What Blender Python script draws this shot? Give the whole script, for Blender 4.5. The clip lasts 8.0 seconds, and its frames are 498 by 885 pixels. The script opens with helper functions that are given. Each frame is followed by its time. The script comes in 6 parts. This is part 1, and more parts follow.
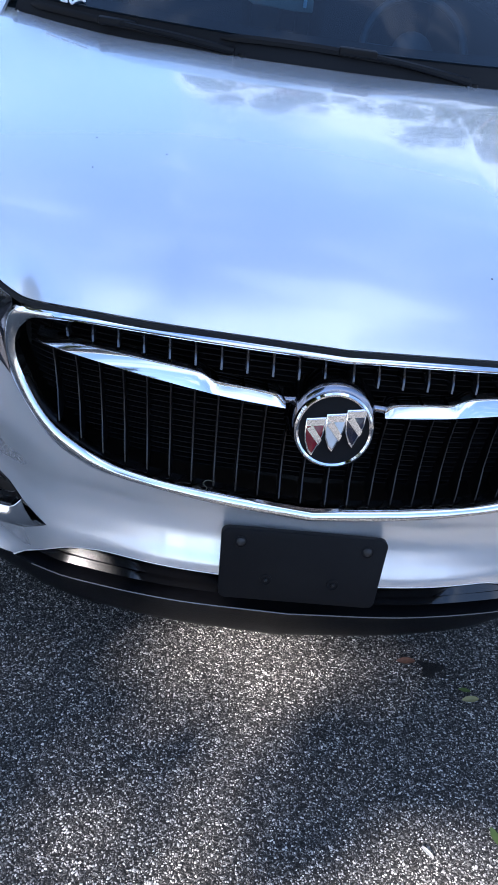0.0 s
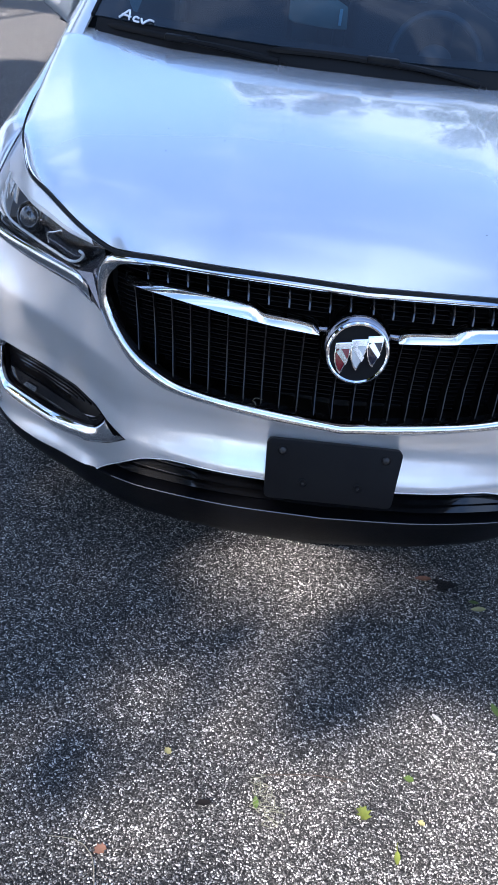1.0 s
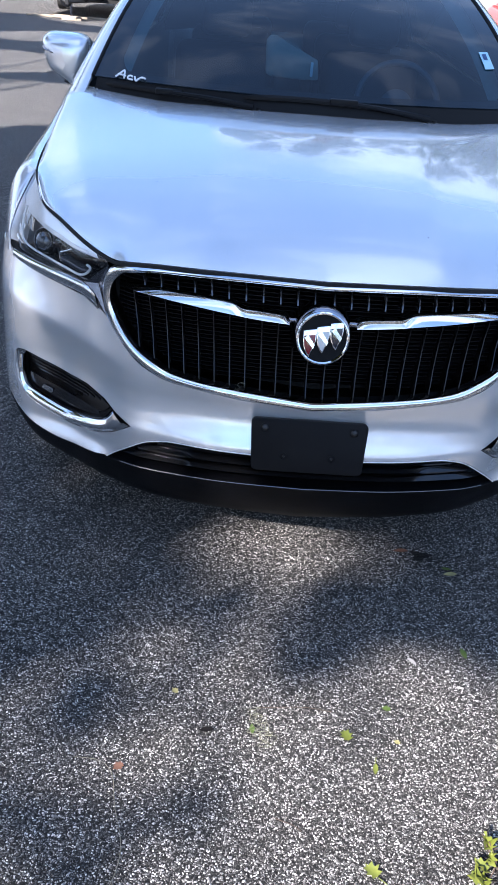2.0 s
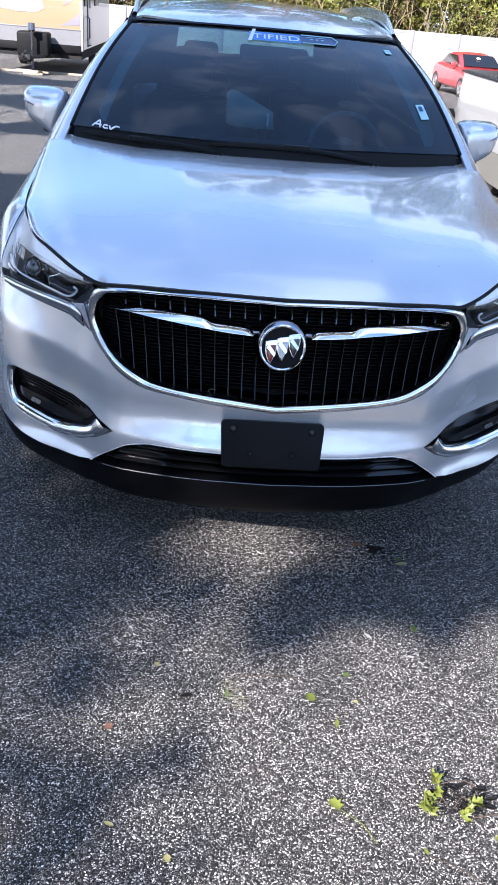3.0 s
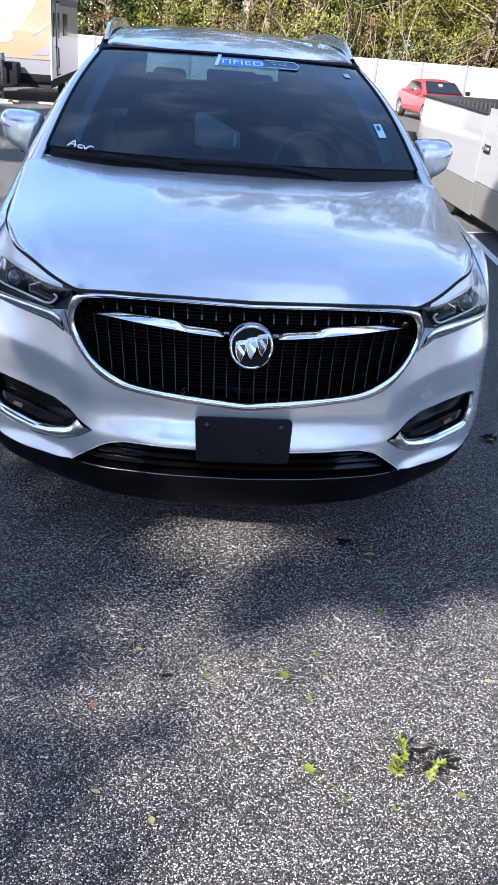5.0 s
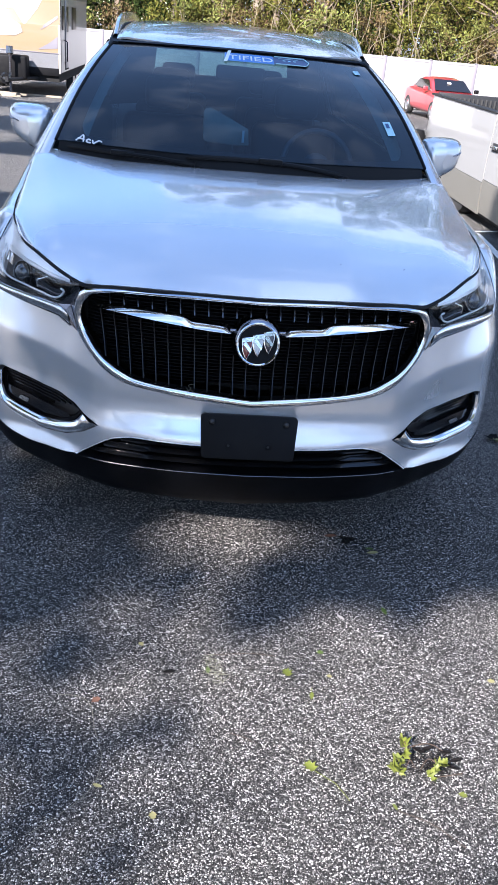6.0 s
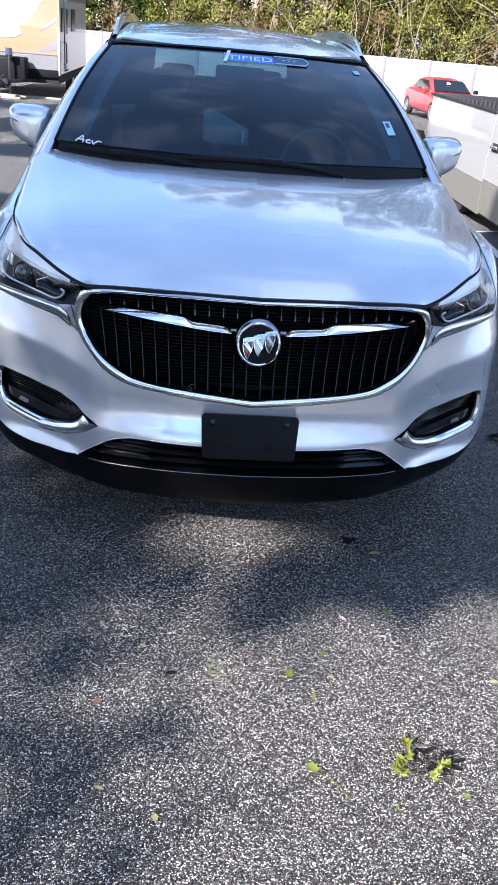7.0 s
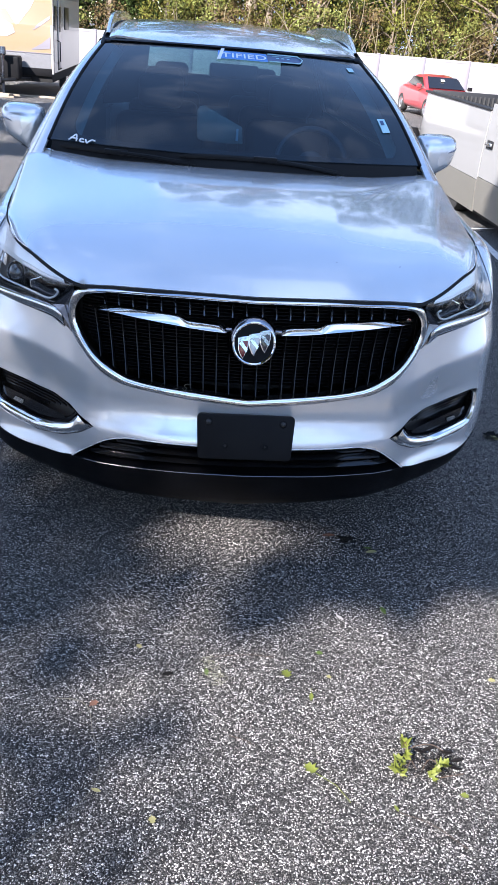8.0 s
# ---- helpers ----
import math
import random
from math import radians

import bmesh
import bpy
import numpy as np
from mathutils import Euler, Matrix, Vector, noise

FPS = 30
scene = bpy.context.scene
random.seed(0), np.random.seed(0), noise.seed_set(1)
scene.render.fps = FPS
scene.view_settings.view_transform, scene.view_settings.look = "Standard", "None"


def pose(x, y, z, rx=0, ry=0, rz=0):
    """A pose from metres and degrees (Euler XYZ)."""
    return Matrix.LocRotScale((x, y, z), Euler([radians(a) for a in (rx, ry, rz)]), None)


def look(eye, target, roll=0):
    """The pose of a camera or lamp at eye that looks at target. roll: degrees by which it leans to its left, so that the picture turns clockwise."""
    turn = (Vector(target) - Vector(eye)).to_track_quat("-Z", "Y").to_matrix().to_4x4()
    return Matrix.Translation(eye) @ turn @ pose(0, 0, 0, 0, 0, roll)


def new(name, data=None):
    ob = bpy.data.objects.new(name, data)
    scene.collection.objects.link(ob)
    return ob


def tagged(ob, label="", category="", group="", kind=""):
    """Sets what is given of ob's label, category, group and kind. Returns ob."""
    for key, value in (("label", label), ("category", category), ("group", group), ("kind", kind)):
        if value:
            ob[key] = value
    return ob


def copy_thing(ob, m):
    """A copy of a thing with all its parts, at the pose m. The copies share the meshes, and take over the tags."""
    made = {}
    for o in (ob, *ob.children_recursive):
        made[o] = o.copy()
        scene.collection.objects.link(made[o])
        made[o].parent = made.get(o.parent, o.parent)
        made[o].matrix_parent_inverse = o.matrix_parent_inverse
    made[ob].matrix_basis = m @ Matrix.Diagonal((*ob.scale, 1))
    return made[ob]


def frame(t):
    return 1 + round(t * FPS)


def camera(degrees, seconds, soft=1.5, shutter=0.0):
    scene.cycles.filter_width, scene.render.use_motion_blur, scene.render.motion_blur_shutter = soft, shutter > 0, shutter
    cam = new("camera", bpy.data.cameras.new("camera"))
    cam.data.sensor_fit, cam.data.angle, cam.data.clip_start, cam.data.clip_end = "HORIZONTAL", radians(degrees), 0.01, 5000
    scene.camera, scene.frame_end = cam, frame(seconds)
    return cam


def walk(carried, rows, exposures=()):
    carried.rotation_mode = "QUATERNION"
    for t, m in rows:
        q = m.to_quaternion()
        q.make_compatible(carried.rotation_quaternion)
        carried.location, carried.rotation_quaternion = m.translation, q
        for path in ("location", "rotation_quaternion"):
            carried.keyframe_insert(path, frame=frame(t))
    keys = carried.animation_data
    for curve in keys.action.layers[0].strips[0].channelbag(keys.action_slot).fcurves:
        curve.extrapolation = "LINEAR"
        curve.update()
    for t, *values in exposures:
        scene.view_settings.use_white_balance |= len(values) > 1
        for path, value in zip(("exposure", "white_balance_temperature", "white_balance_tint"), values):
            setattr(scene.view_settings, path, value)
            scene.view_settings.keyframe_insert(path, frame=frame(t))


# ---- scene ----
cam = camera(33.0, 8.0)
PATH = [
    (0, (-0.283, -1.241, 1.702), (-0.1, 0.383, 0.548), 9.3),
    (0.5, (-0.377, -1.473, 1.698), (-0.254, 0.153, 0.54), 8.3),
    (1, (-0.305, -1.685, 1.747), (-0.214, -0.036, 0.619), 7.8),
    (1.5, (-0.19, -1.891, 1.725), (-0.15, -0.2, 0.659), 5.3),
    (1.7, (-0.202, -1.962, 1.756), (-0.16, -0.261, 0.704), 5.0),
    (2.8, (-0.305, -2.359, 1.792), (-0.185, -0.601, 0.846), 5.1),
    (3, (-0.261, -2.409, 1.804), (-0.124, -0.643, 0.876), 5.1),
    (3.5, (-0.145, -2.489, 1.757), (0.014, -0.707, 0.862), 4.5),
    (4, (-0.147, -2.56, 1.775), (0.029, -0.771, 0.898), 4.2),
    (4.5, (-0.248, -2.597, 1.79), (-0.058, -0.806, 0.919), 4.4),
    (6, (-0.267, -2.595, 1.795), (-0.081, -0.81, 0.914), 5.4),
    (6.5, (-0.264, -2.594, 1.792), (-0.08, -0.808, 0.912), 5.4),
    (7, (-0.268, -2.588, 1.788), (-0.083, -0.801, 0.909), 5.2),
    (7.5, (-0.265, -2.578, 1.785), (-0.078, -0.791, 0.906), 5.1),
    (8, (-0.266, -2.577, 1.788), (-0.072, -0.793, 0.906), 5.0),
]
walk(cam, [(t, look(eye, target, roll)) for t, eye, target, roll in PATH], [(0, 2.18, 6200, 14), (1.5, 2.12, 6200, 14), (3.0, 2.08, 6200, 14), (4.0, 2.02, 6200, 14), (8.0, 2.03, 6200, 14)])

# ---------------------------------------------------------------- light
SUN_TO = Vector((-0.51, -0.70, 0.64)).normalized()
world = bpy.data.worlds.new("sky")
scene.world = world
world.use_nodes = True
wn, wl = world.node_tree.nodes, world.node_tree.links
wn.clear()
sky = wn.new("ShaderNodeTexSky")
sky.sky_type = "NISHITA"
sky.sun_disc = False
sky.sun_elevation = math.asin(SUN_TO.z)
sky.sun_rotation = math.atan2(SUN_TO.x, SUN_TO.y)
sky.air_density, sky.dust_density, sky.ozone_density = 1.0, 0.1, 3.5
tc = wn.new("ShaderNodeTexCoord")
mp = wn.new("ShaderNodeMapping")
mp.inputs["Scale"].default_value = (1.0, 1.0, 2.6)
mp.inputs["Location"].default_value = (0.35, 0.1, 0.2)
wl.new(tc.outputs["Generated"], mp.inputs["Vector"])
cl = wn.new("ShaderNodeTexNoise")
cl.inputs["Scale"].default_value, cl.inputs["Detail"].default_value, cl.inputs["Roughness"].default_value = 2.4, 6.0, 0.52
wl.new(mp.outputs["Vector"], cl.inputs["Vector"])
ramp = wn.new("ShaderNodeValToRGB")
ramp.color_ramp.elements[0].position, ramp.color_ramp.elements[1].position = 0.55, 0.67
sep = wn.new("ShaderNodeSeparateXYZ")
wl.new(tc.outputs["Generated"], sep.inputs[0])
thin = wn.new("ShaderNodeMapRange")
thin.interpolation_type = "SMOOTHSTEP"
thin.inputs[1].default_value, thin.inputs[2].default_value, thin.inputs[3].default_value, thin.inputs[4].default_value = 0.42, 0.58, 0.1, -0.06
wl.new(sep.outputs[2], thin.inputs[0])
# cloud cover added overhead for the white along the hood's front edge
full = wn.new("ShaderNodeMapRange")
full.interpolation_type = "SMOOTHSTEP"
full.inputs[1].default_value, full.inputs[2].default_value, full.inputs[3].default_value, full.inputs[4].default_value = 0.83, 0.92, 0.0, 0.19
wl.new(sep.outputs[2], full.inputs[0])
cover = wn.new("ShaderNodeMath")
wl.new(cl.outputs["Fac"], cover.inputs[0])
wl.new(thin.outputs[0], cover.inputs[1])
cover_all = wn.new("ShaderNodeMath")
wl.new(cover.outputs[0], cover_all.inputs[0])
wl.new(full.outputs[0], cover_all.inputs[1])
# unseen cloud bank added on the left, so the hood's facet mirrors white
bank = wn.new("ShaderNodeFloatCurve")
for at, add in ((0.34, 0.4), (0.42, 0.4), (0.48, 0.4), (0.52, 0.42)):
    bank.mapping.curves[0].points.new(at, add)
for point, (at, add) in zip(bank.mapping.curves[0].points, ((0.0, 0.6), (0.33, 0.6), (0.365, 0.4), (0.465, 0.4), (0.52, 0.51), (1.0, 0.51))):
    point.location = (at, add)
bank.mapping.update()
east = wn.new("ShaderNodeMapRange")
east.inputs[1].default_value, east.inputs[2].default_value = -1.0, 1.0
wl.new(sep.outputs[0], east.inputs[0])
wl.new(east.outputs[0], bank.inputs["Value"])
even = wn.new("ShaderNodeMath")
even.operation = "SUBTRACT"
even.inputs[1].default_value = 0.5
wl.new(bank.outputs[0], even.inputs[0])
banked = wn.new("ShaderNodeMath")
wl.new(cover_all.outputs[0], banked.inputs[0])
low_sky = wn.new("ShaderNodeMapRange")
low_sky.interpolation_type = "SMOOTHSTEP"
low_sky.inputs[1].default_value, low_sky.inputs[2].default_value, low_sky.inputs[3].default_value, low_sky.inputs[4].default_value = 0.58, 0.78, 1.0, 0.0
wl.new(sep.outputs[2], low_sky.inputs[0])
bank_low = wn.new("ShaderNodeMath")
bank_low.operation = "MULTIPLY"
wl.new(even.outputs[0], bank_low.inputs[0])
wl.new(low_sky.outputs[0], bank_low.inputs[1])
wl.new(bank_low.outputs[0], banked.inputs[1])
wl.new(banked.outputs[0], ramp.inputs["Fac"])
puffs = wn.new("ShaderNodeTexNoise")
puffs.inputs["Scale"].default_value, puffs.inputs["Detail"].default_value, puffs.inputs["Roughness"].default_value, puffs.inputs["Distortion"].default_value = 5.5, 7.0, 0.6, 0.4
wl.new(mp.outputs["Vector"], puffs.inputs["Vector"])
puff_ramp = wn.new("ShaderNodeMapRange")
puff_ramp.interpolation_type = "SMOOTHSTEP"
puff_ramp.inputs[1].default_value, puff_ramp.inputs[2].default_value, puff_ramp.inputs[3].default_value, puff_ramp.inputs[4].default_value = 0.5, 0.7, 0.0, 0.34
wl.new(puffs.outputs["Fac"], puff_ramp.inputs[0])
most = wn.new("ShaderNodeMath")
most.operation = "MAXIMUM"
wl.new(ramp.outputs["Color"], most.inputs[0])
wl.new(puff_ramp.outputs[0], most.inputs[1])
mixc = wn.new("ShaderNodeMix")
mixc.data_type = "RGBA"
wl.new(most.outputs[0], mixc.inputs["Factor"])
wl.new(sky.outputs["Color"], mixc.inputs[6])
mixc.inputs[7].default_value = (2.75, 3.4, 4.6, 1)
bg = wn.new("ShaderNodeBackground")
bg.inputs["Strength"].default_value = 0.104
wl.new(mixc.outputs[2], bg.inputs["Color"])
wo = wn.new("ShaderNodeOutputWorld")
wl.new(bg.outputs["Background"], wo.inputs["Surface"])

sun = new("sun", bpy.data.lights.new("sun", "SUN"))
sun.data.energy, sun.data.angle, sun.data.color = 5.0, radians(0.6), (1.0, 0.93, 0.86)
sun.matrix_basis = look((0, 0, 30), Vector((0, 0, 30)) - SUN_TO)

# ---------------------------------------------------------------- materials
def shader(name, base, rough=0.5, metal=0.0, grain=0.0, grain_scale=40.0, blot=0.0, blot_scale=3.0, bump=0.0, bump_scale=60.0, coat=0.0, spec=0.5, tint=None, island=0.0):
    """A plain surface with variation at two scales, fine relief and, where asked, a clear coat."""
    m = bpy.data.materials.new(name)
    m.use_nodes = True
    n, l = m.node_tree.nodes, m.node_tree.links
    p = n["Principled BSDF"]
    p.inputs["Roughness"].default_value = rough
    p.inputs["Metallic"].default_value = metal
    p.inputs["Coat Weight"].default_value = coat
    p.inputs["Coat Roughness"].default_value = 0.02
    p.inputs["Specular IOR Level"].default_value = spec
    co = n.new("ShaderNodeTexCoord")
    a = n.new("ShaderNodeTexNoise")
    a.inputs["Scale"].default_value, a.inputs["Detail"].default_value = grain_scale, 4.0
    l.new(co.outputs["Object"], a.inputs["Vector"])
    b = n.new("ShaderNodeTexNoise")
    b.inputs["Scale"].default_value, b.inputs["Detail"].default_value = blot_scale, 5.0
    l.new(co.outputs["Object"], b.inputs["Vector"])
    lo = [max(0.0, c * (1 - grain)) for c in base]
    hi = [min(1.0, c * (1 + grain)) for c in base]
    r1 = n.new("ShaderNodeMix")
    r1.data_type = "RGBA"
    r1.inputs[6].default_value, r1.inputs[7].default_value = (*lo, 1), (*hi, 1)
    l.new(a.outputs["Fac"], r1.inputs["Factor"])
    r2 = n.new("ShaderNodeMix")
    r2.data_type, r2.blend_type = "RGBA", "MIX"
    other = tint or [c * 0.6 for c in base]
    l.new(r1.outputs[2], r2.inputs[6])
    r2.inputs[7].default_value = (*other, 1)
    mr = n.new("ShaderNodeMapRange")
    mr.inputs[1].default_value, mr.inputs[2].default_value, mr.inputs[3].default_value, mr.inputs[4].default_value = 0.45, 0.75, 0.0, blot
    l.new(b.outputs["Fac"], mr.inputs[0])
    l.new(mr.outputs[0], r2.inputs["Factor"])
    last = r2.outputs[2]
    if island:
        g = n.new("ShaderNodeNewGeometry")
        hs = n.new("ShaderNodeHueSaturation")
        mv = n.new("ShaderNodeMapRange")
        mv.inputs[3].default_value, mv.inputs[4].default_value = 1 - island, 1 + island
        l.new(g.outputs["Random Per Island"], mv.inputs[0])
        l.new(mv.outputs[0], hs.inputs["Value"])
        mh = n.new("ShaderNodeMapRange")
        mh.inputs[3].default_value, mh.inputs[4].default_value = 0.5 - 0.06 * island, 0.5 + 0.05 * island
        l.new(g.outputs["Random Per Island"], mh.inputs[0])
        l.new(mh.outputs[0], hs.inputs["Hue"])
        l.new(last, hs.inputs["Color"])
        last = hs.outputs["Color"]
    l.new(last, p.inputs["Base Color"])
    if bump:
        t = n.new("ShaderNodeTexNoise")
        t.inputs["Scale"].default_value, t.inputs["Detail"].default_value = bump_scale, 3.0
        l.new(co.outputs["Object"], t.inputs["Vector"])
        bp = n.new("ShaderNodeBump")
        bp.inputs["Strength"].default_value, bp.inputs["Distance"].default_value = bump, 0.01
        l.new(t.outputs["Fac"], bp.inputs["Height"])
        l.new(bp.outputs["Normal"], p.inputs["Normal"])
    return m


def glass(name, tint, gloss=1.0, facing=0.05):
    """A thin pane: tinted see-through, with a mirror's share that grows towards grazing angles, alike from both sides."""
    m = bpy.data.materials.new(name)
    m.use_nodes = True
    n, l = m.node_tree.nodes, m.node_tree.links
    n.clear()
    o = n.new("ShaderNodeOutputMaterial")
    t = n.new("ShaderNodeBsdfTransparent")
    t.inputs["Color"].default_value = (*tint, 1)
    g = n.new("ShaderNodeBsdfGlossy")
    g.inputs["Roughness"].default_value = 0.0
    g.inputs["Color"].default_value = (gloss, gloss, gloss, 1)
    w = n.new("ShaderNodeLayerWeight")
    w.inputs["Blend"].default_value = 0.5
    f = n.new("ShaderNodeMath")
    f.operation = "POWER"
    f.inputs[1].default_value = 5.0
    l.new(w.outputs["Facing"], f.inputs[0])
    k = n.new("ShaderNodeMath")
    k.operation = "MULTIPLY_ADD"
    k.inputs[1].default_value, k.inputs[2].default_value = 1 - facing, facing
    l.new(f.outputs[0], k.inputs[0])
    x = n.new("ShaderNodeMixShader")
    l.new(k.outputs[0], x.inputs[0])
    l.new(t.outputs[0], x.inputs[1])
    l.new(g.outputs[0], x.inputs[2])
    l.new(x.outputs[0], o.inputs[0])
    return m


def car_paint(name, base, flake=0.1, metal=0.6, rough=0.34, coat_ior=1.5):
    m = shader(name, base, rough, metal, grain=flake, grain_scale=900.0, blot=0.05, blot_scale=2.0, coat=1.0)
    m.node_tree.nodes["Principled BSDF"].inputs["Coat Roughness"].default_value = 0.035
    m.node_tree.nodes["Principled BSDF"].inputs["Coat IOR"].default_value = coat_ior
    return m


def asphalt():
    """Worn asphalt: grey stones of 4 to 8 mm standing proud of a dark binder."""
    m = bpy.data.materials.new("asphalt")
    m.use_nodes = True
    n, l = m.node_tree.nodes, m.node_tree.links
    p = n["Principled BSDF"]
    p.inputs["Roughness"].default_value = 0.75
    p.inputs["Specular IOR Level"].default_value = 0.2
    co = n.new("ShaderNodeTexCoord")
    wob = n.new("ShaderNodeTexNoise")
    wob.inputs["Scale"].default_value = 60.0
    l.new(co.outputs["Object"], wob.inputs["Vector"])
    add = n.new("ShaderNodeMix")
    add.data_type, add.blend_type = "RGBA", "ADD"
    add.inputs["Factor"].default_value = 0.014
    l.new(co.outputs["Object"], add.inputs[6])
    l.new(wob.outputs["Color"], add.inputs[7])
    v = n.new("ShaderNodeTexVoronoi")
    v.inputs["Scale"].default_value, v.inputs["Randomness"].default_value = 215.0, 1.0
    l.new(add.outputs[2], v.inputs["Vector"])
    v2 = n.new("ShaderNodeTexVoronoi")
    v2.inputs["Scale"].default_value = 420.0
    l.new(add.outputs[2], v2.inputs["Vector"])

    def stones(vor, ramp, size):
        sep = n.new("ShaderNodeSeparateColor")
        l.new(vor.outputs["Color"], sep.inputs[0])
        tone = n.new("ShaderNodeValToRGB")
        tone.color_ramp.elements[0].position, tone.color_ramp.elements[0].color = ramp[0]
        tone.color_ramp.elements[1].position, tone.color_ramp.elements[1].color = ramp[-1]
        for at, colour in ramp[1:-1]:
            tone.color_ramp.elements.new(at).color = colour
        l.new(sep.outputs[0], tone.inputs["Fac"])
        edge = n.new("ShaderNodeMapRange")
        edge.inputs[1].default_value, edge.inputs[2].default_value, edge.inputs[3].default_value, edge.inputs[4].default_value = size, size * 0.7, 0.0, 1.0
        l.new(vor.outputs["Distance"], edge.inputs[0])
        return tone.outputs["Color"], edge.outputs[0]

    wear = n.new("ShaderNodeTexNoise")
    wear.inputs["Scale"].default_value, wear.inputs["Detail"].default_value = 1.6, 6.0
    l.new(co.outputs["Object"], wear.inputs["Vector"])
    binder = n.new("ShaderNodeValToRGB")
    binder.color_ramp.elements[0].position, binder.color_ramp.elements[0].color = 0.3, (0.005, 0.005, 0.0052, 1)
    binder.color_ramp.elements[1].position, binder.color_ramp.elements[1].color = 0.72, (0.0135, 0.0133, 0.0132, 1)
    l.new(wear.outputs["Fac"], binder.inputs["Fac"])
    last = binder.outputs["Color"]
    grit, grit_edge = stones(v2, [(0.0, (0.01236, 0.01182, 0.01104, 1)), (0.55, (0.031, 0.0298, 0.028, 1)), (0.85, (0.14, 0.1345, 0.126, 1)), (1.0, (0.515, 0.4925, 0.46, 1))], 0.55)
    big, big_edge = stones(v, [(0.0, (0.02, 0.0194, 0.0185, 1)), (0.4, (0.078, 0.075, 0.071, 1)), (0.75, (0.29, 0.279, 0.263, 1)), (1.0, (0.9, 0.866, 0.815, 1))], 0.58)
    for colour, edge in ((grit, grit_edge), (big, big_edge)):
        mix = n.new("ShaderNodeMix")
        mix.data_type = "RGBA"
        l.new(edge, mix.inputs["Factor"])
        l.new(last, mix.inputs[6])
        l.new(colour, mix.inputs[7])
        last = mix.outputs[2]
    l.new(last, p.inputs["Base Color"])
    both = n.new("ShaderNodeMath")
    both.operation = "MULTIPLY_ADD"
    both.inputs[1].default_value = 0.4
    l.new(v2.outputs["Distance"], both.inputs[0])
    l.new(v.outputs["Distance"], both.inputs[2])
    bp = n.new("ShaderNodeBump")
    bp.inputs["Strength"].default_value, bp.inputs["Distance"].default_value = 1.0, 0.007
    l.new(both.outputs[0], bp.inputs["Height"])
    bp.invert = True
    l.new(bp.outputs["Normal"], p.inputs["Normal"])
    return m


M_PAINT = car_paint("silver_paint", (0.8, 0.805, 0.82), 0.05, 0.64, 0.25, 1.75)
M_CHROME = shader("chrome", (0.86, 0.87, 0.88), 0.06, 1.0, grain=0.03, blot=0.12, blot_scale=6.0, tint=(0.7, 0.71, 0.72))
M_CHROME_DARK = shader("dark_chrome", (0.27, 0.27, 0.3), 0.14, 1.0, grain=0.05)
M_BLACK = shader("black_plastic", (0.009, 0.009, 0.01), 0.45, grain=0.25, grain_scale=300, blot=0.3, tint=(0.03, 0.03, 0.03), bump=0.05, bump_scale=400)
M_GLOSS = shader("gloss_black", (0.008, 0.008, 0.009), 0.12, grain=0.1, coat=0.3)
M_MATTE = shader("unpainted_black_plastic", (0.006, 0.006, 0.007), 0.6, grain=0.25, grain_scale=200, blot=0.5, blot_scale=9.0, tint=(0.012, 0.012, 0.012), bump=0.06, bump_scale=500, spec=0.13)
M_CHIN = shader("scuffed_chin_plastic", (0.0025, 0.0026, 0.0034), 0.45, grain=0.3, grain_scale=60, blot=0.8, blot_scale=4.0, tint=(0.009, 0.0095, 0.012), bump=0.1, bump_scale=300, spec=0.1)
# near-black colour carries the shade of openings, gaps and undersides
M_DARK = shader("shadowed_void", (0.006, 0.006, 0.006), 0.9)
# one fin metal in two tones; the paler copy paints in mirrored sky
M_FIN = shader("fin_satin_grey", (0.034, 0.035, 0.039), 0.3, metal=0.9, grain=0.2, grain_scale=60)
M_GLINT = shader("glint_satin_metal", (0.1, 0.103, 0.11), 0.26, metal=0.9, grain=0.2, grain_scale=60)
M_RUBBER = shader("tyre_rubber", (0.022, 0.022, 0.022), 0.8, grain=0.3, grain_scale=120, blot=0.4, tint=(0.05, 0.047, 0.042), bump=0.2, bump_scale=150)
M_RIM = shader("wheel_alloy", (0.55, 0.55, 0.56), 0.28, 0.9, grain=0.08)
M_GLASS = glass("windscreen_glass", (0.25, 0.45, 0.57), 1.0, 0.055)
M_PRIVACY = glass("privacy_glass", (0.012, 0.014, 0.016), 0.25)
M_REAR = glass("rear_glass", (0.3, 0.36, 0.33))
M_CLEAR = glass("lamp_glass", (0.94, 0.96, 0.97), 0.8, 0.045)
# cabin colours near black: shade behind the glass is put into them
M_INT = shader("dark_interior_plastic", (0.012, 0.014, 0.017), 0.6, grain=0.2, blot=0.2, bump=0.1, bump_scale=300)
M_SEAT = shader("shaded_seat_leather", (0.011, 0.014, 0.02), 0.5, grain=0.2, blot=0.3, bump=0.15, bump_scale=200)
M_PILLAR = shader("grey_pillar_trim", (0.24, 0.24, 0.22), 0.7, grain=0.15, blot=0.2)
M_WIPER = shader("wiper_rubber", (0.003, 0.003, 0.0035), 0.5, grain=0.25, grain_scale=200, spec=0.2)
M_RED = shader("red_enamel", (0.16, 0.008, 0.016), 0.15, grain=0.1, coat=0.8)
M_NAVY = shader("navy_enamel", (0.006, 0.009, 0.025), 0.15, grain=0.1, coat=0.8)
M_WHITE_EN = shader("white_enamel", (0.62, 0.64, 0.65), 0.2, grain=0.05, coat=0.5)
M_BLUE = shader("blue_film", (0.04, 0.22, 0.62), 0.35, grain=0.05, blot=0.2)
M_BLUE_DARK = shader("dark_blue_film", (0.012, 0.05, 0.16), 0.3, grain=0.05)
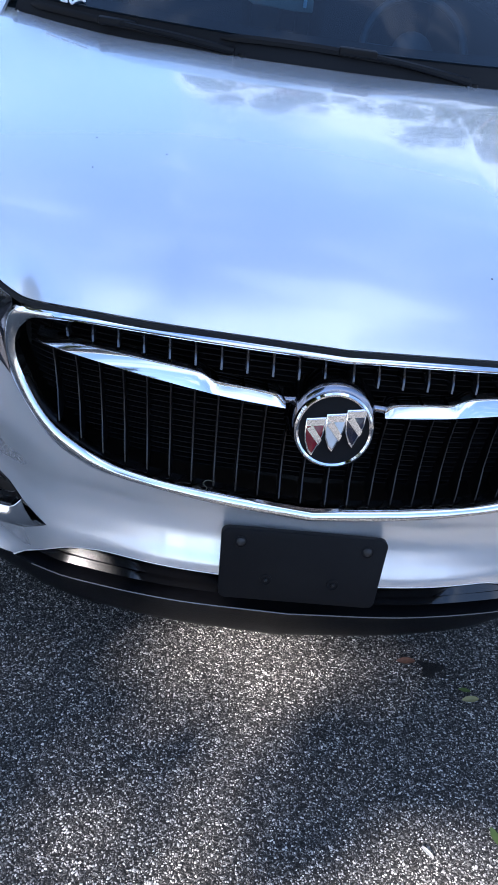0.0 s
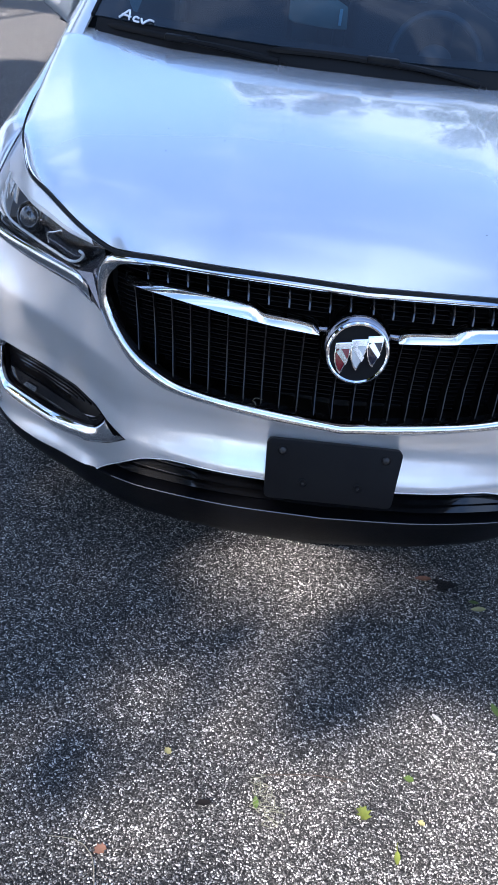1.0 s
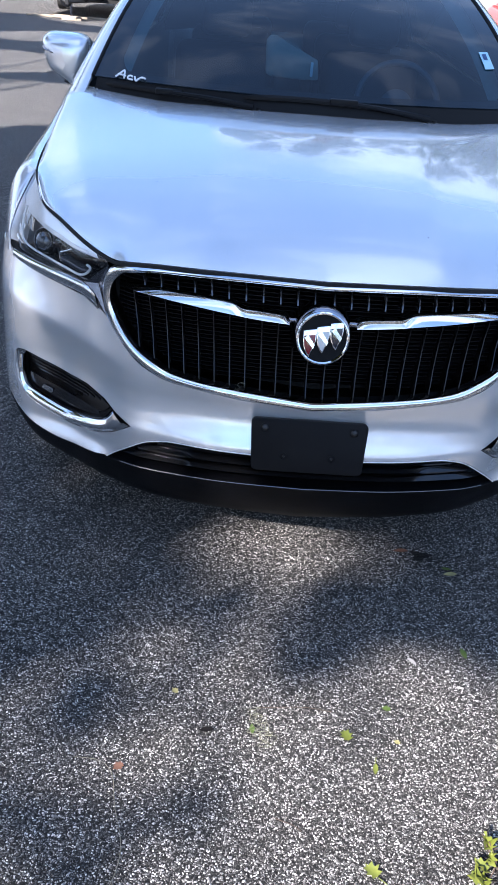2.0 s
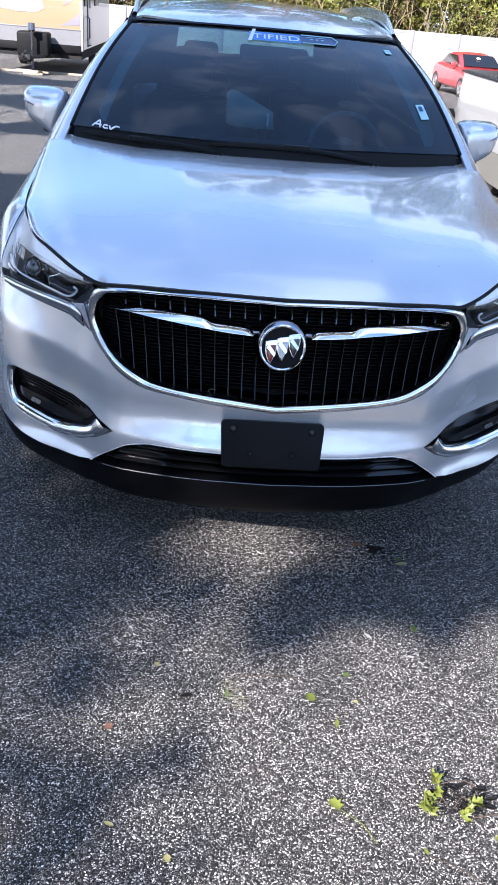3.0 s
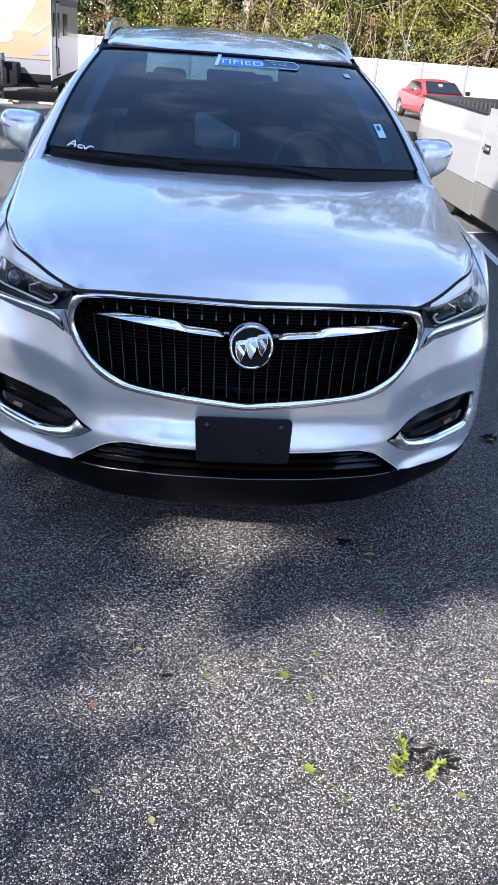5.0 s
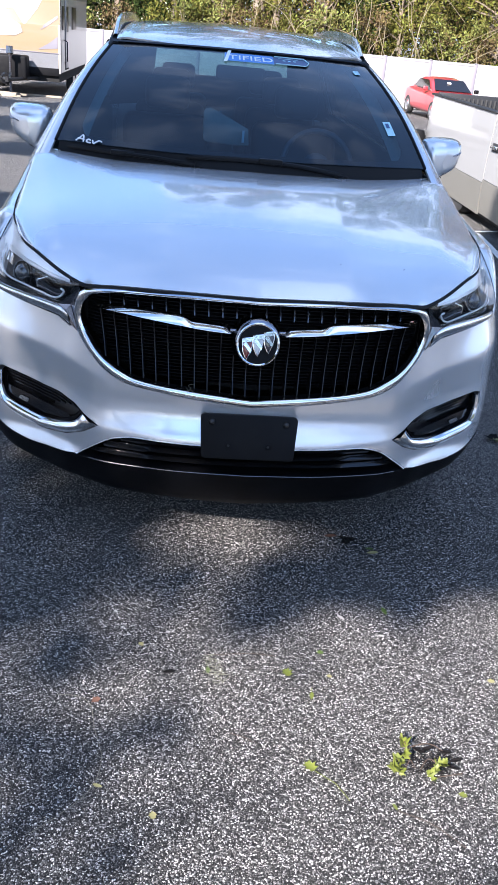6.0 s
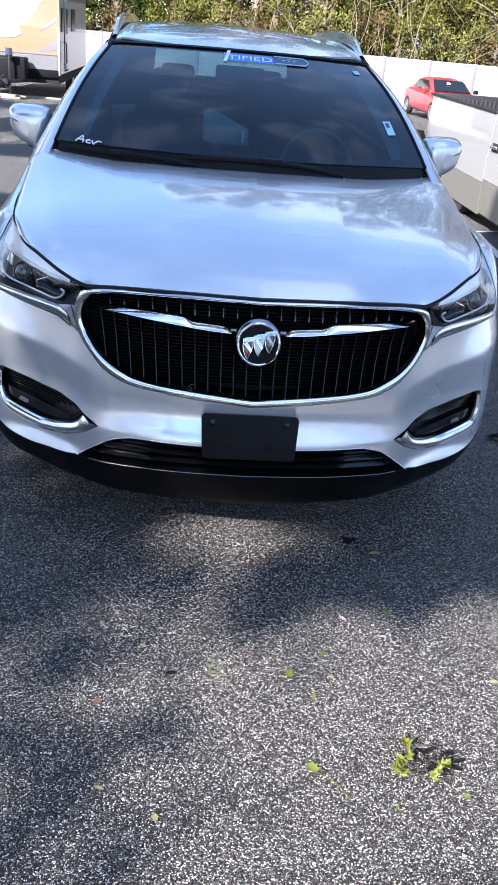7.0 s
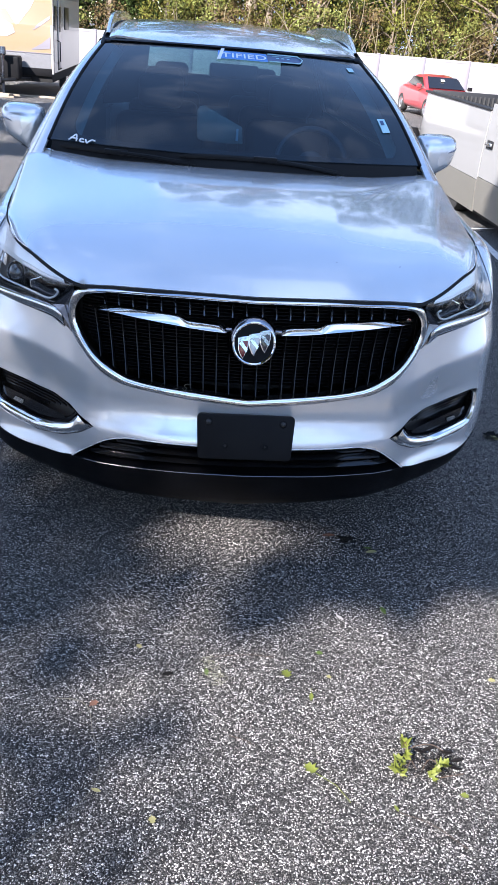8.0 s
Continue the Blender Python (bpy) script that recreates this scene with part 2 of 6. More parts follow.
M_WHITE = shader("white_print", (0.82, 0.84, 0.86), 0.5, grain=0.04)
M_AQUA = shader("pale_aqua_print", (0.4, 0.65, 0.72), 0.5, grain=0.1)
# pale silver; sky mirrored along the lens's top is put into it
M_BROW = shader("lamp_brow_silver", (0.85, 0.86, 0.88), 0.3, 0.3, grain=0.05)
M_GUIDE = shader("pale_light_guide", (0.6, 0.62, 0.64), 0.25, grain=0.03, coat=0.6)
M_PROJ = shader("projector_glass", (0.1, 0.105, 0.115), 0.05, 0.6, grain=0.05, coat=1.0)
M_ASPHALT = asphalt()
M_STRIPE = shader("worn_white_road_paint", (0.72, 0.72, 0.7), 0.7, grain=0.15, grain_scale=150, blot=0.6, blot_scale=14.0, tint=(0.2, 0.2, 0.2), bump=0.3)
# post vinyl is darker and lilac: shade on the posts put into colour
M_POST = shader("shaded_vinyl_post", (0.19, 0.175, 0.205), 0.5, grain=0.05, blot=0.3, blot_scale=1.5)
M_VINYL = shader("white_vinyl", (0.28, 0.275, 0.28), 0.5, grain=0.03, blot=0.25, blot_scale=1.2, tint=(0.27, 0.265, 0.27))

# ---------------------------------------------------------------- mesh helpers
def part(name, bm, material, parent, label="", smooth=40.0):
    """Links a bmesh, made in world places, as one mesh object under a thing (an Empty) or under a part of it."""
    bmesh.ops.recalc_face_normals(bm, faces=bm.faces)
    me = bpy.data.meshes.new(name)
    bm.to_mesh(me)
    bm.free()
    me.materials.append(material)
    if smooth and len(me.polygons):
        me.polygons.foreach_set("use_smooth", [True] * len(me.polygons))
        me.set_sharp_from_angle(angle=radians(smooth))
    ob = new(name, me)
    if parent is not None:
        ob.parent = parent
        if parent.type == "EMPTY":
            ob.matrix_parent_inverse = parent.matrix_basis.inverted()
    return tagged(ob, label=label) if label else ob


def share(name, source, parent, m):
    """Another piece on the mesh of source, moved by m."""
    ob = new(name, source.data)
    ob.parent = parent
    if parent.type == "EMPTY":
        ob.matrix_parent_inverse = parent.matrix_basis.inverted()
    ob.matrix_basis = m
    return ob


def thing(name, at, label, category, group="", kind=""):
    e = new(name)
    e.empty_display_size = 0.2
    e.matrix_basis = pose(*at)
    return tagged(e, label, category, group, kind)


def sheet(fn, nu, nv, bm=None, closed=False):
    """A grid of faces through fn(u, v), u and v from 0 to 1."""
    bm = bm or bmesh.new()
    rows = [[bm.verts.new(fn(i / nu, j / nv)) for j in range(nv + 1)] for i in range(nu if closed else nu + 1)]
    for i in range(nu):
        a, b = rows[i], rows[(i + 1) % len(rows)]
        for j in range(nv):
            try:
                bm.faces.new((a[j], b[j], b[j + 1], a[j + 1]))
            except ValueError:
                pass
    return bm


def thick(bm, d):
    bmesh.ops.recalc_face_normals(bm, faces=bm.faces)
    bmesh.ops.solidify(bm, geom=list(bm.faces), thickness=d)
    return bm


def box(x0, x1, y0, y1, z0, z1, bevel=0.0, bm=None, seg=2):
    own = bmesh.new()
    bmesh.ops.create_cube(own, size=1)
    for v in own.verts:
        v.co = ((x0 + x1) / 2 + v.co.x * (x1 - x0), (y0 + y1) / 2 + v.co.y * (y1 - y0), (z0 + z1) / 2 + v.co.z * (z1 - z0))
    if bevel:
        bmesh.ops.bevel(own, geom=list(own.edges), offset=bevel, segments=seg, affect="EDGES", profile=0.5)
    return join(bm, own)


def join(bm, own):
    if bm is None:
        return own
    me = bpy.data.meshes.new("tmp")
    own.to_mesh(me)
    own.free()
    bm.from_mesh(me)
    bpy.data.meshes.remove(me)
    return bm


def moved(bm, m):
    bmesh.ops.transform(bm, matrix=m, verts=bm.verts)
    return bm


def tube(path, radius, sides=8, bm=None, cap=True):
    """A round bar along a list of points; radius is one number or one for each point."""
    own = bmesh.new()
    pts = [Vector(p) for p in path]
    rad = radius if isinstance(radius, (list, tuple)) else [radius] * len(pts)
    rings = []
    for i, p in enumerate(pts):
        d = (pts[min(i + 1, len(pts) - 1)] - pts[max(i - 1, 0)]).normalized()
        s = d.cross(Vector((0, 0, 1)) if abs(d.z) < 0.95 else Vector((1, 0, 0))).normalized()
        t = s.cross(d)
        rings.append([own.verts.new(p + rad[i] * (math.cos(a) * s + math.sin(a) * t)) for a in [k * math.tau / sides for k in range(sides)]])
    for a, b in zip(rings, rings[1:]):
        for k in range(sides):
            own.faces.new((a[k], a[(k + 1) % sides], b[(k + 1) % sides], b[k]))
    if cap:
        own.faces.new(rings[0][::-1])
        own.faces.new(rings[-1])
    return join(bm, own)


def lathe(profile, sides=32, m=None, bm=None):
    """Turns (radius, height) pairs round z."""
    own = bmesh.new()
    rings = []
    for r, h in profile:
        rings.append([own.verts.new((r * math.cos(k * math.tau / sides), r * math.sin(k * math.tau / sides), h)) for k in range(sides)] if r > 1e-6 else [own.verts.new((0, 0, h))])
    for a, b in zip(rings, rings[1:]):
        for k in range(sides):
            q = [a[k % len(a)], a[(k + 1) % len(a)], b[(k + 1) % len(b)], b[k % len(b)]]
            q = [v for i, v in enumerate(q) if v not in q[:i]]
            if len(q) > 2:
                own.faces.new(q)
    if m is not None:
        moved(own, m)
    return join(bm, own)


def prism(outline, y0, y1, bevel=0.0, bm=None):
    """An outline of (x, z) drawn out from y0 to y1."""
    own = bmesh.new()
    f = own.faces.new([own.verts.new((x, y0, z)) for x, z in outline])
    r = bmesh.ops.extrude_face_region(own, geom=[f])
    for v in r["geom"]:
        if isinstance(v, bmesh.types.BMVert):
            v.co.y = y1
    if bevel:
        bmesh.ops.bevel(own, geom=list(own.edges), offset=bevel, segments=2, affect="EDGES", profile=0.5)
    return join(bm, own)


def smooth_line(pts, n):
    """n points evenly along a Catmull-Rom curve through pts."""
    p = [np.array(q, float) for q in pts]
    p = [2 * p[0] - p[1]] + p + [2 * p[-1] - p[-2]]
    out = []
    for i in range(1, len(p) - 2):
        for t in np.linspace(0, 1, 24, endpoint=False):
            a, b, c, d = p[i - 1], p[i], p[i + 1], p[i + 2]
            out.append(0.5 * (2 * b + (c - a) * t + (2 * a - 5 * b + 4 * c - d) * t**2 + (3 * b - a - 3 * c + d) * t**3))
    out.append(p[-2])
    out = np.array(out)
    s = np.r_[0, np.cumsum(np.linalg.norm(np.diff(out, axis=0), axis=1))]
    at = np.linspace(0, s[-1], n)
    return np.stack([np.interp(at, s, out[:, k]) for k in range(out.shape[1])], 1)


def inside(poly, x, y):
    hit = np.zeros(np.shape(x), bool)
    for (ax, ay), (bx, by) in zip(poly, np.roll(poly, -1, axis=0)):
        c = (ay > y) != (by > y)
        with np.errstate(divide="ignore", invalid="ignore"):
            hit ^= c & (x < (bx - ax) * (y - ay) / (by - ay) + ax)
    return hit


def patch(outline, holes, step, surf, mirror=1, bm=None):
    """The part of a curved surface surf(a, b) within an outline and outside the holes, its rim laid on the outlines."""
    outline, holes = np.array(outline, float), [np.array(h, float) for h in holes]
    lo, hi = outline.min(0), outline.max(0)
    na, nb = (np.maximum(np.ceil((hi - lo) / step), 1)).astype(int)
    ga, gb = np.linspace(lo[0], hi[0], na + 1), np.linspace(lo[1], hi[1], nb + 1)
    ca, cb = np.meshgrid((ga[1:] + ga[:-1]) / 2, (gb[1:] + gb[:-1]) / 2, indexing="ij")
    keep = inside(outline, ca, cb)
    for h in holes:
        keep &= ~inside(h, ca, cb)
    segs = []
    for poly in [outline, *holes]:
        segs += [(p, q) for p, q in zip(poly, np.roll(poly, -1, axis=0))]
    p0, p1 = np.array([s[0] for s in segs]), np.array([s[1] for s in segs])
    own = bm or bmesh.new()
    made = {}

    def vert(i, j):
        if (i, j) not in made:
            near = [keep[a, b] if 0 <= a < na and 0 <= b < nb else False for a in (i - 1, i) for b in (j - 1, j)]
            q = np.array([ga[i], gb[j]])
            if not all(near):
                d = p1 - p0
                t = np.clip(((q - p0) * d).sum(1) / np.maximum((d * d).sum(1), 1e-12), 0, 1)
                c = p0 + t[:, None] * d
                q = c[np.argmin(((c - q) ** 2).sum(1))]
            v = Vector(surf(*q))
            made[i, j] = own.verts.new((v.x * mirror, v.y, v.z))
        return made[i, j]

    for i in range(na):
        for j in range(nb):
            if keep[i, j]:
                try:
                    own.faces.new((vert(i, j), vert(i + 1, j), vert(i + 1, j + 1), vert(i, j + 1)))
                except ValueError:
                    pass
    return own


def lettering(name, text, size, m, material, parent, label=""):
    c = bpy.data.curves.new("letters", "FONT")
    c.body, c.size, c.extrude, c.align_x = text, size, 0.0008, "CENTER"
    tmp = new("letters", c)
    me = bpy.data.meshes.new_from_object(tmp.evaluated_get(bpy.context.evaluated_depsgraph_get()))
    bpy.data.objects.remove(tmp)
    me.name = name
    me.transform(m)
    me.materials.clear()
    me.materials.append(material)
    ob = new(name, me)
    ob.parent = parent
    if parent.type == "EMPTY":
        ob.matrix_parent_inverse = parent.matrix_basis.inverted()
    return tagged(ob, label=label) if label else ob


# ---------------------------------------------------------------- ground
def ground_z(y):
    """The lot is level about the car and falls gently beyond it."""
    return -0.02 * (np.clip(y, 2.0, 60.0) - 2.0)


ys = [-400, -60, -20, -8, -3, 0, 2, 4, 8, 14, 22, 30, 45, 60, 120, 400]
xs = [-400, -60, -20, -6, 0, 6, 20, 60, 400]
bm = bmesh.new()
rows = [[bm.verts.new((x, y, float(ground_z(y)))) for x in xs] for y in ys]
for a, b in zip(rows, rows[1:]):
    for i in range(len(xs) - 1):
        bm.faces.new((a[i], a[i + 1], b[i + 1], b[i]))
ground = part("ground", bm, M_ASPHALT, None)
tagged(ground, "worn dark asphalt car park with pale aggregate", "asphalt", kind="structure")

# ---------------------------------------------------------------- the silver car
PLAN = smooth_line([(0, 0), (0.25, 0.015), (0.45, 0.052), (0.53, 0.08), (0.6, 0.13), (0.67, 0.185), (0.8, 0.295), (0.9, 0.395), (0.955, 0.475), (0.985, 0.55), (1.0, 0.64)], 160)
ARC = np.r_[0, np.cumsum(np.linalg.norm(np.diff(PLAN, axis=0), axis=1))]


def arc(x):
    """The way along the nose, from its middle, at which it is x wide."""
    return float(np.interp(x, PLAN[:, 0], ARC))


def crease(x):
    return np.interp(x, [0.5, 0.62, 0.8, 1.0], [0.70, 0.735, 0.765, 0.80])


LEAN = smooth_line([(0.15, 0.09), (0.25, 0.06), (0.36, 0.012), (0.46, -0.022), (0.51, -0.03), (0.55, -0.012), (0.59, 0.004), (0.63, 0.008), (0.67, 0.001), (0.75, 0.0), (0.88, 0.003), (0.95, 0.002), (1.05, 0.012), (1.15, 0.02)], 300)


def lean(x, z):
    """How far the nose stands back at a height."""
    low = np.interp(z, LEAN[:, 0], LEAN[:, 1])
    wide = np.interp(x, [0, 0.3, 0.55, 1.0], [1, 0.9, 0.45, 0.35])
    off = abs(z - crease(x)) / 0.125
    ridge = -0.026 * np.interp(x, [0.46, 0.64, 1.0], [0, 1, 1]) * max(0.0, 1 - math.sqrt(off * off + 0.006)) ** 1.15
    s = min(1.0, max(0.0, (0.425 - z) / 0.07))
    shelf = -0.035 * np.interp(x, [0.52, 0.64, 1.0], [0, 1, 0.8]) * s * s * (3 - 2 * s)
    c = min(1.0, max(0.0, (x - 0.7) / 0.27))
    corner = -0.088 * c * c * (3 - 2 * c) * float(np.interp(z, [0.3, 0.42, 0.6, 0.75, 0.83, 0.905], [0.7, 0.9, 1.0, 0.66, 0.32, 0.0]))
    return low * wide + ridge + shelf + corner


def nose(s, z, back=0.0):
    x, y = np.interp(s, ARC, PLAN[:, 0]), np.interp(s, ARC, PLAN[:, 1])
    return (float(x), float(y + lean(x, z) + back), float(z))


def at_nose(x, z, back=0.0):
    return nose(arc(abs(x)), z, back)[0] * (1 if x >= 0 else -1), *nose(arc(abs(x)), z, back)[1:]


def on_arc(pts):
    return [(arc(x), z) for x, z in pts]


RING_IN = [(0, 1.0), (0.18, 1.003), (0.3, 1.002), (0.455, 0.996), (0.53, 0.981), (0.565, 0.953), (0.58, 0.915), (0.576, 0.875), (0.549, 0.828), (0.516, 0.787), (0.472, 0.753), (0.41, 0.72), (0.33, 0.704), (0.215, 0.693), (0.1, 0.682), (0, 0.674)]
RING_OUT = [(0, 1.017), (0.27, 1.019), (0.46, 1.012), (0.55, 0.998), (0.587, 0.978), (0.604, 0.94), (0.606, 0.88), (0.585, 0.83), (0.553, 0.79), (0.51, 0.745), (0.46, 0.71), (0.405, 0.69), (0.297, 0.676), (0.16, 0.659), (0, 0.645)]
LAMP = [(0.58, 0.992), (0.654, 1.022), (0.74, 1.058), (0.79, 1.082), (0.845, 1.092), (0.892, 1.06), (0.918, 0.99), (0.925, 0.914), (0.86, 0.905), (0.78, 0.912), (0.70, 0.909), (0.662, 0.908), (0.63, 0.94)]
STRIP = [(0.905, 0.908), (0.78, 0.908), (0.70, 0.905), (0.664, 0.904), (0.633, 0.89), (0.612, 0.868), (0.668, 0.884), (0.764, 0.889), (0.905, 0.9)]
FOG = [(0.581, 0.545), (0.613, 0.566), (0.667, 0.584), (0.725, 0.587), (0.785, 0.6), (0.855, 0.614), (0.878, 0.617), (0.882, 0.564), (0.875, 0.525), (0.846, 0.506), (0.79, 0.488), (0.731, 0.474), (0.667, 0.484), (0.613, 0.505)]
BLADE = [(0.519, 0.522), (0.574, 0.478), (0.639, 0.441), (0.708, 0.424), (0.742, 0.421), (0.814, 0.439), (0.882, 0.468), (0.912, 0.52), (0.921, 0.564), (0.918, 0.606)]
LOWER = [(0, 0.503), (0.35, 0.506), (0.43, 0.499), (0.49, 0.476), (0.566, 0.412), (0.6, 0.382)]
SKIRT = [(0.608, 0.382), (0.68, 0.372), (0.765, 0.366), (0.825, 0.374), (0.88, 0.388), (0.935, 0.412), (0.975, 0.43), (1.0, 0.44)]

car = thing("car", (0, 2.5, 0), "silver sport utility car parked nose out on asphalt", "car")


def both(fn):
    for side in (-1, 1):
        fn(side)


# nose panel, with the openings for grille, lamps and fog lamps
ring_edge = [(x * 1.004, z - 0.004) for x, z in smooth_line(RING_OUT, 90) if z < 0.88]
panel = on_arc(smooth_line(LOWER, 40)) + on_arc(smooth_line(SKIRT, 30)) + [(ARC[-1], 0.6), (ARC[-1], 0.9), (arc(0.95), 0.912)] + on_arc([(0.905, 0.888), (0.764, 0.875), (0.668, 0.868), (0.622, 0.846)]) + on_arc(ring_edge)
fog_hole = on_arc(BLADE) + on_arc([(0.912, 0.618), (0.884, 0.625), (0.855, 0.621), (0.785, 0.607), (0.725, 0.594), (0.665, 0.591), (0.608, 0.572), (0.573, 0.547)])
bm = bmesh.new()
for side in (-1, 1):
    patch(panel, [fog_hole], 0.0085, nose, side, bm)
bmesh.ops.remove_doubles(bm, verts=bm.verts, dist=0.0006)
bumper = part("front_bumper", thick(bm, 0.006), M_PAINT, car, "silver painted front bumper with a crease", 28)

M_MESH = shader("grille_mesh_black", (0.004, 0.004, 0.005), 0.5, grain=0.3, grain_scale=90, spec=0.15)


# grille
def band(outer, inner, n, lift, depth, side, material, name, parent, label="", shape=None):
    """A swelling trim band between two lines on the nose."""
    a, b = smooth_line(outer, n), smooth_line(inner, n)
    shape = shape or [(0.0, 0.006), (0.1, -lift * 0.55), (0.35, -lift), (0.65, -lift * 0.85), (0.9, -lift * 0.2), (1.0, depth)]
    bmx = bmesh.new()
    for sd in ((-1, 1) if side == 0 else (side,)):
        def fn(u, v):
            i = min(int(round(u * (n - 1))), n - 1)
            k = v * (len(shape) - 1)
            t, y = shape[int(round(k))]
            p = (1 - t) * a[i] + t * b[i]
            q = at_nose(max(p[0], 0.0), p[1], y)
            return (q[0] * sd, q[1], q[2])
        sheet(fn, n - 1, len(shape) - 1, bmx)
    bmesh.ops.remove_doubles(bmx, verts=bmx.verts, dist=0.0004)
    return part(name, bmx, material, parent, label, 60)


band(RING_OUT, RING_IN, 110, 0.012, 0.03, 0, M_CHROME, "grille_surround", car, "polished chrome grille surround")
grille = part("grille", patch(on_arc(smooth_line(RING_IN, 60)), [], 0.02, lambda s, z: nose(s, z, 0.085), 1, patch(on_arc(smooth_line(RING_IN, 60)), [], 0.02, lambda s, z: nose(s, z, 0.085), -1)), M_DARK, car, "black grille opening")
ring_poly = np.array(RING_IN)
ring_top, ring_low = ring_poly[:7], ring_poly[6:][::-1]


def top_at(x):
    return float(np.interp(abs(x), ring_top[:, 0], ring_top[:, 1]))


def low_at(x):
    return float(np.interp(abs(x), ring_low[:, 0], ring_low[:, 1]))


def wing_z(line, x):
    return float(np.interp(abs(x), [p[0] for p in line], [p[1] for p in line]))


def fin(top, low, depths, wide, name, material, label=""):
    """An upright fin: its front edge runs from low to top, set back as depths say."""
    bmx = bmesh.new()
    n = 10
    for j in range(n + 1):
        f = j / n
        x, z = low[0] + (top[0] - low[0]) * f, low[1] + (top[1] - low[1]) * f
        d = float(np.interp(f, [q[0] for q in depths], [q[1] for q in depths]))
        for dx, dy in ((-wide, d + 0.006), (-wide * 0.5, d), (wide * 0.5, d), (wide, d + 0.006), (wide * 0.8, 0.07), (-wide * 0.8, 0.07)):
            q = at_nose(x, z, dy)
            bmx.verts.new((q[0] + dx, q[1], q[2]))
    bmx.verts.ensure_lookup_table()
    for j in range(n):
        for i in range(6):
            bmx.faces.new([bmx.verts[v] for v in (j * 6 + i, j * 6 + (i + 1) % 6, (j + 1) * 6 + (i + 1) % 6, (j + 1) * 6 + i)])
    return part(name, bmx, material, grille, label, smooth=50)


WING_TOP = [(0.09, 0.915), (0.103, 0.922), (0.157, 0.927), (0.212, 0.931), (0.226, 0.936), (0.242, 0.943), (0.275, 0.947), (0.37, 0.951), (0.46, 0.952), (0.538, 0.948)]
WING_LOW = [(0.09, 0.9045), (0.105, 0.9045), (0.157, 0.9075), (0.212, 0.9125), (0.226, 0.914), (0.242, 0.9155), (0.275, 0.9185), (0.37, 0.928), (0.46, 0.939), (0.538, 0.9465)]
for side in (-1, 1):
    for k in range(12):
        x1 = 0.026 + 0.0464 * k
        # upper fins take the paler tone: their sky glint is in the colour
        if x1 < 0.5:
            fin((side * x1, top_at(x1) - 0.004), (side * x1 * 0.985, max(0.948, wing_z(WING_TOP, x1) + 0.004)), ((0, 0.018), (0.3, 0.024), (0.75, 0.048), (1, 0.062)), 0.0036, "upper_fin", M_GLINT)
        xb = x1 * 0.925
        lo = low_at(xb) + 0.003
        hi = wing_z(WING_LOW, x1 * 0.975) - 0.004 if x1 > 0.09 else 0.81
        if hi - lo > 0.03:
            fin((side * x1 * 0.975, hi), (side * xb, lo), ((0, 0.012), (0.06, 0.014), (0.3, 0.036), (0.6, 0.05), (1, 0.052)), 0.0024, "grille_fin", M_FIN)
for k in range(25):
    z = 0.7 + k * 0.0118
    w = 0.565
    while w > 0.02 and not (low_at(w) < z < top_at(w)):
        w -= 0.005
    line = [Vector(at_nose(x, z, 0.068)) for x in np.linspace(-w, w, 40)]
    bm = bmesh.new()
    for p in line:
        for dy, dz in ((0, -0.0012), (0, 0.0012), (0.014, 0.0045), (0.014, -0.001)):
            bm.verts.new((p.x, p.y + dy, p.z + dz))
    bm.verts.ensure_lookup_table()
    for j in range(len(line) - 1):
        for i in range(4):
            bm.faces.new([bm.verts[v] for v in (j * 4 + i, j * 4 + (i + 1) % 4, j * 4 + 4 + (i + 1) % 4, j * 4 + 4 + i)])
    part("grille_crossbar", bm, M_MESH, grille)


def wing(side):
    w = band(WING_TOP, WING_LOW, 50, 0.0, 0.0, side, M_CHROME, "grille_wing", car, "chrome grille wing", [(0.0, 0.04), (0.0, 0.018), (0.06, 0.0115), (0.1, 0.009), (0.14, 0.0075), (0.84, -0.0125), (0.88, -0.0132), (0.97, -0.011), (1.0, 0.03)])
    bmx = tube([at_nose(side * 0.06, 0.908, 0.02), at_nose(side * 0.095, 0.909, 0.012)], 0.008, 10)
    part("wing_stub", bmx, M_CHROME_DARK, w)


both(wing)

# round badge: dark dish, bright rim, three slanted shields
EM = Matrix.Translation((0, -0.018, 0.879)) @ Matrix.Rotation(radians(90 - 14), 4, "X")
badge = part("badge", lathe([(0.0, -0.002), (0.06, -0.002), (0.066, -0.003), (0.0725, -0.008), (0.078, -0.022), (0.083, -0.045), (0.085, -0.07)], 48, EM @ Matrix.Translation((0, 0.011, -0.001))), M_CHROME_DARK, car, "round dark badge with a bright rim")
part("badge_rim", lathe([(0.0625, 0.0), (0.0635, 0.006), (0.0672, 0.008), (0.0708, 0.005), (0.0718, -0.004)], 64, EM), M_CHROME, badge, "chrome rim")
part("badge_dish", lathe([(0.0, 0.0005), (0.0625, 0.0005), (0.063, -0.004)], 48, EM), M_MATTE, badge, "black dish")
SH = [(-0.016, 0.028), (0.016, 0.033), (0.0155, 0.004), (0.008, -0.018), (0.001, -0.036), (-0.006, -0.029), (-0.0135, -0.012), (-0.0158, 0.004)]
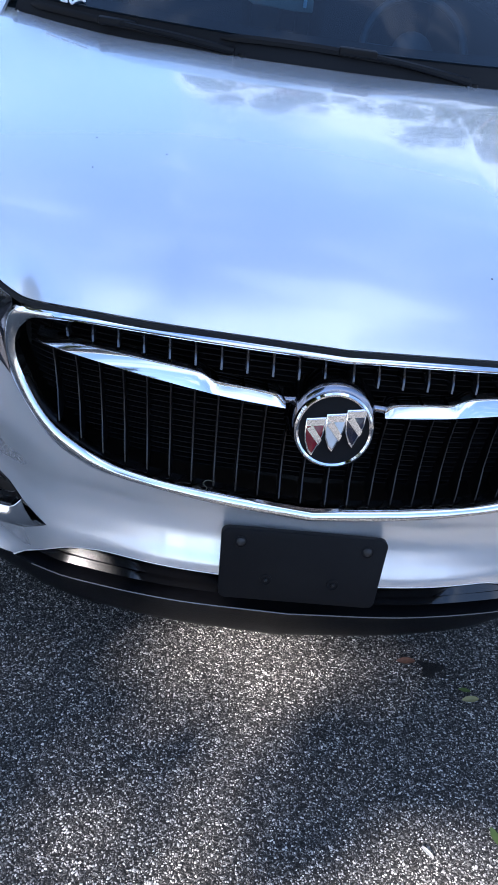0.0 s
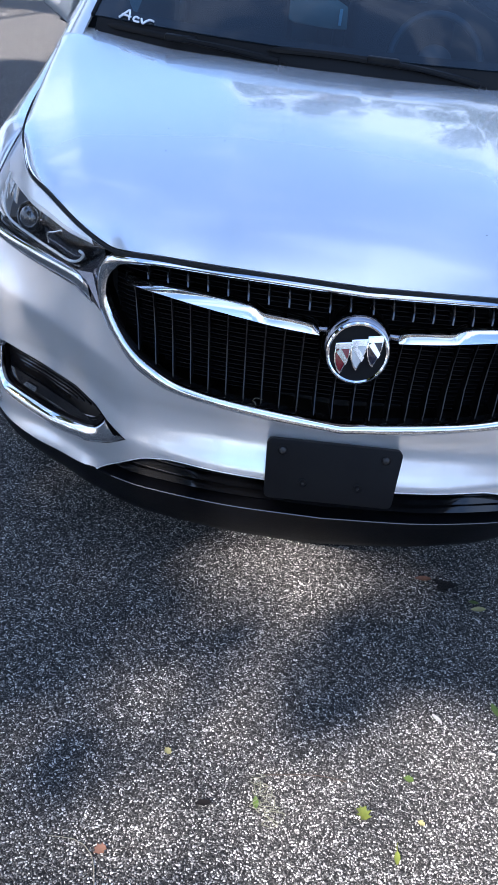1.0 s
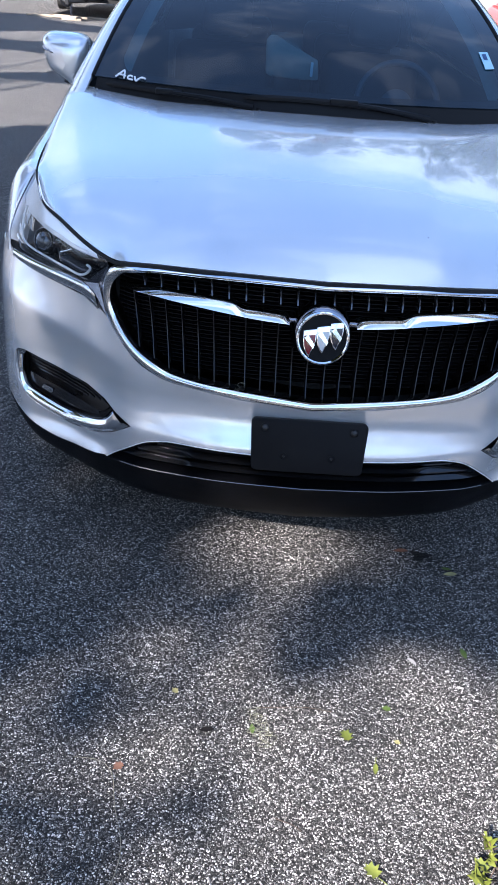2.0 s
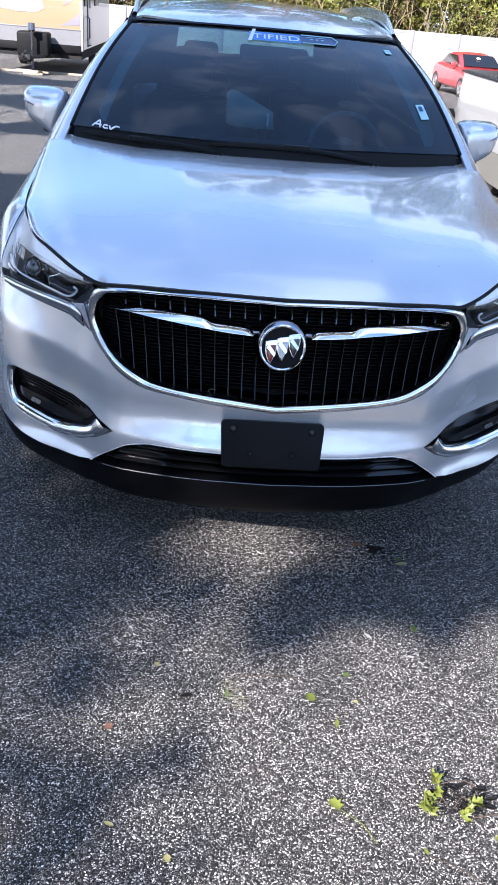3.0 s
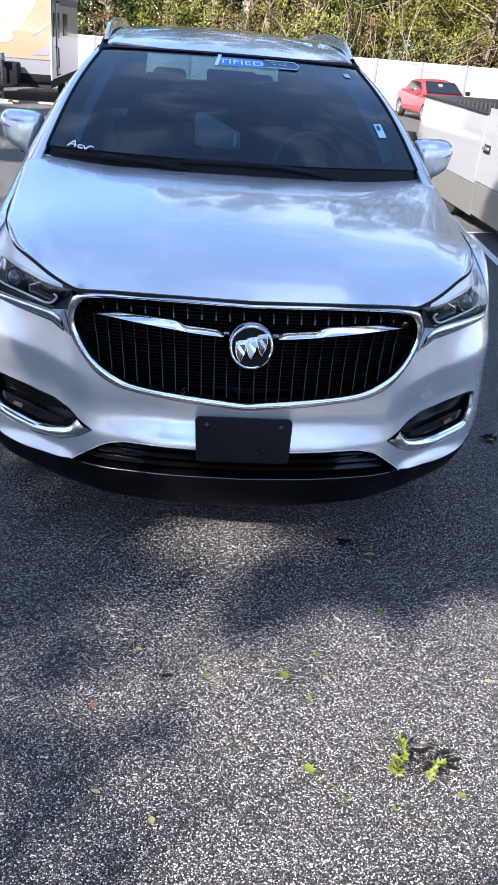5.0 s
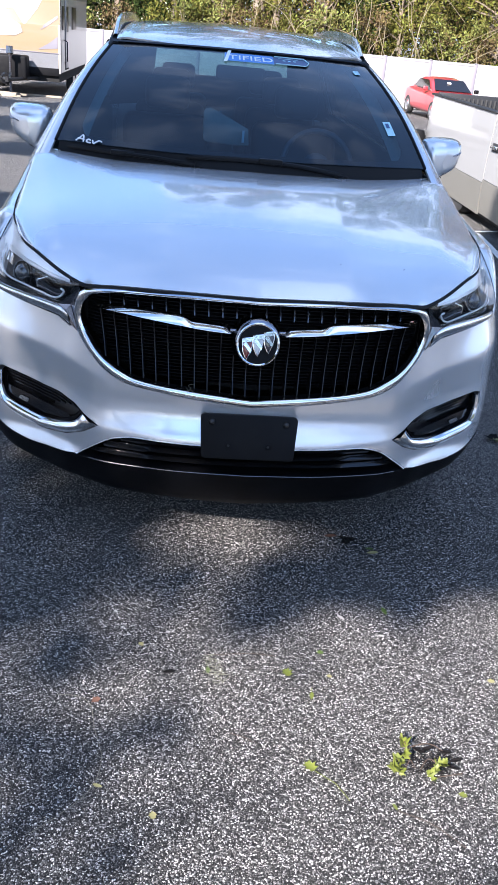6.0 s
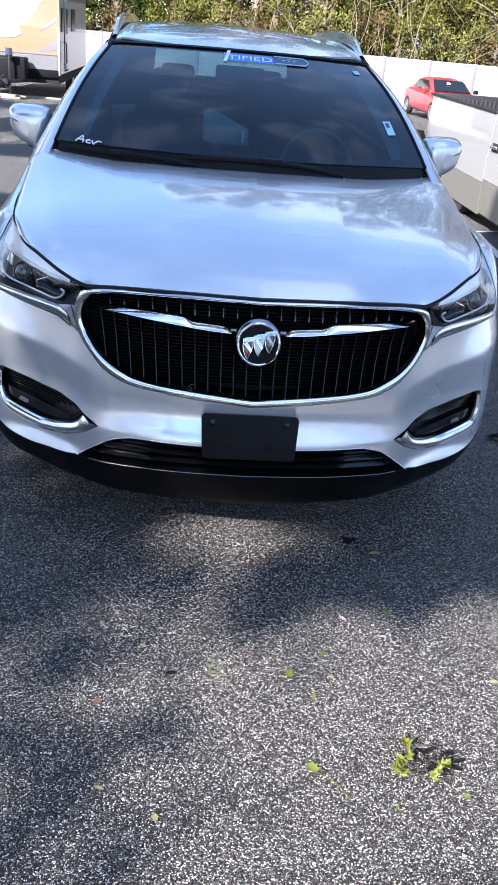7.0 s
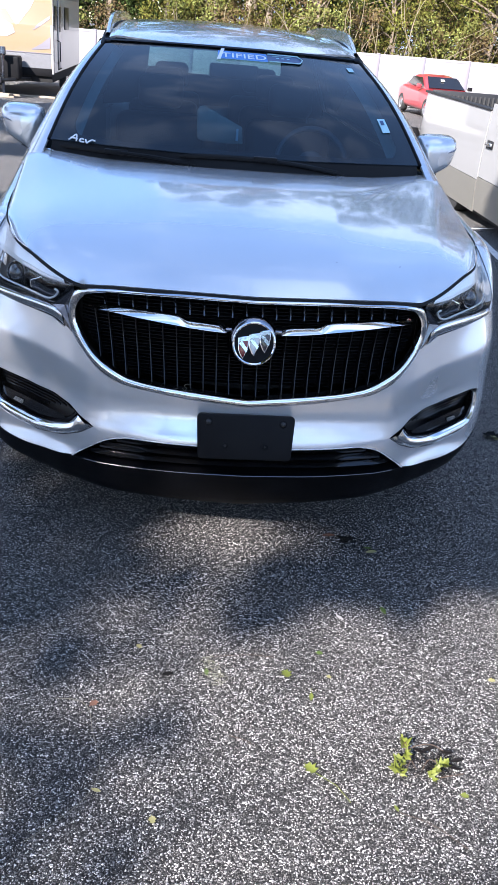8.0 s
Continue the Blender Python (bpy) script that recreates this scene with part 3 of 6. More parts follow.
for cx, cy, mt in ((-0.0345, -0.012, M_RED), (0.0005, -0.001, M_WHITE_EN), (0.0355, 0.0105, M_NAVY)):
    def plate(scale, h0, h1, clip=None):
        b = bmesh.new()
        pts = [(cx + x * scale, cy + y * scale) for x, y in SH]
        f = b.faces.new([b.verts.new((x, y, h0)) for x, y in pts])
        r = bmesh.ops.extrude_face_region(b, geom=[f])
        for v in r["geom"]:
            if isinstance(v, bmesh.types.BMVert):
                v.co.z = h1
        bmesh.ops.bevel(b, geom=list(b.edges), offset=0.0009, segments=2, affect="EDGES", profile=0.5)
        return moved(b, EM)
    shield = part("shield", plate(1.1, 0.0, 0.0075), M_CHROME, badge, "chrome-edged shield", 30)
    part("enamel", plate(0.94, 0.004, 0.0085), mt, shield, smooth=30)
    st = bmesh.new()
    for x, y in ((-0.0148, 0.012), (-0.005, 0.02), (0.0145, -0.006), (0.0105, -0.0165)):
        st.verts.new((cx + x, cy + y, 0.0098))
    st.verts.ensure_lookup_table()
    st.faces.new(st.verts)
    part("slash", moved(thick(st, 0.001), EM), M_CHROME, shield, smooth=0)
    tp = bmesh.new()
    for x, y in ((-0.0158, 0.017), (0.0158, 0.0215), (0.0165, 0.0335), (-0.0165, 0.0285)):
        tp.verts.new((cx + x, cy + y, 0.0095))
    tp.verts.ensure_lookup_table()
    tp.faces.new(tp.verts)
    part("chief", moved(thick(tp, 0.001), EM), M_CHROME, shield, smooth=0)

# number plate carrier, empty
a0, a1 = Vector((0, -0.002, 0.622)), Vector((0, -0.042, 0.472))
ang = math.atan2(a0.y - a1.y, a0.z - a1.z)
PM = Matrix.Translation((a0 + a1) / 2 + Vector((-0.003, -0.006, 0))) @ Matrix.Rotation(-ang, 4, "X")
W, H, R = 0.166, 0.077, 0.014
out = []
for cx, cz, s in ((W - R, H - R, 0), (-W + R, H - R, 90), (-W * 0.96 + R, -H + R, 180), (W * 0.96 - R, -H + R, 270)):
    out += [(cx + R * math.cos(radians(s + a)), cz + R * math.sin(radians(s + a))) for a in (0, 30, 60, 90)]
carrier = part("plate_carrier", moved(prism(out, -0.006, 0.012, 0.002), PM), M_MATTE, car, "empty black plastic number plate carrier", 30)
for sx, sz, r in ((-0.127, 0.05, 0.0135), (0.126, 0.05, 0.0135), (-0.068, -0.03, 0.0125), (0.068, -0.03, 0.0125)):
    cup = lathe([(r, -0.001), (r, 0.0015), (r * 0.8, 0.002), (r * 0.72, 0.0)], 20, PM @ Matrix.Translation((sx, -0.006, sz)) @ Matrix.Rotation(radians(90), 4, "X"))
    c = part("screw_boss", cup, M_MATTE, carrier)
    k = 2.1 if sz > 0 else 0.8
    part("screw", lathe([(0.0, 0.006), (0.003 * k, 0.0052), (0.0045 * k, 0.003), (0.005 * k, 0.0)], 14, PM @ Matrix.Translation((sx, -0.0055, sz)) @ Matrix.Rotation(radians(90), 4, "X")), M_BLACK, c)

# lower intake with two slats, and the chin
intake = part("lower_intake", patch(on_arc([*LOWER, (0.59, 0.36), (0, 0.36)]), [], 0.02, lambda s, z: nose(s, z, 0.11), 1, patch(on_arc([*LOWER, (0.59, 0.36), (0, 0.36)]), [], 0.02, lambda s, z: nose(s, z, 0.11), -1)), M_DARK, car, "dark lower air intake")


def slat(zc, w, deep, thin):
    def fn(u, v):
        x = (u * 2 - 1) * w
        sec = [(0.0, thin), (-0.012, 0.0), (0.0, -thin), (deep, -thin * 0.7), (deep, thin * 1.6), (0.0, thin)]
        dy, dz = sec[int(round(v * 5))]
        q = at_nose(x, zc - 0.012 * (x / 0.5) ** 2 * 0.3, 0.03 + dy)
        grow = 1 + 1.2 * float(np.interp(abs(x), [0.3, 0.36, 0.5, 0.56], [0, 1, 1, 0.2]))
        return (q[0], q[1], q[2] + dz * grow)
    return sheet(fn, 60, 5)


for zc, w, d in ((0.482, 0.44, 0.06), (0.448, 0.5, 0.06), (0.412, 0.55, 0.06)):
    part("intake_slat", slat(zc, w, d, 0.0055), M_GLOSS, intake)
lip = smooth_line(LOWER, 40)
lip = [(-x, z) for x, z in lip[::-1]] + [(x, z) for x, z in lip[1:]]
part("intake_lip", tube([at_nose(x, z - 0.003, 0.005) for x, z in lip], 0.0035, 6), M_BROW, intake, "thin silver lip over the intake")


def chin(u, v):
    x = (u * 2 - 1) * 0.985
    ends = float(np.interp(abs(x), [0, 0.56, 0.61, 0.68, 0.765, 0.825, 0.88, 0.935, 0.985], [0.376, 0.376, 0.377, 0.367, 0.361, 0.369, 0.383, 0.407, 0.43]))
    prof = [(0.15, 0.006), (0.004, 0.004), (-0.006, 0.0), (-0.002, -0.006), (0.012, -0.03), (0.035, -0.07), (0.06, -0.105), (0.078, -0.128), (0.095, -0.137), (0.16, -0.125)]
    dy, dz = prof[int(round(v * 9))]
    k = float(np.interp(abs(x), [0, 0.45, 0.6, 0.8, 0.985], [1.25, 1.15, 1.05, 0.9, 0.9]))
    b = at_nose(x, 0.38, 0.008)
    return (b[0] * (1 - 0.01 * v), b[1] + dy, ends + dz * k)


chin_part = part("chin_spoiler", sheet(chin, 90, 9), M_CHIN, car, "scuffed black plastic chin spoiler", 35)
# thin pale tube draws the highlight along the chin's upper edge
part("chin_highlight", tube([Vector(chin(k / 60, 2 / 9)) + Vector((0, -0.001, 0.002 + 0.012 * max(0, abs(k - 30) - 16) ** 2 / 9)) for k in range(13, 48)], 0.0022, 6), M_GLINT, chin_part, "pale highlight drawn along the upper edge")

# fog lamp pockets
def fog(side):
    pocket = part("fog_lamp", patch(on_arc(FOG), [], 0.012, lambda s, z: nose(s, z, 0.05 + 0.0), side), M_BLACK, car, "dark fog lamp pocket with louvres", 30)
    rim = smooth_line(FOG + FOG[:1], 80)
    def wall(u, v):
        p = rim[min(int(round(u * 79)), 79)]
        q = at_nose(p[0], p[1], 0.004 + 0.05 * v)
        return (q[0] * side, q[1], q[2])
    part("pocket_wall", sheet(wall, 79, 2), M_GLOSS, pocket)
    for k in range(6):
        lo = 0.6 + 0.022 * k
        line = [(x, float(np.interp(x, [0.581, 0.613, 0.667, 0.725, 0.785, 0.855, 0.88], [0.545, 0.566, 0.584, 0.588, 0.6, 0.614, 0.618])) - 0.006 - 0.0125 * k) for x in np.linspace(lo, 0.874, 16)]
        b = bmesh.new()
        for x, z in line:
            for dy, dz in ((0.012 + 0.004 * k, -0.0025), (0.01 + 0.004 * k, 0.0025), (0.045, 0.007), (0.045, 0.003)):
                q = at_nose(x, z + dz, dy)
                b.verts.new((q[0] * side, q[1], q[2]))
        b.verts.ensure_lookup_table()
        for j in range(len(line) - 1):
            for i in range(4):
                b.faces.new([b.verts[v] for v in (j * 4 + i, j * 4 + (i + 1) % 4, j * 4 + 4 + (i + 1) % 4, j * 4 + 4 + i)])
        part("louvre", b, M_GLOSS, pocket)
    lens = [(0.63, 0.515), (0.68, 0.52), (0.73, 0.522), (0.79, 0.535), (0.868, 0.552), (0.874, 0.53), (0.845, 0.511), (0.79, 0.493), (0.731, 0.479), (0.67, 0.489), (0.625, 0.504)]
    part("fog_lens", patch(on_arc(lens), [], 0.01, lambda s, z: nose(s, z, 0.016), side), M_GLOSS, pocket, "smoked fog lamp lens")
    part("fog_emitter", patch(on_arc([(0.783, 0.52), (0.82, 0.527), (0.829, 0.514), (0.796, 0.504)]), [], 0.008, lambda s, z: nose(s, z, 0.011), side), M_CHROME, pocket, "bright lamp insert")
    inner = [(0.582, 0.544), (0.612, 0.506), (0.667, 0.482), (0.731, 0.472), (0.79, 0.485), (0.846, 0.503), (0.872, 0.518), (0.883, 0.55), (0.884, 0.58), (0.881, 0.614)]
    outer = [(0.521, 0.521), (0.574, 0.48), (0.639, 0.444), (0.708, 0.427), (0.742, 0.425), (0.814, 0.443), (0.879, 0.472), (0.905, 0.52), (0.914, 0.564), (0.91, 0.614)]
    band(outer, inner, 90, 0.012, 0.02, side, M_CHROME, "fog_blade", car, "stepped chrome blade under the fog lamp", [(0.0, 0.006), (0.06, -0.002), (0.2, -0.007), (0.34, -0.01), (0.42, -0.02), (0.5, -0.021), (0.75, -0.012), (0.94, -0.002), (1.0, 0.035)])
    edge = smooth_line(BLADE, 60)
    part("blade_gap", tube([(q[0] * side, q[1], q[2]) for q in (at_nose(x, z, 0.006) for x, z in edge)], 0.0022, 6), M_DARK, car)


both(fog)

# hood
E_X = np.array([0, 0.3, 0.45, 0.53, 0.577, 0.654, 0.74, 0.795, 0.84, 0.873, 0.902, 0.918, 0.92])
E_Y = np.array([0.01, 0.03, 0.06, 0.088, 0.12, 0.18, 0.262, 0.318, 0.45, 0.58, 0.8, 1.1, 1.34])
E_Z = np.array([1.026, 1.027, 1.022, 1.0135, 1.008, 1.030, 1.067, 1.092, 1.112, 1.118, 1.124, 1.146, 1.185])
EDGE = smooth_line(np.stack([E_X, E_Y, E_Z], 1), 200)


RIDGE = smooth_line([(-0.05, 1.02), (0, 1.043), (0.1, 1.082), (0.2, 1.113), (0.35, 1.152), (0.5, 1.182), (0.7, 1.211), (0.9, 1.232), (1.15, 1.25), (1.4, 1.262), (1.7, 1.27)], 300)


def crown(x, y):
    p = np.interp(y, RIDGE[:, 0], RIDGE[:, 1])
    k = min(1.0, max(0.0, (y - 0.7) / 0.7))
    k = k * k * (3 - 2 * k)
    c = 0.014 + 0.005 * k
    x = abs(x)
    outer = x - np.interp(y, [0.1, 0.65, 1.25], [0.62, 0.75, 0.87])
    inner = x - np.interp(y, [0.1, 0.7, 1.3], [0.305, 0.335, 0.395])
    fold = 0.16 * (outer + math.sqrt(outer * outer + 0.0002)) / 2 + (0.09 - 0.068 * k) * (inner + math.sqrt(inner * inner + 0.00012)) / 2
    h = min(1.0, max(0.0, (x - 0.45) / 0.4))
    return p + 0.017 * k * k * h * h * (3 - 2 * h) - c * 0.85 * x**2 - 0.009 * math.sqrt(x * x + 0.0003) - fold


def edge_y(x):
    return float(np.interp(abs(x), EDGE[:, 0], EDGE[:, 1]))


def edge_z(x):
    return float(np.interp(abs(x), EDGE[:, 0], EDGE[:, 2]))


def rear_y(x):
    return 1.13 + 0.24 * (abs(x) / 0.88) ** 2


GAP_X = np.linspace(0, 0.919, 93)
GAP = np.array([crown(x, edge_y(x)) - edge_z(x) for x in GAP_X])
BLUR = np.exp(-(((GAP_X[:, None] - GAP_X[None]) / 0.11) ** 2))
WIDE_GAP = (BLUR @ GAP) / BLUR.sum(1)


def hood_at(u, v):
    """u across from -1 to 1, v from the nose to the windscreen."""
    yr = np.interp(abs(u), [0, 1], [0, 1])
    xe = 0.919 * (1 - (1 - yr) ** 1.25)
    x0, y0 = xe, edge_y(min(xe, 0.919))
    x1 = 0.9 * yr
    y1 = rear_y(x1)
    w = v**1.5
    x, y = x0 + (x1 - x0) * w, y0 + (y1 - y0) * w
    d = math.hypot(y - y0, x - x0)
    gap, wide = np.interp(x0, GAP_X, GAP), np.interp(x0, GAP_X, WIDE_GAP)
    z = crown(x, y) - wide * math.exp(-d / 0.115) - (gap - wide) * math.exp(-d / 0.035)
    return (math.copysign(x, u), y, float(z))


def hood_fn(u, v):
    return hood_at(u * 2 - 1, v)


bm = sheet(hood_fn, 160, 70)
hood = part("hood", thick(bm, 0.008), M_PAINT, car, "silver hood mirroring the sky", 50)
seal = [Vector((x, y - 0.002, z - 0.008)) for x, y, z in EDGE[::3]]
part("hood_seal", tube([Vector((-p.x, p.y, p.z)) for p in seal[::-1]] + seal[1:], 0.0055, 6), M_DARK, car, "dark gap round the hood")

# headlamps
LAMP_LOW = smooth_line([(0.588, 0.982), (0.628, 0.943), (0.664, 0.910), (0.72, 0.909), (0.78, 0.911), (0.86, 0.909), (0.915, 0.913), (0.945, 0.93)], 80)
E_ARC = np.r_[0, np.cumsum(np.linalg.norm(np.diff(EDGE, axis=0), axis=1))]
LAMP_SPAN = [float(np.interp(x, EDGE[:, 0], E_ARC)) for x in (0.583, 0.872)]


def lamp_at(u, v, inset=0.0, side=1):
    """The lens: u from the grille outwards, v from the chrome strip up to the hood."""
    q = [float(np.interp(u * 79, np.arange(80), LAMP_LOW[:, k])) for k in (0, 1)]
    low = Vector(at_nose(q[0], q[1], 0.002))
    a = LAMP_SPAN[0] + u * (LAMP_SPAN[1] - LAMP_SPAN[0])
    top = Vector([float(np.interp(a, E_ARC, EDGE[:, k])) for k in range(3)]) + Vector((0.007, -0.008, -0.006))
    n = Vector((0.25 + 0.6 * u, -0.8 + 0.3 * u, 0.5)).normalized()
    size = min(1.0, (top - low).length / 0.13)
    p = low.lerp(top, v) + n * ((0.034 * (1 - 0.65 * u * u) * math.sin(math.pi * v**0.75) - inset) * size)
    return (side * p.x, p.y, p.z)


def headlamp(side):
    def piece(u0, u1, v0, v1, inset, nu=30, nv=10, slope=0.0):
        return sheet(lambda u, v: lamp_at(u0 + u * (u1 - u0), v0 + slope * u + v * (v1 - v0), inset, side), nu, nv)
    def bar(pts, inset, r):
        return tube([lamp_at(u, v, inset, side) for u, v in smooth_line(pts, 50)], r, 8)
    hl = part("headlamp", piece(0.0, 1.0, 0.0, 1.0, 0.06, 40, 14), M_GLOSS, car, "dark-bodied headlamp under clear lens")
    part("lamp_end", sheet(lambda u, v: lamp_at(1.0, v, 0.003 + 0.06 * u, side), 4, 14), M_BROW, hl, "silver lamp end")
    part("lamp_roof", sheet(lambda u, v: lamp_at(u, 0.99, 0.003 + 0.06 * v, side), 30, 4), M_BROW, hl)
    def brow(u, v):
        a = 0.07 + 0.92 * u
        low = 0.52 + 0.22 * (1 - a) ** 1.5
        steps = ((low, 0.034), (low + 0.02, 0.018), (low + 0.1, 0.016), (low + 0.115, 0.008), (0.985, 0.005))
        t, inset = steps[int(round(v * 4))]
        return lamp_at(a, min(t, 0.985), inset, side)
    part("lamp_brow", sheet(brow, 50, 4), M_BROW, hl, "stepped silver brow inside the lens, pale for mirrored sky", 30)
    for k in range(7):
        v0 = 0.06 + 0.075 * k
        part("reflector_rib", piece(0.9 + 0.004 * k, 0.985, v0, v0 + 0.06, 0.022 + 0.004 * (k % 2), 6, 3, 0.02), M_BROW, hl)
    part("outer_reflector", piece(0.76, 0.9, 0.36, 0.53, 0.024, 10, 6, 0.03), M_CHROME, hl, "bright outer reflector")
    part("inner_bezel", piece(0.16, 0.46, 0.16, 0.36, 0.03, 14, 8, 0.06), M_CHROME_DARK, hl, "dark inner module")
    part("bezel_edge", bar([(0.3, 0.6), (0.36, 0.47), (0.42, 0.36), (0.44, 0.22)], 0.02, 0.0024), M_CHROME, hl)
    part("lower_bezel", piece(0.12, 0.95, 0.0, 0.1, 0.02, 40, 3), M_GLOSS, hl)
    part("light_guide", bar([(0.9, 0.6), (0.885, 0.4), (0.86, 0.24), (0.8, 0.165), (0.65, 0.145), (0.45, 0.14), (0.28, 0.135), (0.19, 0.16), (0.155, 0.24), (0.175, 0.33)], 0.012, 0.0036), M_GUIDE, hl, "pale daytime running light guide")
    eye = lamp_at(0.63, 0.36, 0.034, side)
    em = Matrix.Translation(eye) @ Matrix.Rotation(radians(28 * side), 4, "Z") @ Matrix.Rotation(radians(72), 4, "X")
    part("projector_ring", lathe([(0.031, -0.02), (0.034, 0.0), (0.036, 0.004), (0.039, 0.001), (0.046, -0.03)], 32, em), M_CHROME_DARK, hl, "dark chrome projector ring")
    part("projector_edge", lathe([(0.0345, 0.003), (0.036, 0.0055), (0.0375, 0.003)], 32, em), M_CHROME, hl)
    part("projector_lens", lathe([(0.0, 0.02), (0.012, 0.018), (0.022, 0.012), (0.029, 0.002), (0.031, -0.02)], 32, em), M_PROJ, hl, "glass projector lens")
    lens = part("lamp_lens", piece(0.0, 1.0, 0.0, 1.0, 0.0, 60, 20), M_CLEAR, hl, "clear lamp lens", 60)
    lens.visible_shadow = False
    low = [(0.925, 0.889), (0.764, 0.876), (0.668, 0.87), (0.622, 0.85)]
    top = [(0.925, 0.908), (0.78, 0.909), (0.664, 0.906), (0.633, 0.892)]
    band(top, low, 40, 0.006, 0.01, side, M_CHROME, "lamp_strip", car, "chrome strip under the headlamp")
    b = bmesh.new()
    pts = [(0.586, 0.99, -0.002), (0.628, 0.945, 0.006), (0.666, 0.910, 0.004), (0.645, 0.874, -0.002), (0.594, 0.838, -0.003), (0.6, 0.925, -0.004), (0.622, 0.918, 0.014), (0.638, 0.898, 0.002)]
    vs = [b.verts.new((q[0] * side, q[1], q[2])) for q in (at_nose(x, z, d) for x, z, d in pts)]
    for f in ((0, 1, 6), (0, 6, 5), (1, 2, 6), (2, 7, 6), (2, 3, 7), (3, 4, 7), (4, 6, 7), (4, 5, 6)):
        b.faces.new([vs[i] for i in f])
    part("corner_trim", b, M_CHROME_DARK, car, "faceted dark chrome corner trim", 0)


both(headlamp)

# fenders
def side_x(y, z):
    """Half the body's width along the car."""
    front = float(np.interp(y, PLAN[:, 1], PLAN[:, 0])) if y < 0.64 else 1.0
    if y < 0.64 and z < 0.905:
        row = [at_nose(x, z) for x in np.linspace(0.8, 1.0, 25)]
        front = float(np.interp(y, [q[1] for q in row], [q[0] for q in row])) - 0.006 * min(1.0, (0.64 - y) / 0.1)
    tail = np.interp(y, [4.3, 4.9, 5.15], [0, 0.05, 0.16])
    tuck = np.interp(z, [0.2, 0.35, 0.55, 0.8, 1.0, 1.2], [0.07, 0.03, 0.0, 0.0, 0.015, 0.07])
    return float(front - tail - tuck)


def fender(side):
    def fn(u, v):
        y0 = float(np.interp(v, [0, 0.3, 0.5, 0.6, 1], [0.53, 0.49, 0.46, 0.44, 0.42]))
        y = y0 + u * (1.45 - y0)
        ex = float(np.interp(y, EDGE[:, 1], EDGE[:, 0]))
        ez = float(np.interp(y, EDGE[:, 1], EDGE[:, 2]))
        bottom = 0.36 if y < 0.585 else 0.39 + math.sqrt(max(0.0, 0.435**2 - (y - 1.02) ** 2))
        if v < 0.6:
            t = v / 0.6 * math.pi / 2
            zs = 0.86
            xo = side_x(y, 0.86)
            x = ex + 0.004 + (xo - ex - 0.004) * math.sin(t) ** 0.85
            z = ez + 0.004 - (ez - zs) * (1 - math.cos(t)) ** 1.05 + 0.01 * math.sin(2 * t)
        else:
            k = (v - 0.6) / 0.4
            z = 0.86 + (min(bottom, 0.855) - 0.86) * k
            x = side_x(y, z)
        if v < 0.52:
            w = min(1.0, u / 0.14)
            w = w * w * (3 - 2 * w)
            q = Vector(lamp_at(1.0, 1 - v / 0.52, -0.001, side)).lerp(Vector((side * x, y, z)), w)
            return tuple(q)
        return (side * x, y, z)
    part("fender", thick(sheet(fn, 50, 40), 0.006), M_PAINT, car, "silver front fender", 45)


both(fender)


# body sides with doors
def flank(side):
    def fn(u, v):
        y = 1.45 + u * 3.72
        lo = 0.27
        if abs(y - 4.09) < 0.435:
            lo = 0.39 + math.sqrt(0.435**2 - (y - 4.09) ** 2)
        z = lo + v * (1.2 - lo)
        x = side_x(y, z)
        if z > 1.1:
            x -= 0.05 * ((z - 1.1) / 0.1) ** 2
        return (side * x, y, z)
    part("body_side", sheet(fn, 90, 24), M_PAINT, car, "silver body side", 45)
    for y0, y1 in ((1.62, 2.62), (2.64, 3.62)):
        def door(u, v):
            y, z = y0 + u * (y1 - y0), 0.33 + v * 0.84
            x = side_x(y, z) + 0.006
            if z > 1.1:
                x -= 0.05 * ((z - 1.1) / 0.1) ** 2
            return (side * x, y, z)
        d = part("door", thick(sheet(door, 24, 20), 0.008), M_PAINT, car)
        part("door_handle", tube([(side * 1.025, y1 - 0.28, 0.99), (side * 1.045, y1 - 0.25, 0.995), (side * 1.045, y1 - 0.1, 1.0), (side * 1.025, y1 - 0.07, 1.0)], 0.012, 8), M_CHROME, d, "chrome handle")


both(flank)

# greenhouse
def screen_at(u, v, out=0.0):
    """The windscreen: u from -1 to 1 across, v from the cowl up."""
    b = Vector((0.835 * u, 1.0 + 0.30 * u * u, 1.232 + 0.03 * u * u))
    t = Vector((0.655 * u, 2.10 + 0.12 * u * u, 1.686 - 0.012 * u * u))
    p = b.lerp(t, v)
    n = Vector((0.25 * u, -0.42, 0.9)).normalized()
    return p + n * (0.035 * math.sin(math.pi * v) + out)


def screen_foot(u):
    """Where the glass begins, just behind the hood's rear edge."""
    return (0.13 - 0.084 * u * u) / (1.1 - 0.18 * u * u)


glass_bm = sheet(lambda u, v: screen_at(u * 2 - 1, screen_foot(u * 2 - 1) * (1 - v) + v), 40, 24)
wind = part("windscreen", glass_bm, M_GLASS, car, "tinted windscreen mirroring sky and trees", 60)
wind.visible_shadow = False
bm = bmesh.new()
sheet(lambda u, v: screen_at(u * 2 - 1, screen_foot(u * 2 - 1) + (0.035 + 0.03 * (u * 2 - 1) ** 4) * v, -0.004), 40, 4, bm)
for u0, u1, v0, v1 in ((-1, 1, 0.965, 1.0), (-1, -0.9, 0.09, 0.965), (0.9, 1, 0.09, 0.965)):
    sheet(lambda u, v: screen_at(u0 + u * (u1 - u0), v0 + v * (v1 - v0), -0.004), 30 if u1 - u0 > 1 else 2, 3 if u1 - u0 > 1 else 24, bm)
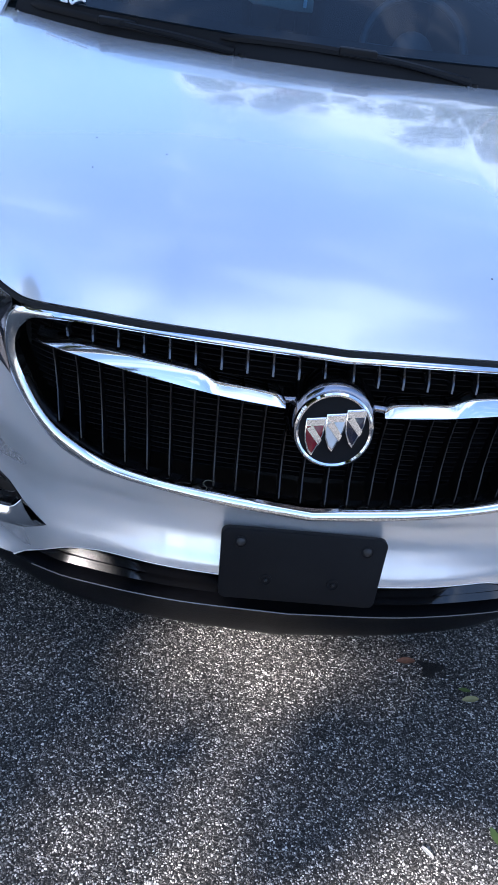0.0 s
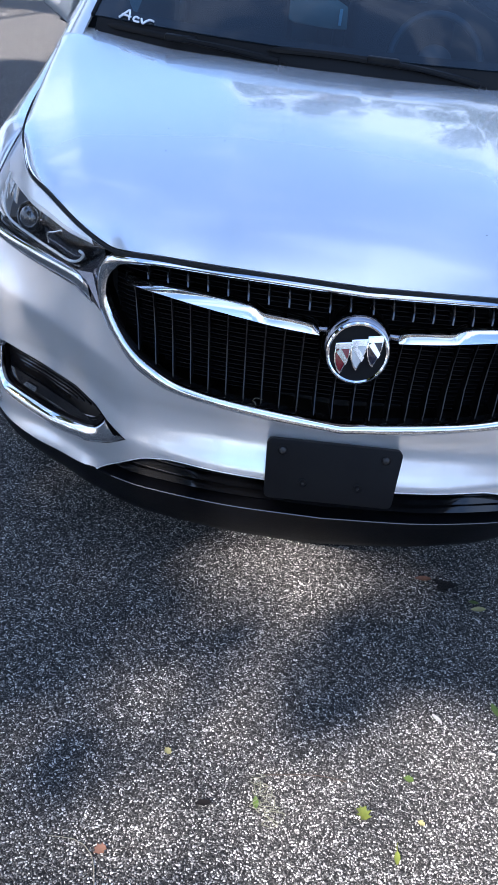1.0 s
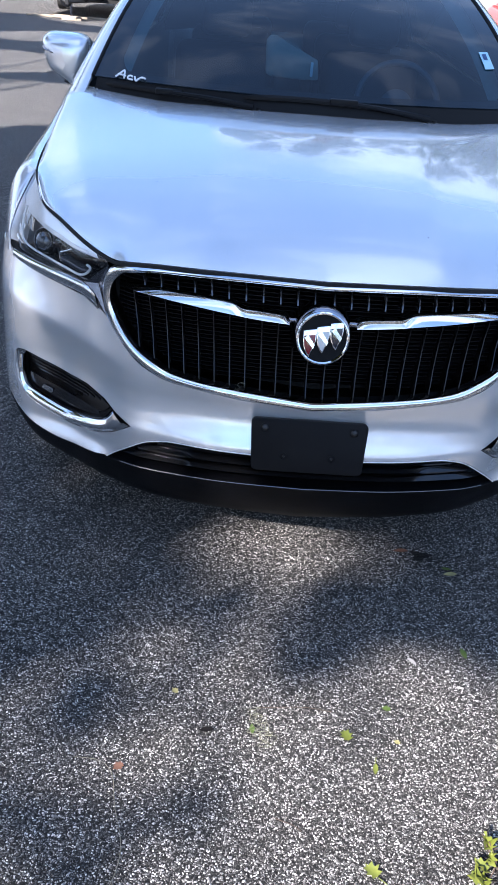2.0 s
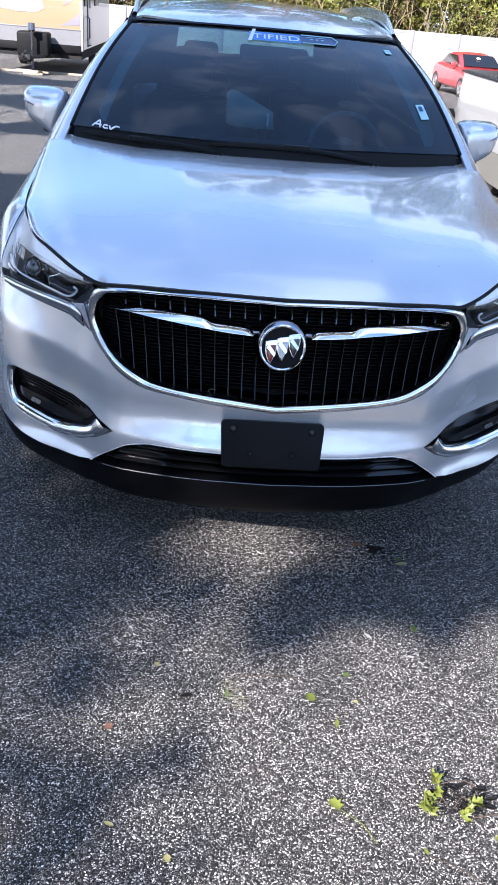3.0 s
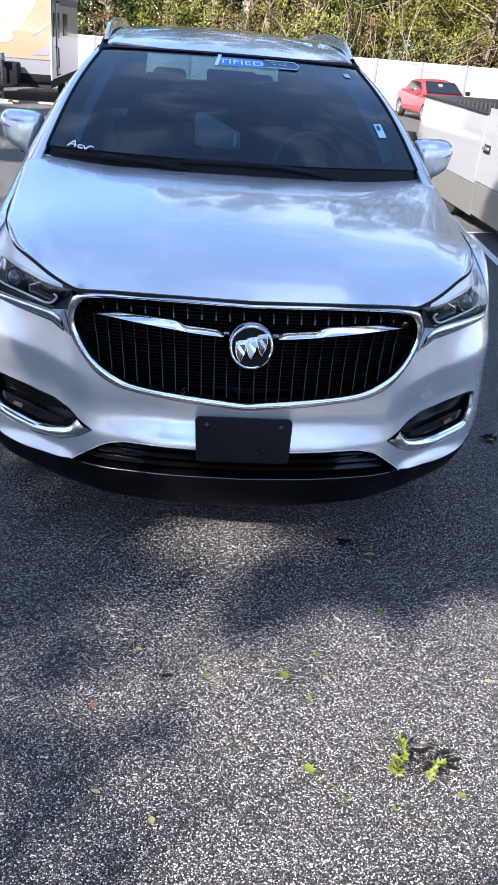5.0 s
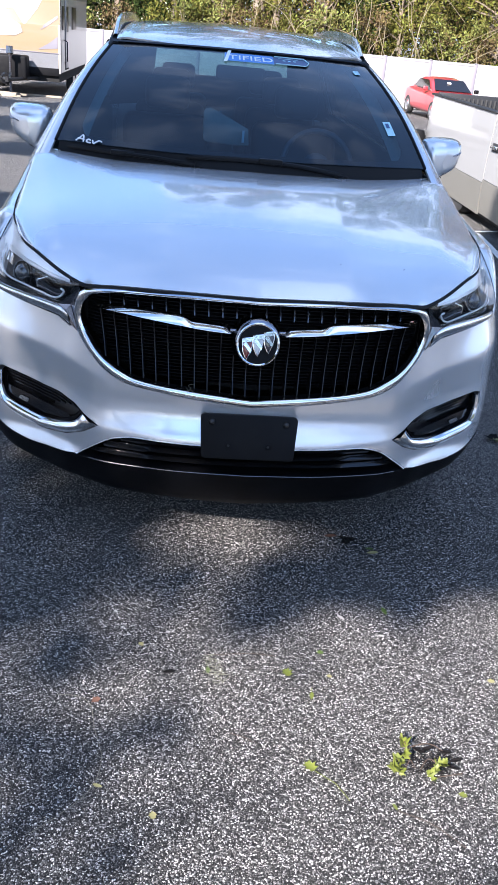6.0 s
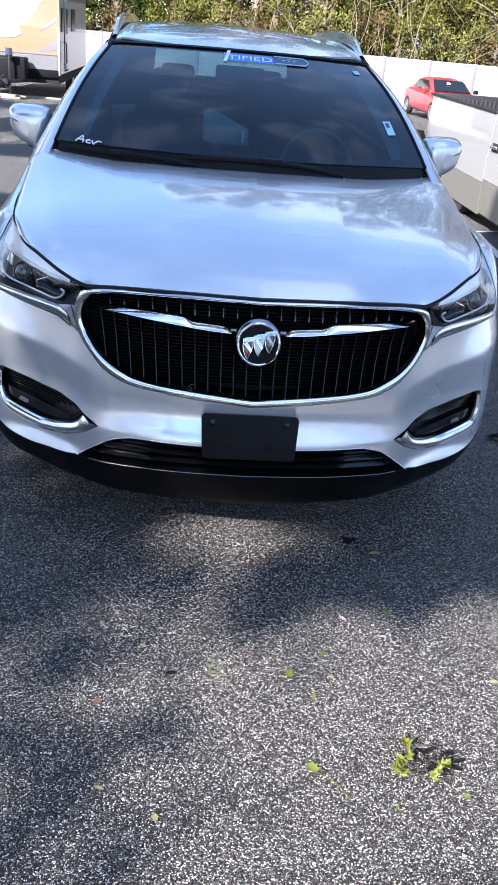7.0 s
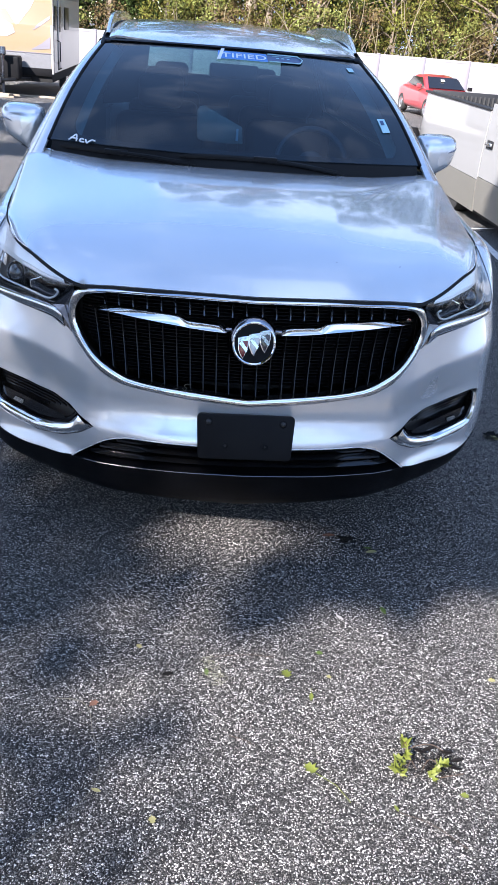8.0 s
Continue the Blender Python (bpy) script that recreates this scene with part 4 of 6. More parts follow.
for s in (-1, 1):
    def corner(u, v):
        a = u * math.pi / 2
        cu, cv = 0.905 - 0.1 * v * (1 - math.sin(a)), 0.085 + 0.13 * v * (1 - math.cos(a))
        return screen_at(s * cu, cv + 0.02, -0.0045)
    sheet(corner, 10, 4, bm)
part("frit_band", bm, M_MATTE, wind, "black border of the glass")


part("screen_header", tube([screen_at(k / 20 - 1, 1.0, 0.004) for k in range(41)], 0.008, 6), M_GLOSS, wind)


ROOF = smooth_line([(2.1, 1.688), (2.22, 1.719), (2.4, 1.756), (2.7, 1.789), (3.1, 1.803), (3.5, 1.806), (4.0, 1.797), (4.5, 1.765), (4.8, 1.73)], 120)


def roof_z(y):
    return float(np.interp(y, ROOF[:, 0], ROOF[:, 1]))


def roof_fn(u, v):
    x = (u * 2 - 1) * (0.638 - 0.01 * v)
    y0 = 2.10 + 0.12 * (x / 0.655) ** 2
    y = y0 + v * (4.8 - y0)
    return (x, y, roof_z(y) - 0.028 * (x / 0.6) ** 2 * min(1, 0.4 + v * 4) - 0.02 * max(0, abs(x) - 0.6) / 0.06)


part("roof", thick(sheet(roof_fn, 40, 40), 0.01), M_PAINT, car, "silver roof", 50)


def greenhouse(side):
    def pillar(u, v):
        u = 1.14 * u - 0.14
        p = screen_at(1.0, u) + Vector((0.009, 0.006, -0.002))
        q = p + Vector((0.05 + 0.035 * (1 - u), 0.10 + 0.05 * (1 - u), -0.012 - 0.03 * u))
        w = p.lerp(q, v) + Vector((0.3, -0.6, 0.7)).normalized() * 0.022 * math.sin(math.pi * v)
        return (side * w.x, w.y, w.z)
    part("windscreen_pillar", thick(sheet(pillar, 30, 8), 0.01), M_PAINT, car, "silver windscreen pillar", 60)
    def lining(u, v):
        p = screen_at(0.985, u, -0.025)
        q = p + Vector((-0.07 - 0.02 * (1 - u), 0.045, -0.03))
        w = p.lerp(q, v) + Vector((-0.2, -0.5, 0.6)) * 0.02 * math.sin(math.pi * v)
        return (side * w.x, w.y, w.z)
    part("pillar_trim", sheet(lining, 24, 6), M_PILLAR, car, "grey inner trim of the pillar", 60)
    part("pillar_gap", tube([(side * p.x, p.y, p.z) for p in (screen_at(1.004, k / 20, 0.0) for k in range(1, 21))], 0.0075, 6), M_MATTE, car, "black seal beside the windscreen")
    def ditch(u, v):
        y = 2.19 + u * 2.3
        return (side * (0.63 + 0.05 * v), y, roof_z(y) - 0.036 - 0.012 * v)
    part("roof_ditch", thick(sheet(ditch, 24, 3), 0.006), M_MATTE, car, "black strip along the roof edge")
    def rail(u, v):
        y = 2.22 + u * 2.5
        a = math.pi * v
        return (side * (0.672 - 0.02 * u + 0.03 * v), y, roof_z(y) - 0.05 - 0.08 * v**2 + 0.01 * math.sin(a))
    part("cant_rail", sheet(rail, 30, 6), M_PAINT, car, "silver roof edge", 60)
    def win(u, v):
        y0 = 1.42 + 0.9 * v
        y = y0 + u * (4.75 - 0.25 * v - y0)
        return (side * (0.93 - 0.235 * v), y, 1.19 + v * 0.49)
    pane = part("side_window", sheet(win, 20, 8), M_PRIVACY, car, "dark tinted side glass")
    pane.visible_shadow = False
    path = [(0.652, y, roof_z(y) - 0.045 + 0.052 * min(1.0, max(0.0, (y - 2.25) / 0.3)) * min(1.0, max(0.0, (4.5 - y) / 0.2))) for y in (2.3, 2.42, 2.52, 2.66, 2.8, 3.2, 3.7, 4.2, 4.3, 4.4, 4.5)]
    rl = smooth_line(path, 40)
    def bar(u, v):
        x, y, z = rl[min(int(round(u * 39)), 39)]
        sec = [(-0.013, -0.06), (-0.012, 0.0), (-0.007, 0.01), (0.007, 0.01), (0.013, 0.0), (0.022, -0.08)]
        dx, dz = sec[int(round(v * 5))]
        return (side * (x + dx), y, z + dz)
    part("roof_rail", sheet(bar, 39, 5), M_PAINT, car, "silver roof rail", 60)


both(greenhouse)
for s in (-1, 1):
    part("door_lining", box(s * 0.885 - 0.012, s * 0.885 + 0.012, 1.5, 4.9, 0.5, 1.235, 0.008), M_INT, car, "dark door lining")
part("tailgate", box(-0.86, 0.86, 5.05, 5.15, 0.45, 1.2, 0.04), M_PAINT, car, "silver tailgate")
for s in (-1, 1):
    part("rear_pillar", thick(sheet(lambda u, v: (s * ((0.60 - 0.06 * v) + u * (0.34 - 0.19 * v)), (5.1 - 0.32 * v) + u * (-0.4 - 0.05 * v), 1.19 + 0.53 * v), 6, 6), 0.02), M_PAINT, car, "silver rear pillar", 50)
    part("rear_trim", thick(sheet(lambda u, v: (s * ((0.58 - 0.06 * v) + u * (0.32 - 0.19 * v)), (5.05 - 0.32 * v) + u * (-0.45 - 0.05 * v), 1.17 + 0.53 * v), 6, 6), 0.01), M_INT, car, "dark rear pillar trim", 50)
rg = sheet(lambda u, v: ((u * 2 - 1) * (0.6 - 0.06 * v), 5.1 - 0.32 * v, 1.2 + 0.5 * v), 10, 6)
part("rear_frame", thick(sheet(lambda u, v: ((u * 2 - 1) * 0.62, 5.06 - 0.15 * v, 1.18 + 0.24 * v), 8, 3), 0.01), M_INT, car)
rw = part("rear_window", rg, M_REAR, car, "rear window")
rw.visible_shadow = False
part("rear_bumper", box(-0.9, 0.9, 5.0, 5.19, 0.28, 0.6, 0.05), M_MATTE, car, "black rear bumper")
part("underbody", box(-0.85, 0.85, 0.5, 5.0, 0.2, 0.45, 0.05), M_DARK, car)


def cowl(u, v):
    u = (u * 2 - 1) * 0.985
    x = 0.835 * u
    front = Vector((x, rear_y(x) - 0.03, crown(x, rear_y(x)) - 0.02))
    return front.lerp(screen_at(u, screen_foot(u) + 0.006, -0.002), v)


# cowl blacker than plain plastic: the shade of its recess is painted in
part("cowl", sheet(cowl, 40, 4), M_WIPER, car, "black cowl panel")


def wheel(x, y):
    s = 1 if x > 0 else -1
    m = Matrix.Translation((x, y, 0.385)) @ Matrix.Rotation(radians(90 * s), 4, "Y")
    w = part("wheel", lathe([(0.24, -0.11), (0.34, -0.125), (0.375, -0.11), (0.385, -0.08), (0.385, 0.08), (0.375, 0.11), (0.34, 0.125), (0.24, 0.11)], 56, m), M_RUBBER, car, "black tyre")
    b = lathe([(0.24, 0.105), (0.225, 0.06), (0.21, -0.08)], 40, m)
    lathe([(0.0, 0.075), (0.05, 0.07), (0.065, 0.05)], 20, m, b)
    for k in range(10):
        a = k * math.tau / 10
        join(b, moved(box(0.05, 0.235, -0.016, 0.016, 0.045, 0.075, 0.005), m @ Matrix.Rotation(a, 4, "Z")))
    part("rim", b, M_RIM, w, "silver alloy rim")


for x in (-0.86, 0.86):
    for y in (1.02, 4.09):
        wheel(x, y)
part("wheel_well", box(-0.72, 0.72, 0.6, 1.5, 0.3, 0.95, 0.03), M_DARK, car)


# door mirrors
M_OUT = [(0.898, 1.34), (0.908, 1.372), (0.948, 1.389), (1.04, 1.391), (1.082, 1.383), (1.1, 1.36), (1.096, 1.31), (1.078, 1.258), (1.035, 1.226), (1.0, 1.208), (0.958, 1.176), (0.942, 1.182), (0.918, 1.225), (0.899, 1.29)]


def mirror(side):
    rim = smooth_line(M_OUT + M_OUT[:1], 61)[:60]
    mid = np.array([0.99, 1.28])
    def shell(u, v):
        p = rim[int(round(u * 60)) % 60]
        k = math.sin(v * math.pi / 2) ** 0.5
        q = mid + (p - mid) * k
        return (side * q[0], 1.62 + 0.12 * v**2.2 + 0.25 * max(0, q[0] - 1.0), q[1])
    mr = part("door_mirror", sheet(shell, 60, 14, closed=True), M_PAINT, car, "silver door mirror shell", 60)
    part("mirror_back", prism([(side * (mid[0] + (p[0] - mid[0]) * 0.97), mid[1] + (p[1] - mid[1]) * 0.97) for p in rim[::2]], 1.742, 1.775, 0.004), M_BLACK, mr, "black mirror bezel")
    foot = [(0.895, 1.165), (0.93, 1.165), (0.965, 1.178), (0.99, 1.205), (0.94, 1.22), (0.915, 1.215)]
    part("mirror_foot", prism([(side * x, z) for x, z in foot], 1.66, 1.78, 0.008), M_PAINT, mr, "silver mirror foot")
    part("foot_gap", tube([(side * 0.915, 1.632, 1.205), (side * 0.95, 1.632, 1.203), (side * 1.0, 1.645, 1.215)], 0.003, 6), M_DARK, mr)
    grid = [shell(i / 120, j / 60) for i in range(120) for j in range(61)]
    slit = [min(grid, key=lambda p: (side * p[0] - x) ** 2 + (p[2] - z) ** 2) for x, z in ((1.04, 1.318), (1.06, 1.325), (1.075, 1.331), (1.09, 1.336))]
    part("turn_lens", tube([(x, y - 0.001, z) for x, y, z in slit], [0.002, 0.004, 0.004, 0.003], 8), M_CHROME_DARK, mr, "turn signal lens")


both(mirror)

# wipers
def over_cowl(x, h):
    return Vector((x, rear_y(x) - 0.012, crown(x, rear_y(x)) + h + 0.006))


def wiper(blade, arm, pivot):
    """A flat blade with its holder, and the arm that runs down behind the hood; (x, height) pairs."""
    pts = [over_cowl(x, h) for x, h in smooth_line(blade, 16)]
    b = bmesh.new()
    for i, p in enumerate(pts):
        w = 0.35 if i in (0, 15) else 1.0
        for dy, dz in ((-0.006, -0.006), (-0.007, 0.004), (0.0, 0.011), (0.006, 0.004), (0.004, -0.008)):
            b.verts.new((p.x, p.y + dy * w, p.z + dz * w))
    b.verts.ensure_lookup_table()
    for j in range(15):
        for i in range(5):
            b.faces.new([b.verts[v] for v in (j * 5 + i, j * 5 + (i + 1) % 5, j * 5 + 5 + (i + 1) % 5, j * 5 + 5 + i)])
    for j in (0, 15):
        b.faces.new([b.verts[j * 5 + i] for i in range(5)])
    w = part("wiper", b, M_WIPER, car, "black windscreen wiper", 50)
    line = [over_cowl(x, h) + Vector((0, -0.008, 0.004)) for x, h in smooth_line(arm, 12)]
    part("wiper_arm", tube(line, [0.007 + 0.004 * i / 11 for i in range(12)], 8), M_WIPER, w)
    k = over_cowl(*arm[0])
    part("blade_holder", box(k.x - 0.05, k.x + 0.05, k.y - 0.016, k.y + 0.008, k.z - 0.006, k.z + 0.014, 0.005), M_WIPER, w)
    part("wiper_pivot", lathe([(0.0, 0.014), (0.011, 0.012), (0.013, 0.0)], 16, Matrix.Translation(over_cowl(*pivot))), M_WIPER, w)


wiper([(-0.775, 0.016), (-0.65, 0.02), (-0.5, 0.019), (-0.4, 0.012)], [(-0.53, 0.022), (-0.42, 0.016), (-0.22, 0.0)], (-0.2, -0.012))
wiper([(-0.26, 0.03), (-0.15, 0.036), (0.0, 0.037), (0.2, 0.03), (0.34, 0.02)], [(0.1, 0.038), (0.25, 0.024), (0.42, 0.0)], (0.44, -0.012))

# cabin
M_WHEEL = shader("steering_wheel_leather", (0.07, 0.072, 0.078), 0.5, grain=0.15, grain_scale=80)
M_PANEL = shader("pale_panel", (0.36, 0.33, 0.28), 0.5, grain=0.1, blot=0.4, blot_scale=8.0)
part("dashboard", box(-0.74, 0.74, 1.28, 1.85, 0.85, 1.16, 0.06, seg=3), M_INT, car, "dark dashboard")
b = bmesh.new()
WM = Matrix.Translation((0.415, 1.9, 1.185)) @ Matrix.Rotation(radians(66), 4, "X")
tube([WM @ Vector((0.18 * math.cos(a), 0.18 * math.sin(a), 0)) for a in np.linspace(0, math.tau, 40)], 0.014, 8, b)
for a in (0, 180, 270):
    tube([WM @ Vector((0.05 * math.cos(radians(a)), 0.05 * math.sin(radians(a)), -0.01)), WM @ Vector((0.185 * math.cos(radians(a)), 0.185 * math.sin(radians(a)), 0))], 0.014, 6, b)
lathe([(0.0, 0.012), (0.06, 0.008), (0.075, -0.02)], 20, WM, b)
part("steering_wheel", b, M_WHEEL, car, "black steering wheel", 60)


def seat(x, y, wide=0.27):
    st = part("seat", box(x - wide, x + wide, y, y + 0.5, 0.62, 0.8, 0.05, seg=3), M_SEAT, car, "leather seat, near black for the cabin shade")
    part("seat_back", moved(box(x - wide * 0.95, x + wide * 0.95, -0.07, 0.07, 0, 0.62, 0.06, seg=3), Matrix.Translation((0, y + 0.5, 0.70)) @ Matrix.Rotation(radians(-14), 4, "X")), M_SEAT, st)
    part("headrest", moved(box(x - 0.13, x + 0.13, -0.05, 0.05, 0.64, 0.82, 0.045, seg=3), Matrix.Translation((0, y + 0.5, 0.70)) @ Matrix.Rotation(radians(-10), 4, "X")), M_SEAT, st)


for x in (-0.38, 0.38):
    seat(x, 2.1)
    seat(x, 3.05, 0.25)
    seat(x * 0.9, 3.95, 0.24)
part("cabin_floor", box(-0.8, 0.8, 1.4, 4.9, 0.45, 0.55), M_INT, car)
part("headliner", sheet(lambda u, v: ((u * 2 - 1) * 0.6, 2.3 + 2.4 * v, roof_z(2.3 + 2.4 * v) - 0.07), 8, 12), M_INT, car)
part("rear_view_mirror", moved(box(-0.125, 0.125, -0.015, 0.015, -0.035, 0.035, 0.014, seg=3), Matrix.Translation((0, 2.12, 1.58))), M_BLACK, car, "black rear view mirror")
# unidentified sunlit patch in the cabin, its light put into a pale panel
part("sunlit_panel", prism([(-0.172, 1.25), (-0.178, 1.385), (-0.165, 1.405), (-0.137, 1.41), (-0.04, 1.365), (0.062, 1.318), (0.07, 1.235), (0.0, 1.232), (-0.15, 1.238)], 2.09, 2.11, 0.006), M_PANEL, car, "panel behind the dashboard, pale as if sunlit")
part("panel_edge", prism([(0.03, 1.25), (0.03, 1.31), (0.042, 1.31), (0.042, 1.25)], 2.075, 2.088, 0.002), M_WHITE, car, "white strip on the pale panel")


def decal(name, u0, u1, v0, v1, material, label, out=0.004, nu=14, skew=0.0):
    return part(name, sheet(lambda u, v: screen_at(u0 + u * (u1 - u0) + skew * v, v0 + v * (v1 - v0), out), nu, 4), material, car, label)


ban = decal("banner", -0.135, 0.23, 0.872, 0.962, M_BLUE, "bright blue printed windscreen banner")
decal("banner_end", 0.23, 0.47, 0.876, 0.958, M_BLUE_DARK, "dark blue end of the banner with pale marks")
lettering("banner_word", "TIFIED", 0.08, Matrix(((1, 0, 0, 0), (0, 1, 0, 0), (0, 0, 1, 0), (0, 0, 0, 1))), M_WHITE, ban)
wd = bpy.data.objects["banner_word"]
for v in wd.data.vertices:
    x, y, z = v.co
    v.co = screen_at(0.058 + x / 0.665, 0.889 + y / 1.0 * 0.86, 0.0055 + z)
fold = decal("banner_fold", -0.14, -0.115, 0.86, 0.985, M_WHITE, "white folded edge of the banner", 0.006, 4, 0.03)
for k in range(3):
    decal("banner_mark", 0.30 + 0.04 * k, 0.32 + 0.04 * k, 0.915, 0.925, M_AQUA, "pale mark", 0.006, 3)
decal("banner_line", 0.27, 0.42, 0.94, 0.944, M_AQUA, "pale printed line", 0.006, 6)
decal("inspection_sticker", 0.835, 0.88, 0.84, 0.885, M_AQUA, "small pale blue sticker on the glass", 0.004, 4)
st2 = decal("price_sticker", 0.845, 0.895, 0.285, 0.39, M_AQUA, "small pale aqua sticker on the glass", 0.004, 4)
decal("sticker_print", 0.855, 0.878, 0.34, 0.375, M_BLUE_DARK, "dark print on the sticker", 0.006, 3)


def scrawl(pts, n):
    p = smooth_line(pts, n)
    return [screen_at(-0.895 + x * 0.125, 0.068 + y * 0.042, 0.006) for x, y in p]


bm = tube(scrawl([(0.0, 0.0), (0.12, 0.5), (0.24, 1.0), (0.3, 0.55), (0.33, 0.05)], 20), 0.0035, 5)
tube(scrawl([(0.06, 0.38), (0.2, 0.4), (0.36, 0.36)], 10), 0.0035, 5, bm)
tube(scrawl([(0.62, 0.45), (0.52, 0.52), (0.46, 0.3), (0.5, 0.08), (0.66, 0.1)], 16), 0.0035, 5, bm)
tube(scrawl([(0.7, 0.5), (0.78, 0.05), (0.86, 0.35), (0.98, 0.62), (1.1, 0.55)], 16), 0.0035, 5, bm)
part("paint_pen_writing", bm, M_WHITE, car, "hand-written white letters Acv on the glass")

def edge_line(a, b):
    return [screen_at(a[0] + (b[0] - a[0]) * k / 8, a[1] + (b[1] - a[1]) * k / 8, 0.007) for k in range(9)]


bm = tube(edge_line((0.24, 0.876), (0.47, 0.876)), 0.0025, 5)
for a, b in (((0.47, 0.876), (0.5, 0.917)), ((0.5, 0.917), (0.47, 0.958)), ((0.47, 0.958), (0.24, 0.958))):
    tube(edge_line(a, b), 0.0025, 5, bm)
part("banner_edge", bm, M_AQUA, car, "pale edge of the banner")
part("banner_tip", sheet(lambda u, v: screen_at(0.47 + 0.028 * u, 0.917 + (v - 0.5) * 0.082 * (1 - u), 0.004), 6, 4), M_BLUE_DARK, car)

# ---------------------------------------------------------------- surroundings
M_WHITE_PAINT = car_paint("white_truck_paint", (0.29, 0.29, 0.285), 0.02, 0.0, 0.4)
M_TAN = shader("tan_grey_paint", (0.15, 0.145, 0.125), 0.35, grain=0.06, coat=0.6, blot=0.15)
M_REDCAR = car_paint("red_paint", (0.4, 0.045, 0.055), 0.05, 0.1, 0.35)
M_RV = shader("cream_fibreglass", (0.21, 0.15, 0.085), 0.3, grain=0.03, blot=0.12, blot_scale=0.8, coat=0.5, tint=(0.2, 0.15, 0.085))
M_RV_GLASS = shader("dull_dark_glass", (0.012, 0.013, 0.014), 0.35, grain=0.2, spec=0.15)
# pale mottling paints in the trees mirrored by the trailer's front window
M_RV_MOTTLE = shader("mottled_window_reflection", (0.3, 0.31, 0.32), 0.5, grain=0.3, grain_scale=14, blot=0.5, blot_scale=5.0, tint=(0.14, 0.15, 0.15))
M_RV_WHITE = shader("white_fibreglass", (0.39, 0.38, 0.37), 0.35, grain=0.03, blot=0.15, blot_scale=0.7, coat=0.4, tint=(0.3, 0.29, 0.27))
M_RV_GREY = shader("grey_decal", (0.14, 0.13, 0.15), 0.4, grain=0.05)
M_TREAD = shader("tread_plate", (0.24, 0.24, 0.25), 0.4, 0.7, grain=0.3, grain_scale=60, bump=0.5, bump_scale=90)
M_WOOD = shader("weathered_timber", (0.32, 0.26, 0.19), 0.8, grain=0.3, grain_scale=20, blot=0.4, bump=0.3, bump_scale=40)
M_BARK = shader("bark", (0.17, 0.13, 0.095), 0.9, grain=0.4, grain_scale=18, blot=0.5, blot_scale=2.0, tint=(0.26, 0.23, 0.18), bump=0.8, bump_scale=25)
M_VINE = shader("pale_dry_vine", (0.2, 0.165, 0.105), 0.85, grain=0.25, bump=0.2)
M_LEAF_A = shader("olive_leaves", (0.1, 0.1, 0.02), 0.85, grain=0.3, grain_scale=3, blot=0.4, blot_scale=0.8, tint=(0.11, 0.09, 0.028), island=0.55, spec=0.1)
M_LEAF_D = shader("yellow_green_leaves", (0.14, 0.145, 0.04), 0.8, grain=0.3, grain_scale=3, blot=0.4, blot_scale=0.8, tint=(0.09, 0.095, 0.03), island=0.55, spec=0.15)
M_LEAF_B = shader("dark_green_leaves", (0.032, 0.05, 0.013), 0.85, grain=0.3, grain_scale=3, blot=0.4, blot_scale=0.7, tint=(0.05, 0.055, 0.015), island=0.5, spec=0.1)
M_LEAF_C = shader("dry_brown_leaves", (0.11, 0.08, 0.036), 0.9, grain=0.3, grain_scale=3, blot=0.4, blot_scale=0.9, tint=(0.07, 0.055, 0.03), island=0.5, spec=0.1)

M_CANOPY = shader("sunlit_canopy_leaves", (0.11, 0.12, 0.04), 0.7, grain=0.3, grain_scale=3, island=0.5, spec=0.2)
cn, cl_ = M_CANOPY.node_tree.nodes, M_CANOPY.node_tree.links
tr = cn.new("ShaderNodeBsdfTranslucent")
tr.inputs["Color"].default_value = (0.16, 0.18, 0.05, 1)
mx = cn.new("ShaderNodeMixShader")
mx.inputs[0].default_value = 0.4
cl_.new(cn["Principled BSDF"].outputs[0], mx.inputs[1])
cl_.new(tr.outputs[0], mx.inputs[2])
cl_.new(mx.outputs[0], cn["Material Output"].inputs[0])

# vinyl fence
FY, FG = 34.0, float(ground_z(34.0))
fence = thing("fence", (8, FY, FG), "tall white vinyl privacy fence along the lot", "fence")
post0 = part("fence_post", box(-0.065, 0.065, -0.05, 0.065, 0, 1.90, 0.006), M_POST, fence)
cap_bm = lathe([(0.0, 0.028), (0.096, 0.012), (0.096, 0.0), (0.0, 0.0)], 4, Matrix.Rotation(radians(45), 4, "Z"))
cap0 = part("post_cap", cap_bm, M_VINYL, fence, smooth=0)
panel0 = part("fence_panel", box(0.065, 1.805, -0.02, 0.02, 0.1, 1.84, 0.003), M_VINYL, fence)
rail0 = part("fence_rail", box(0.065, 1.805, -0.03, 0.03, 1.80, 1.9, 0.006), M_VINYL, fence)
low0 = part("fence_rail", box(0.065, 1.805, -0.03, 0.03, 0.03, 0.15, 0.006), M_VINYL, fence)
for i in range(-10, 13):
    m = Matrix.Translation((7.55 + i * 1.87, FY, FG))
    if i == -10:
        for ob, z in ((post0, 0), (cap0, 1.90), (panel0, 0), (rail0, 0), (low0, 0)):
            ob.matrix_basis = m @ Matrix.Translation((0, 0, z))
        continue
    share("fence_post", post0, fence, m)
    share("post_cap", cap0, fence, m @ Matrix.Translation((0, 0, 1.90)))
    share("fence_panel", panel0, fence, m)
    share("fence_rail", rail0, fence, m)
    share("fence_rail", low0, fence, m)


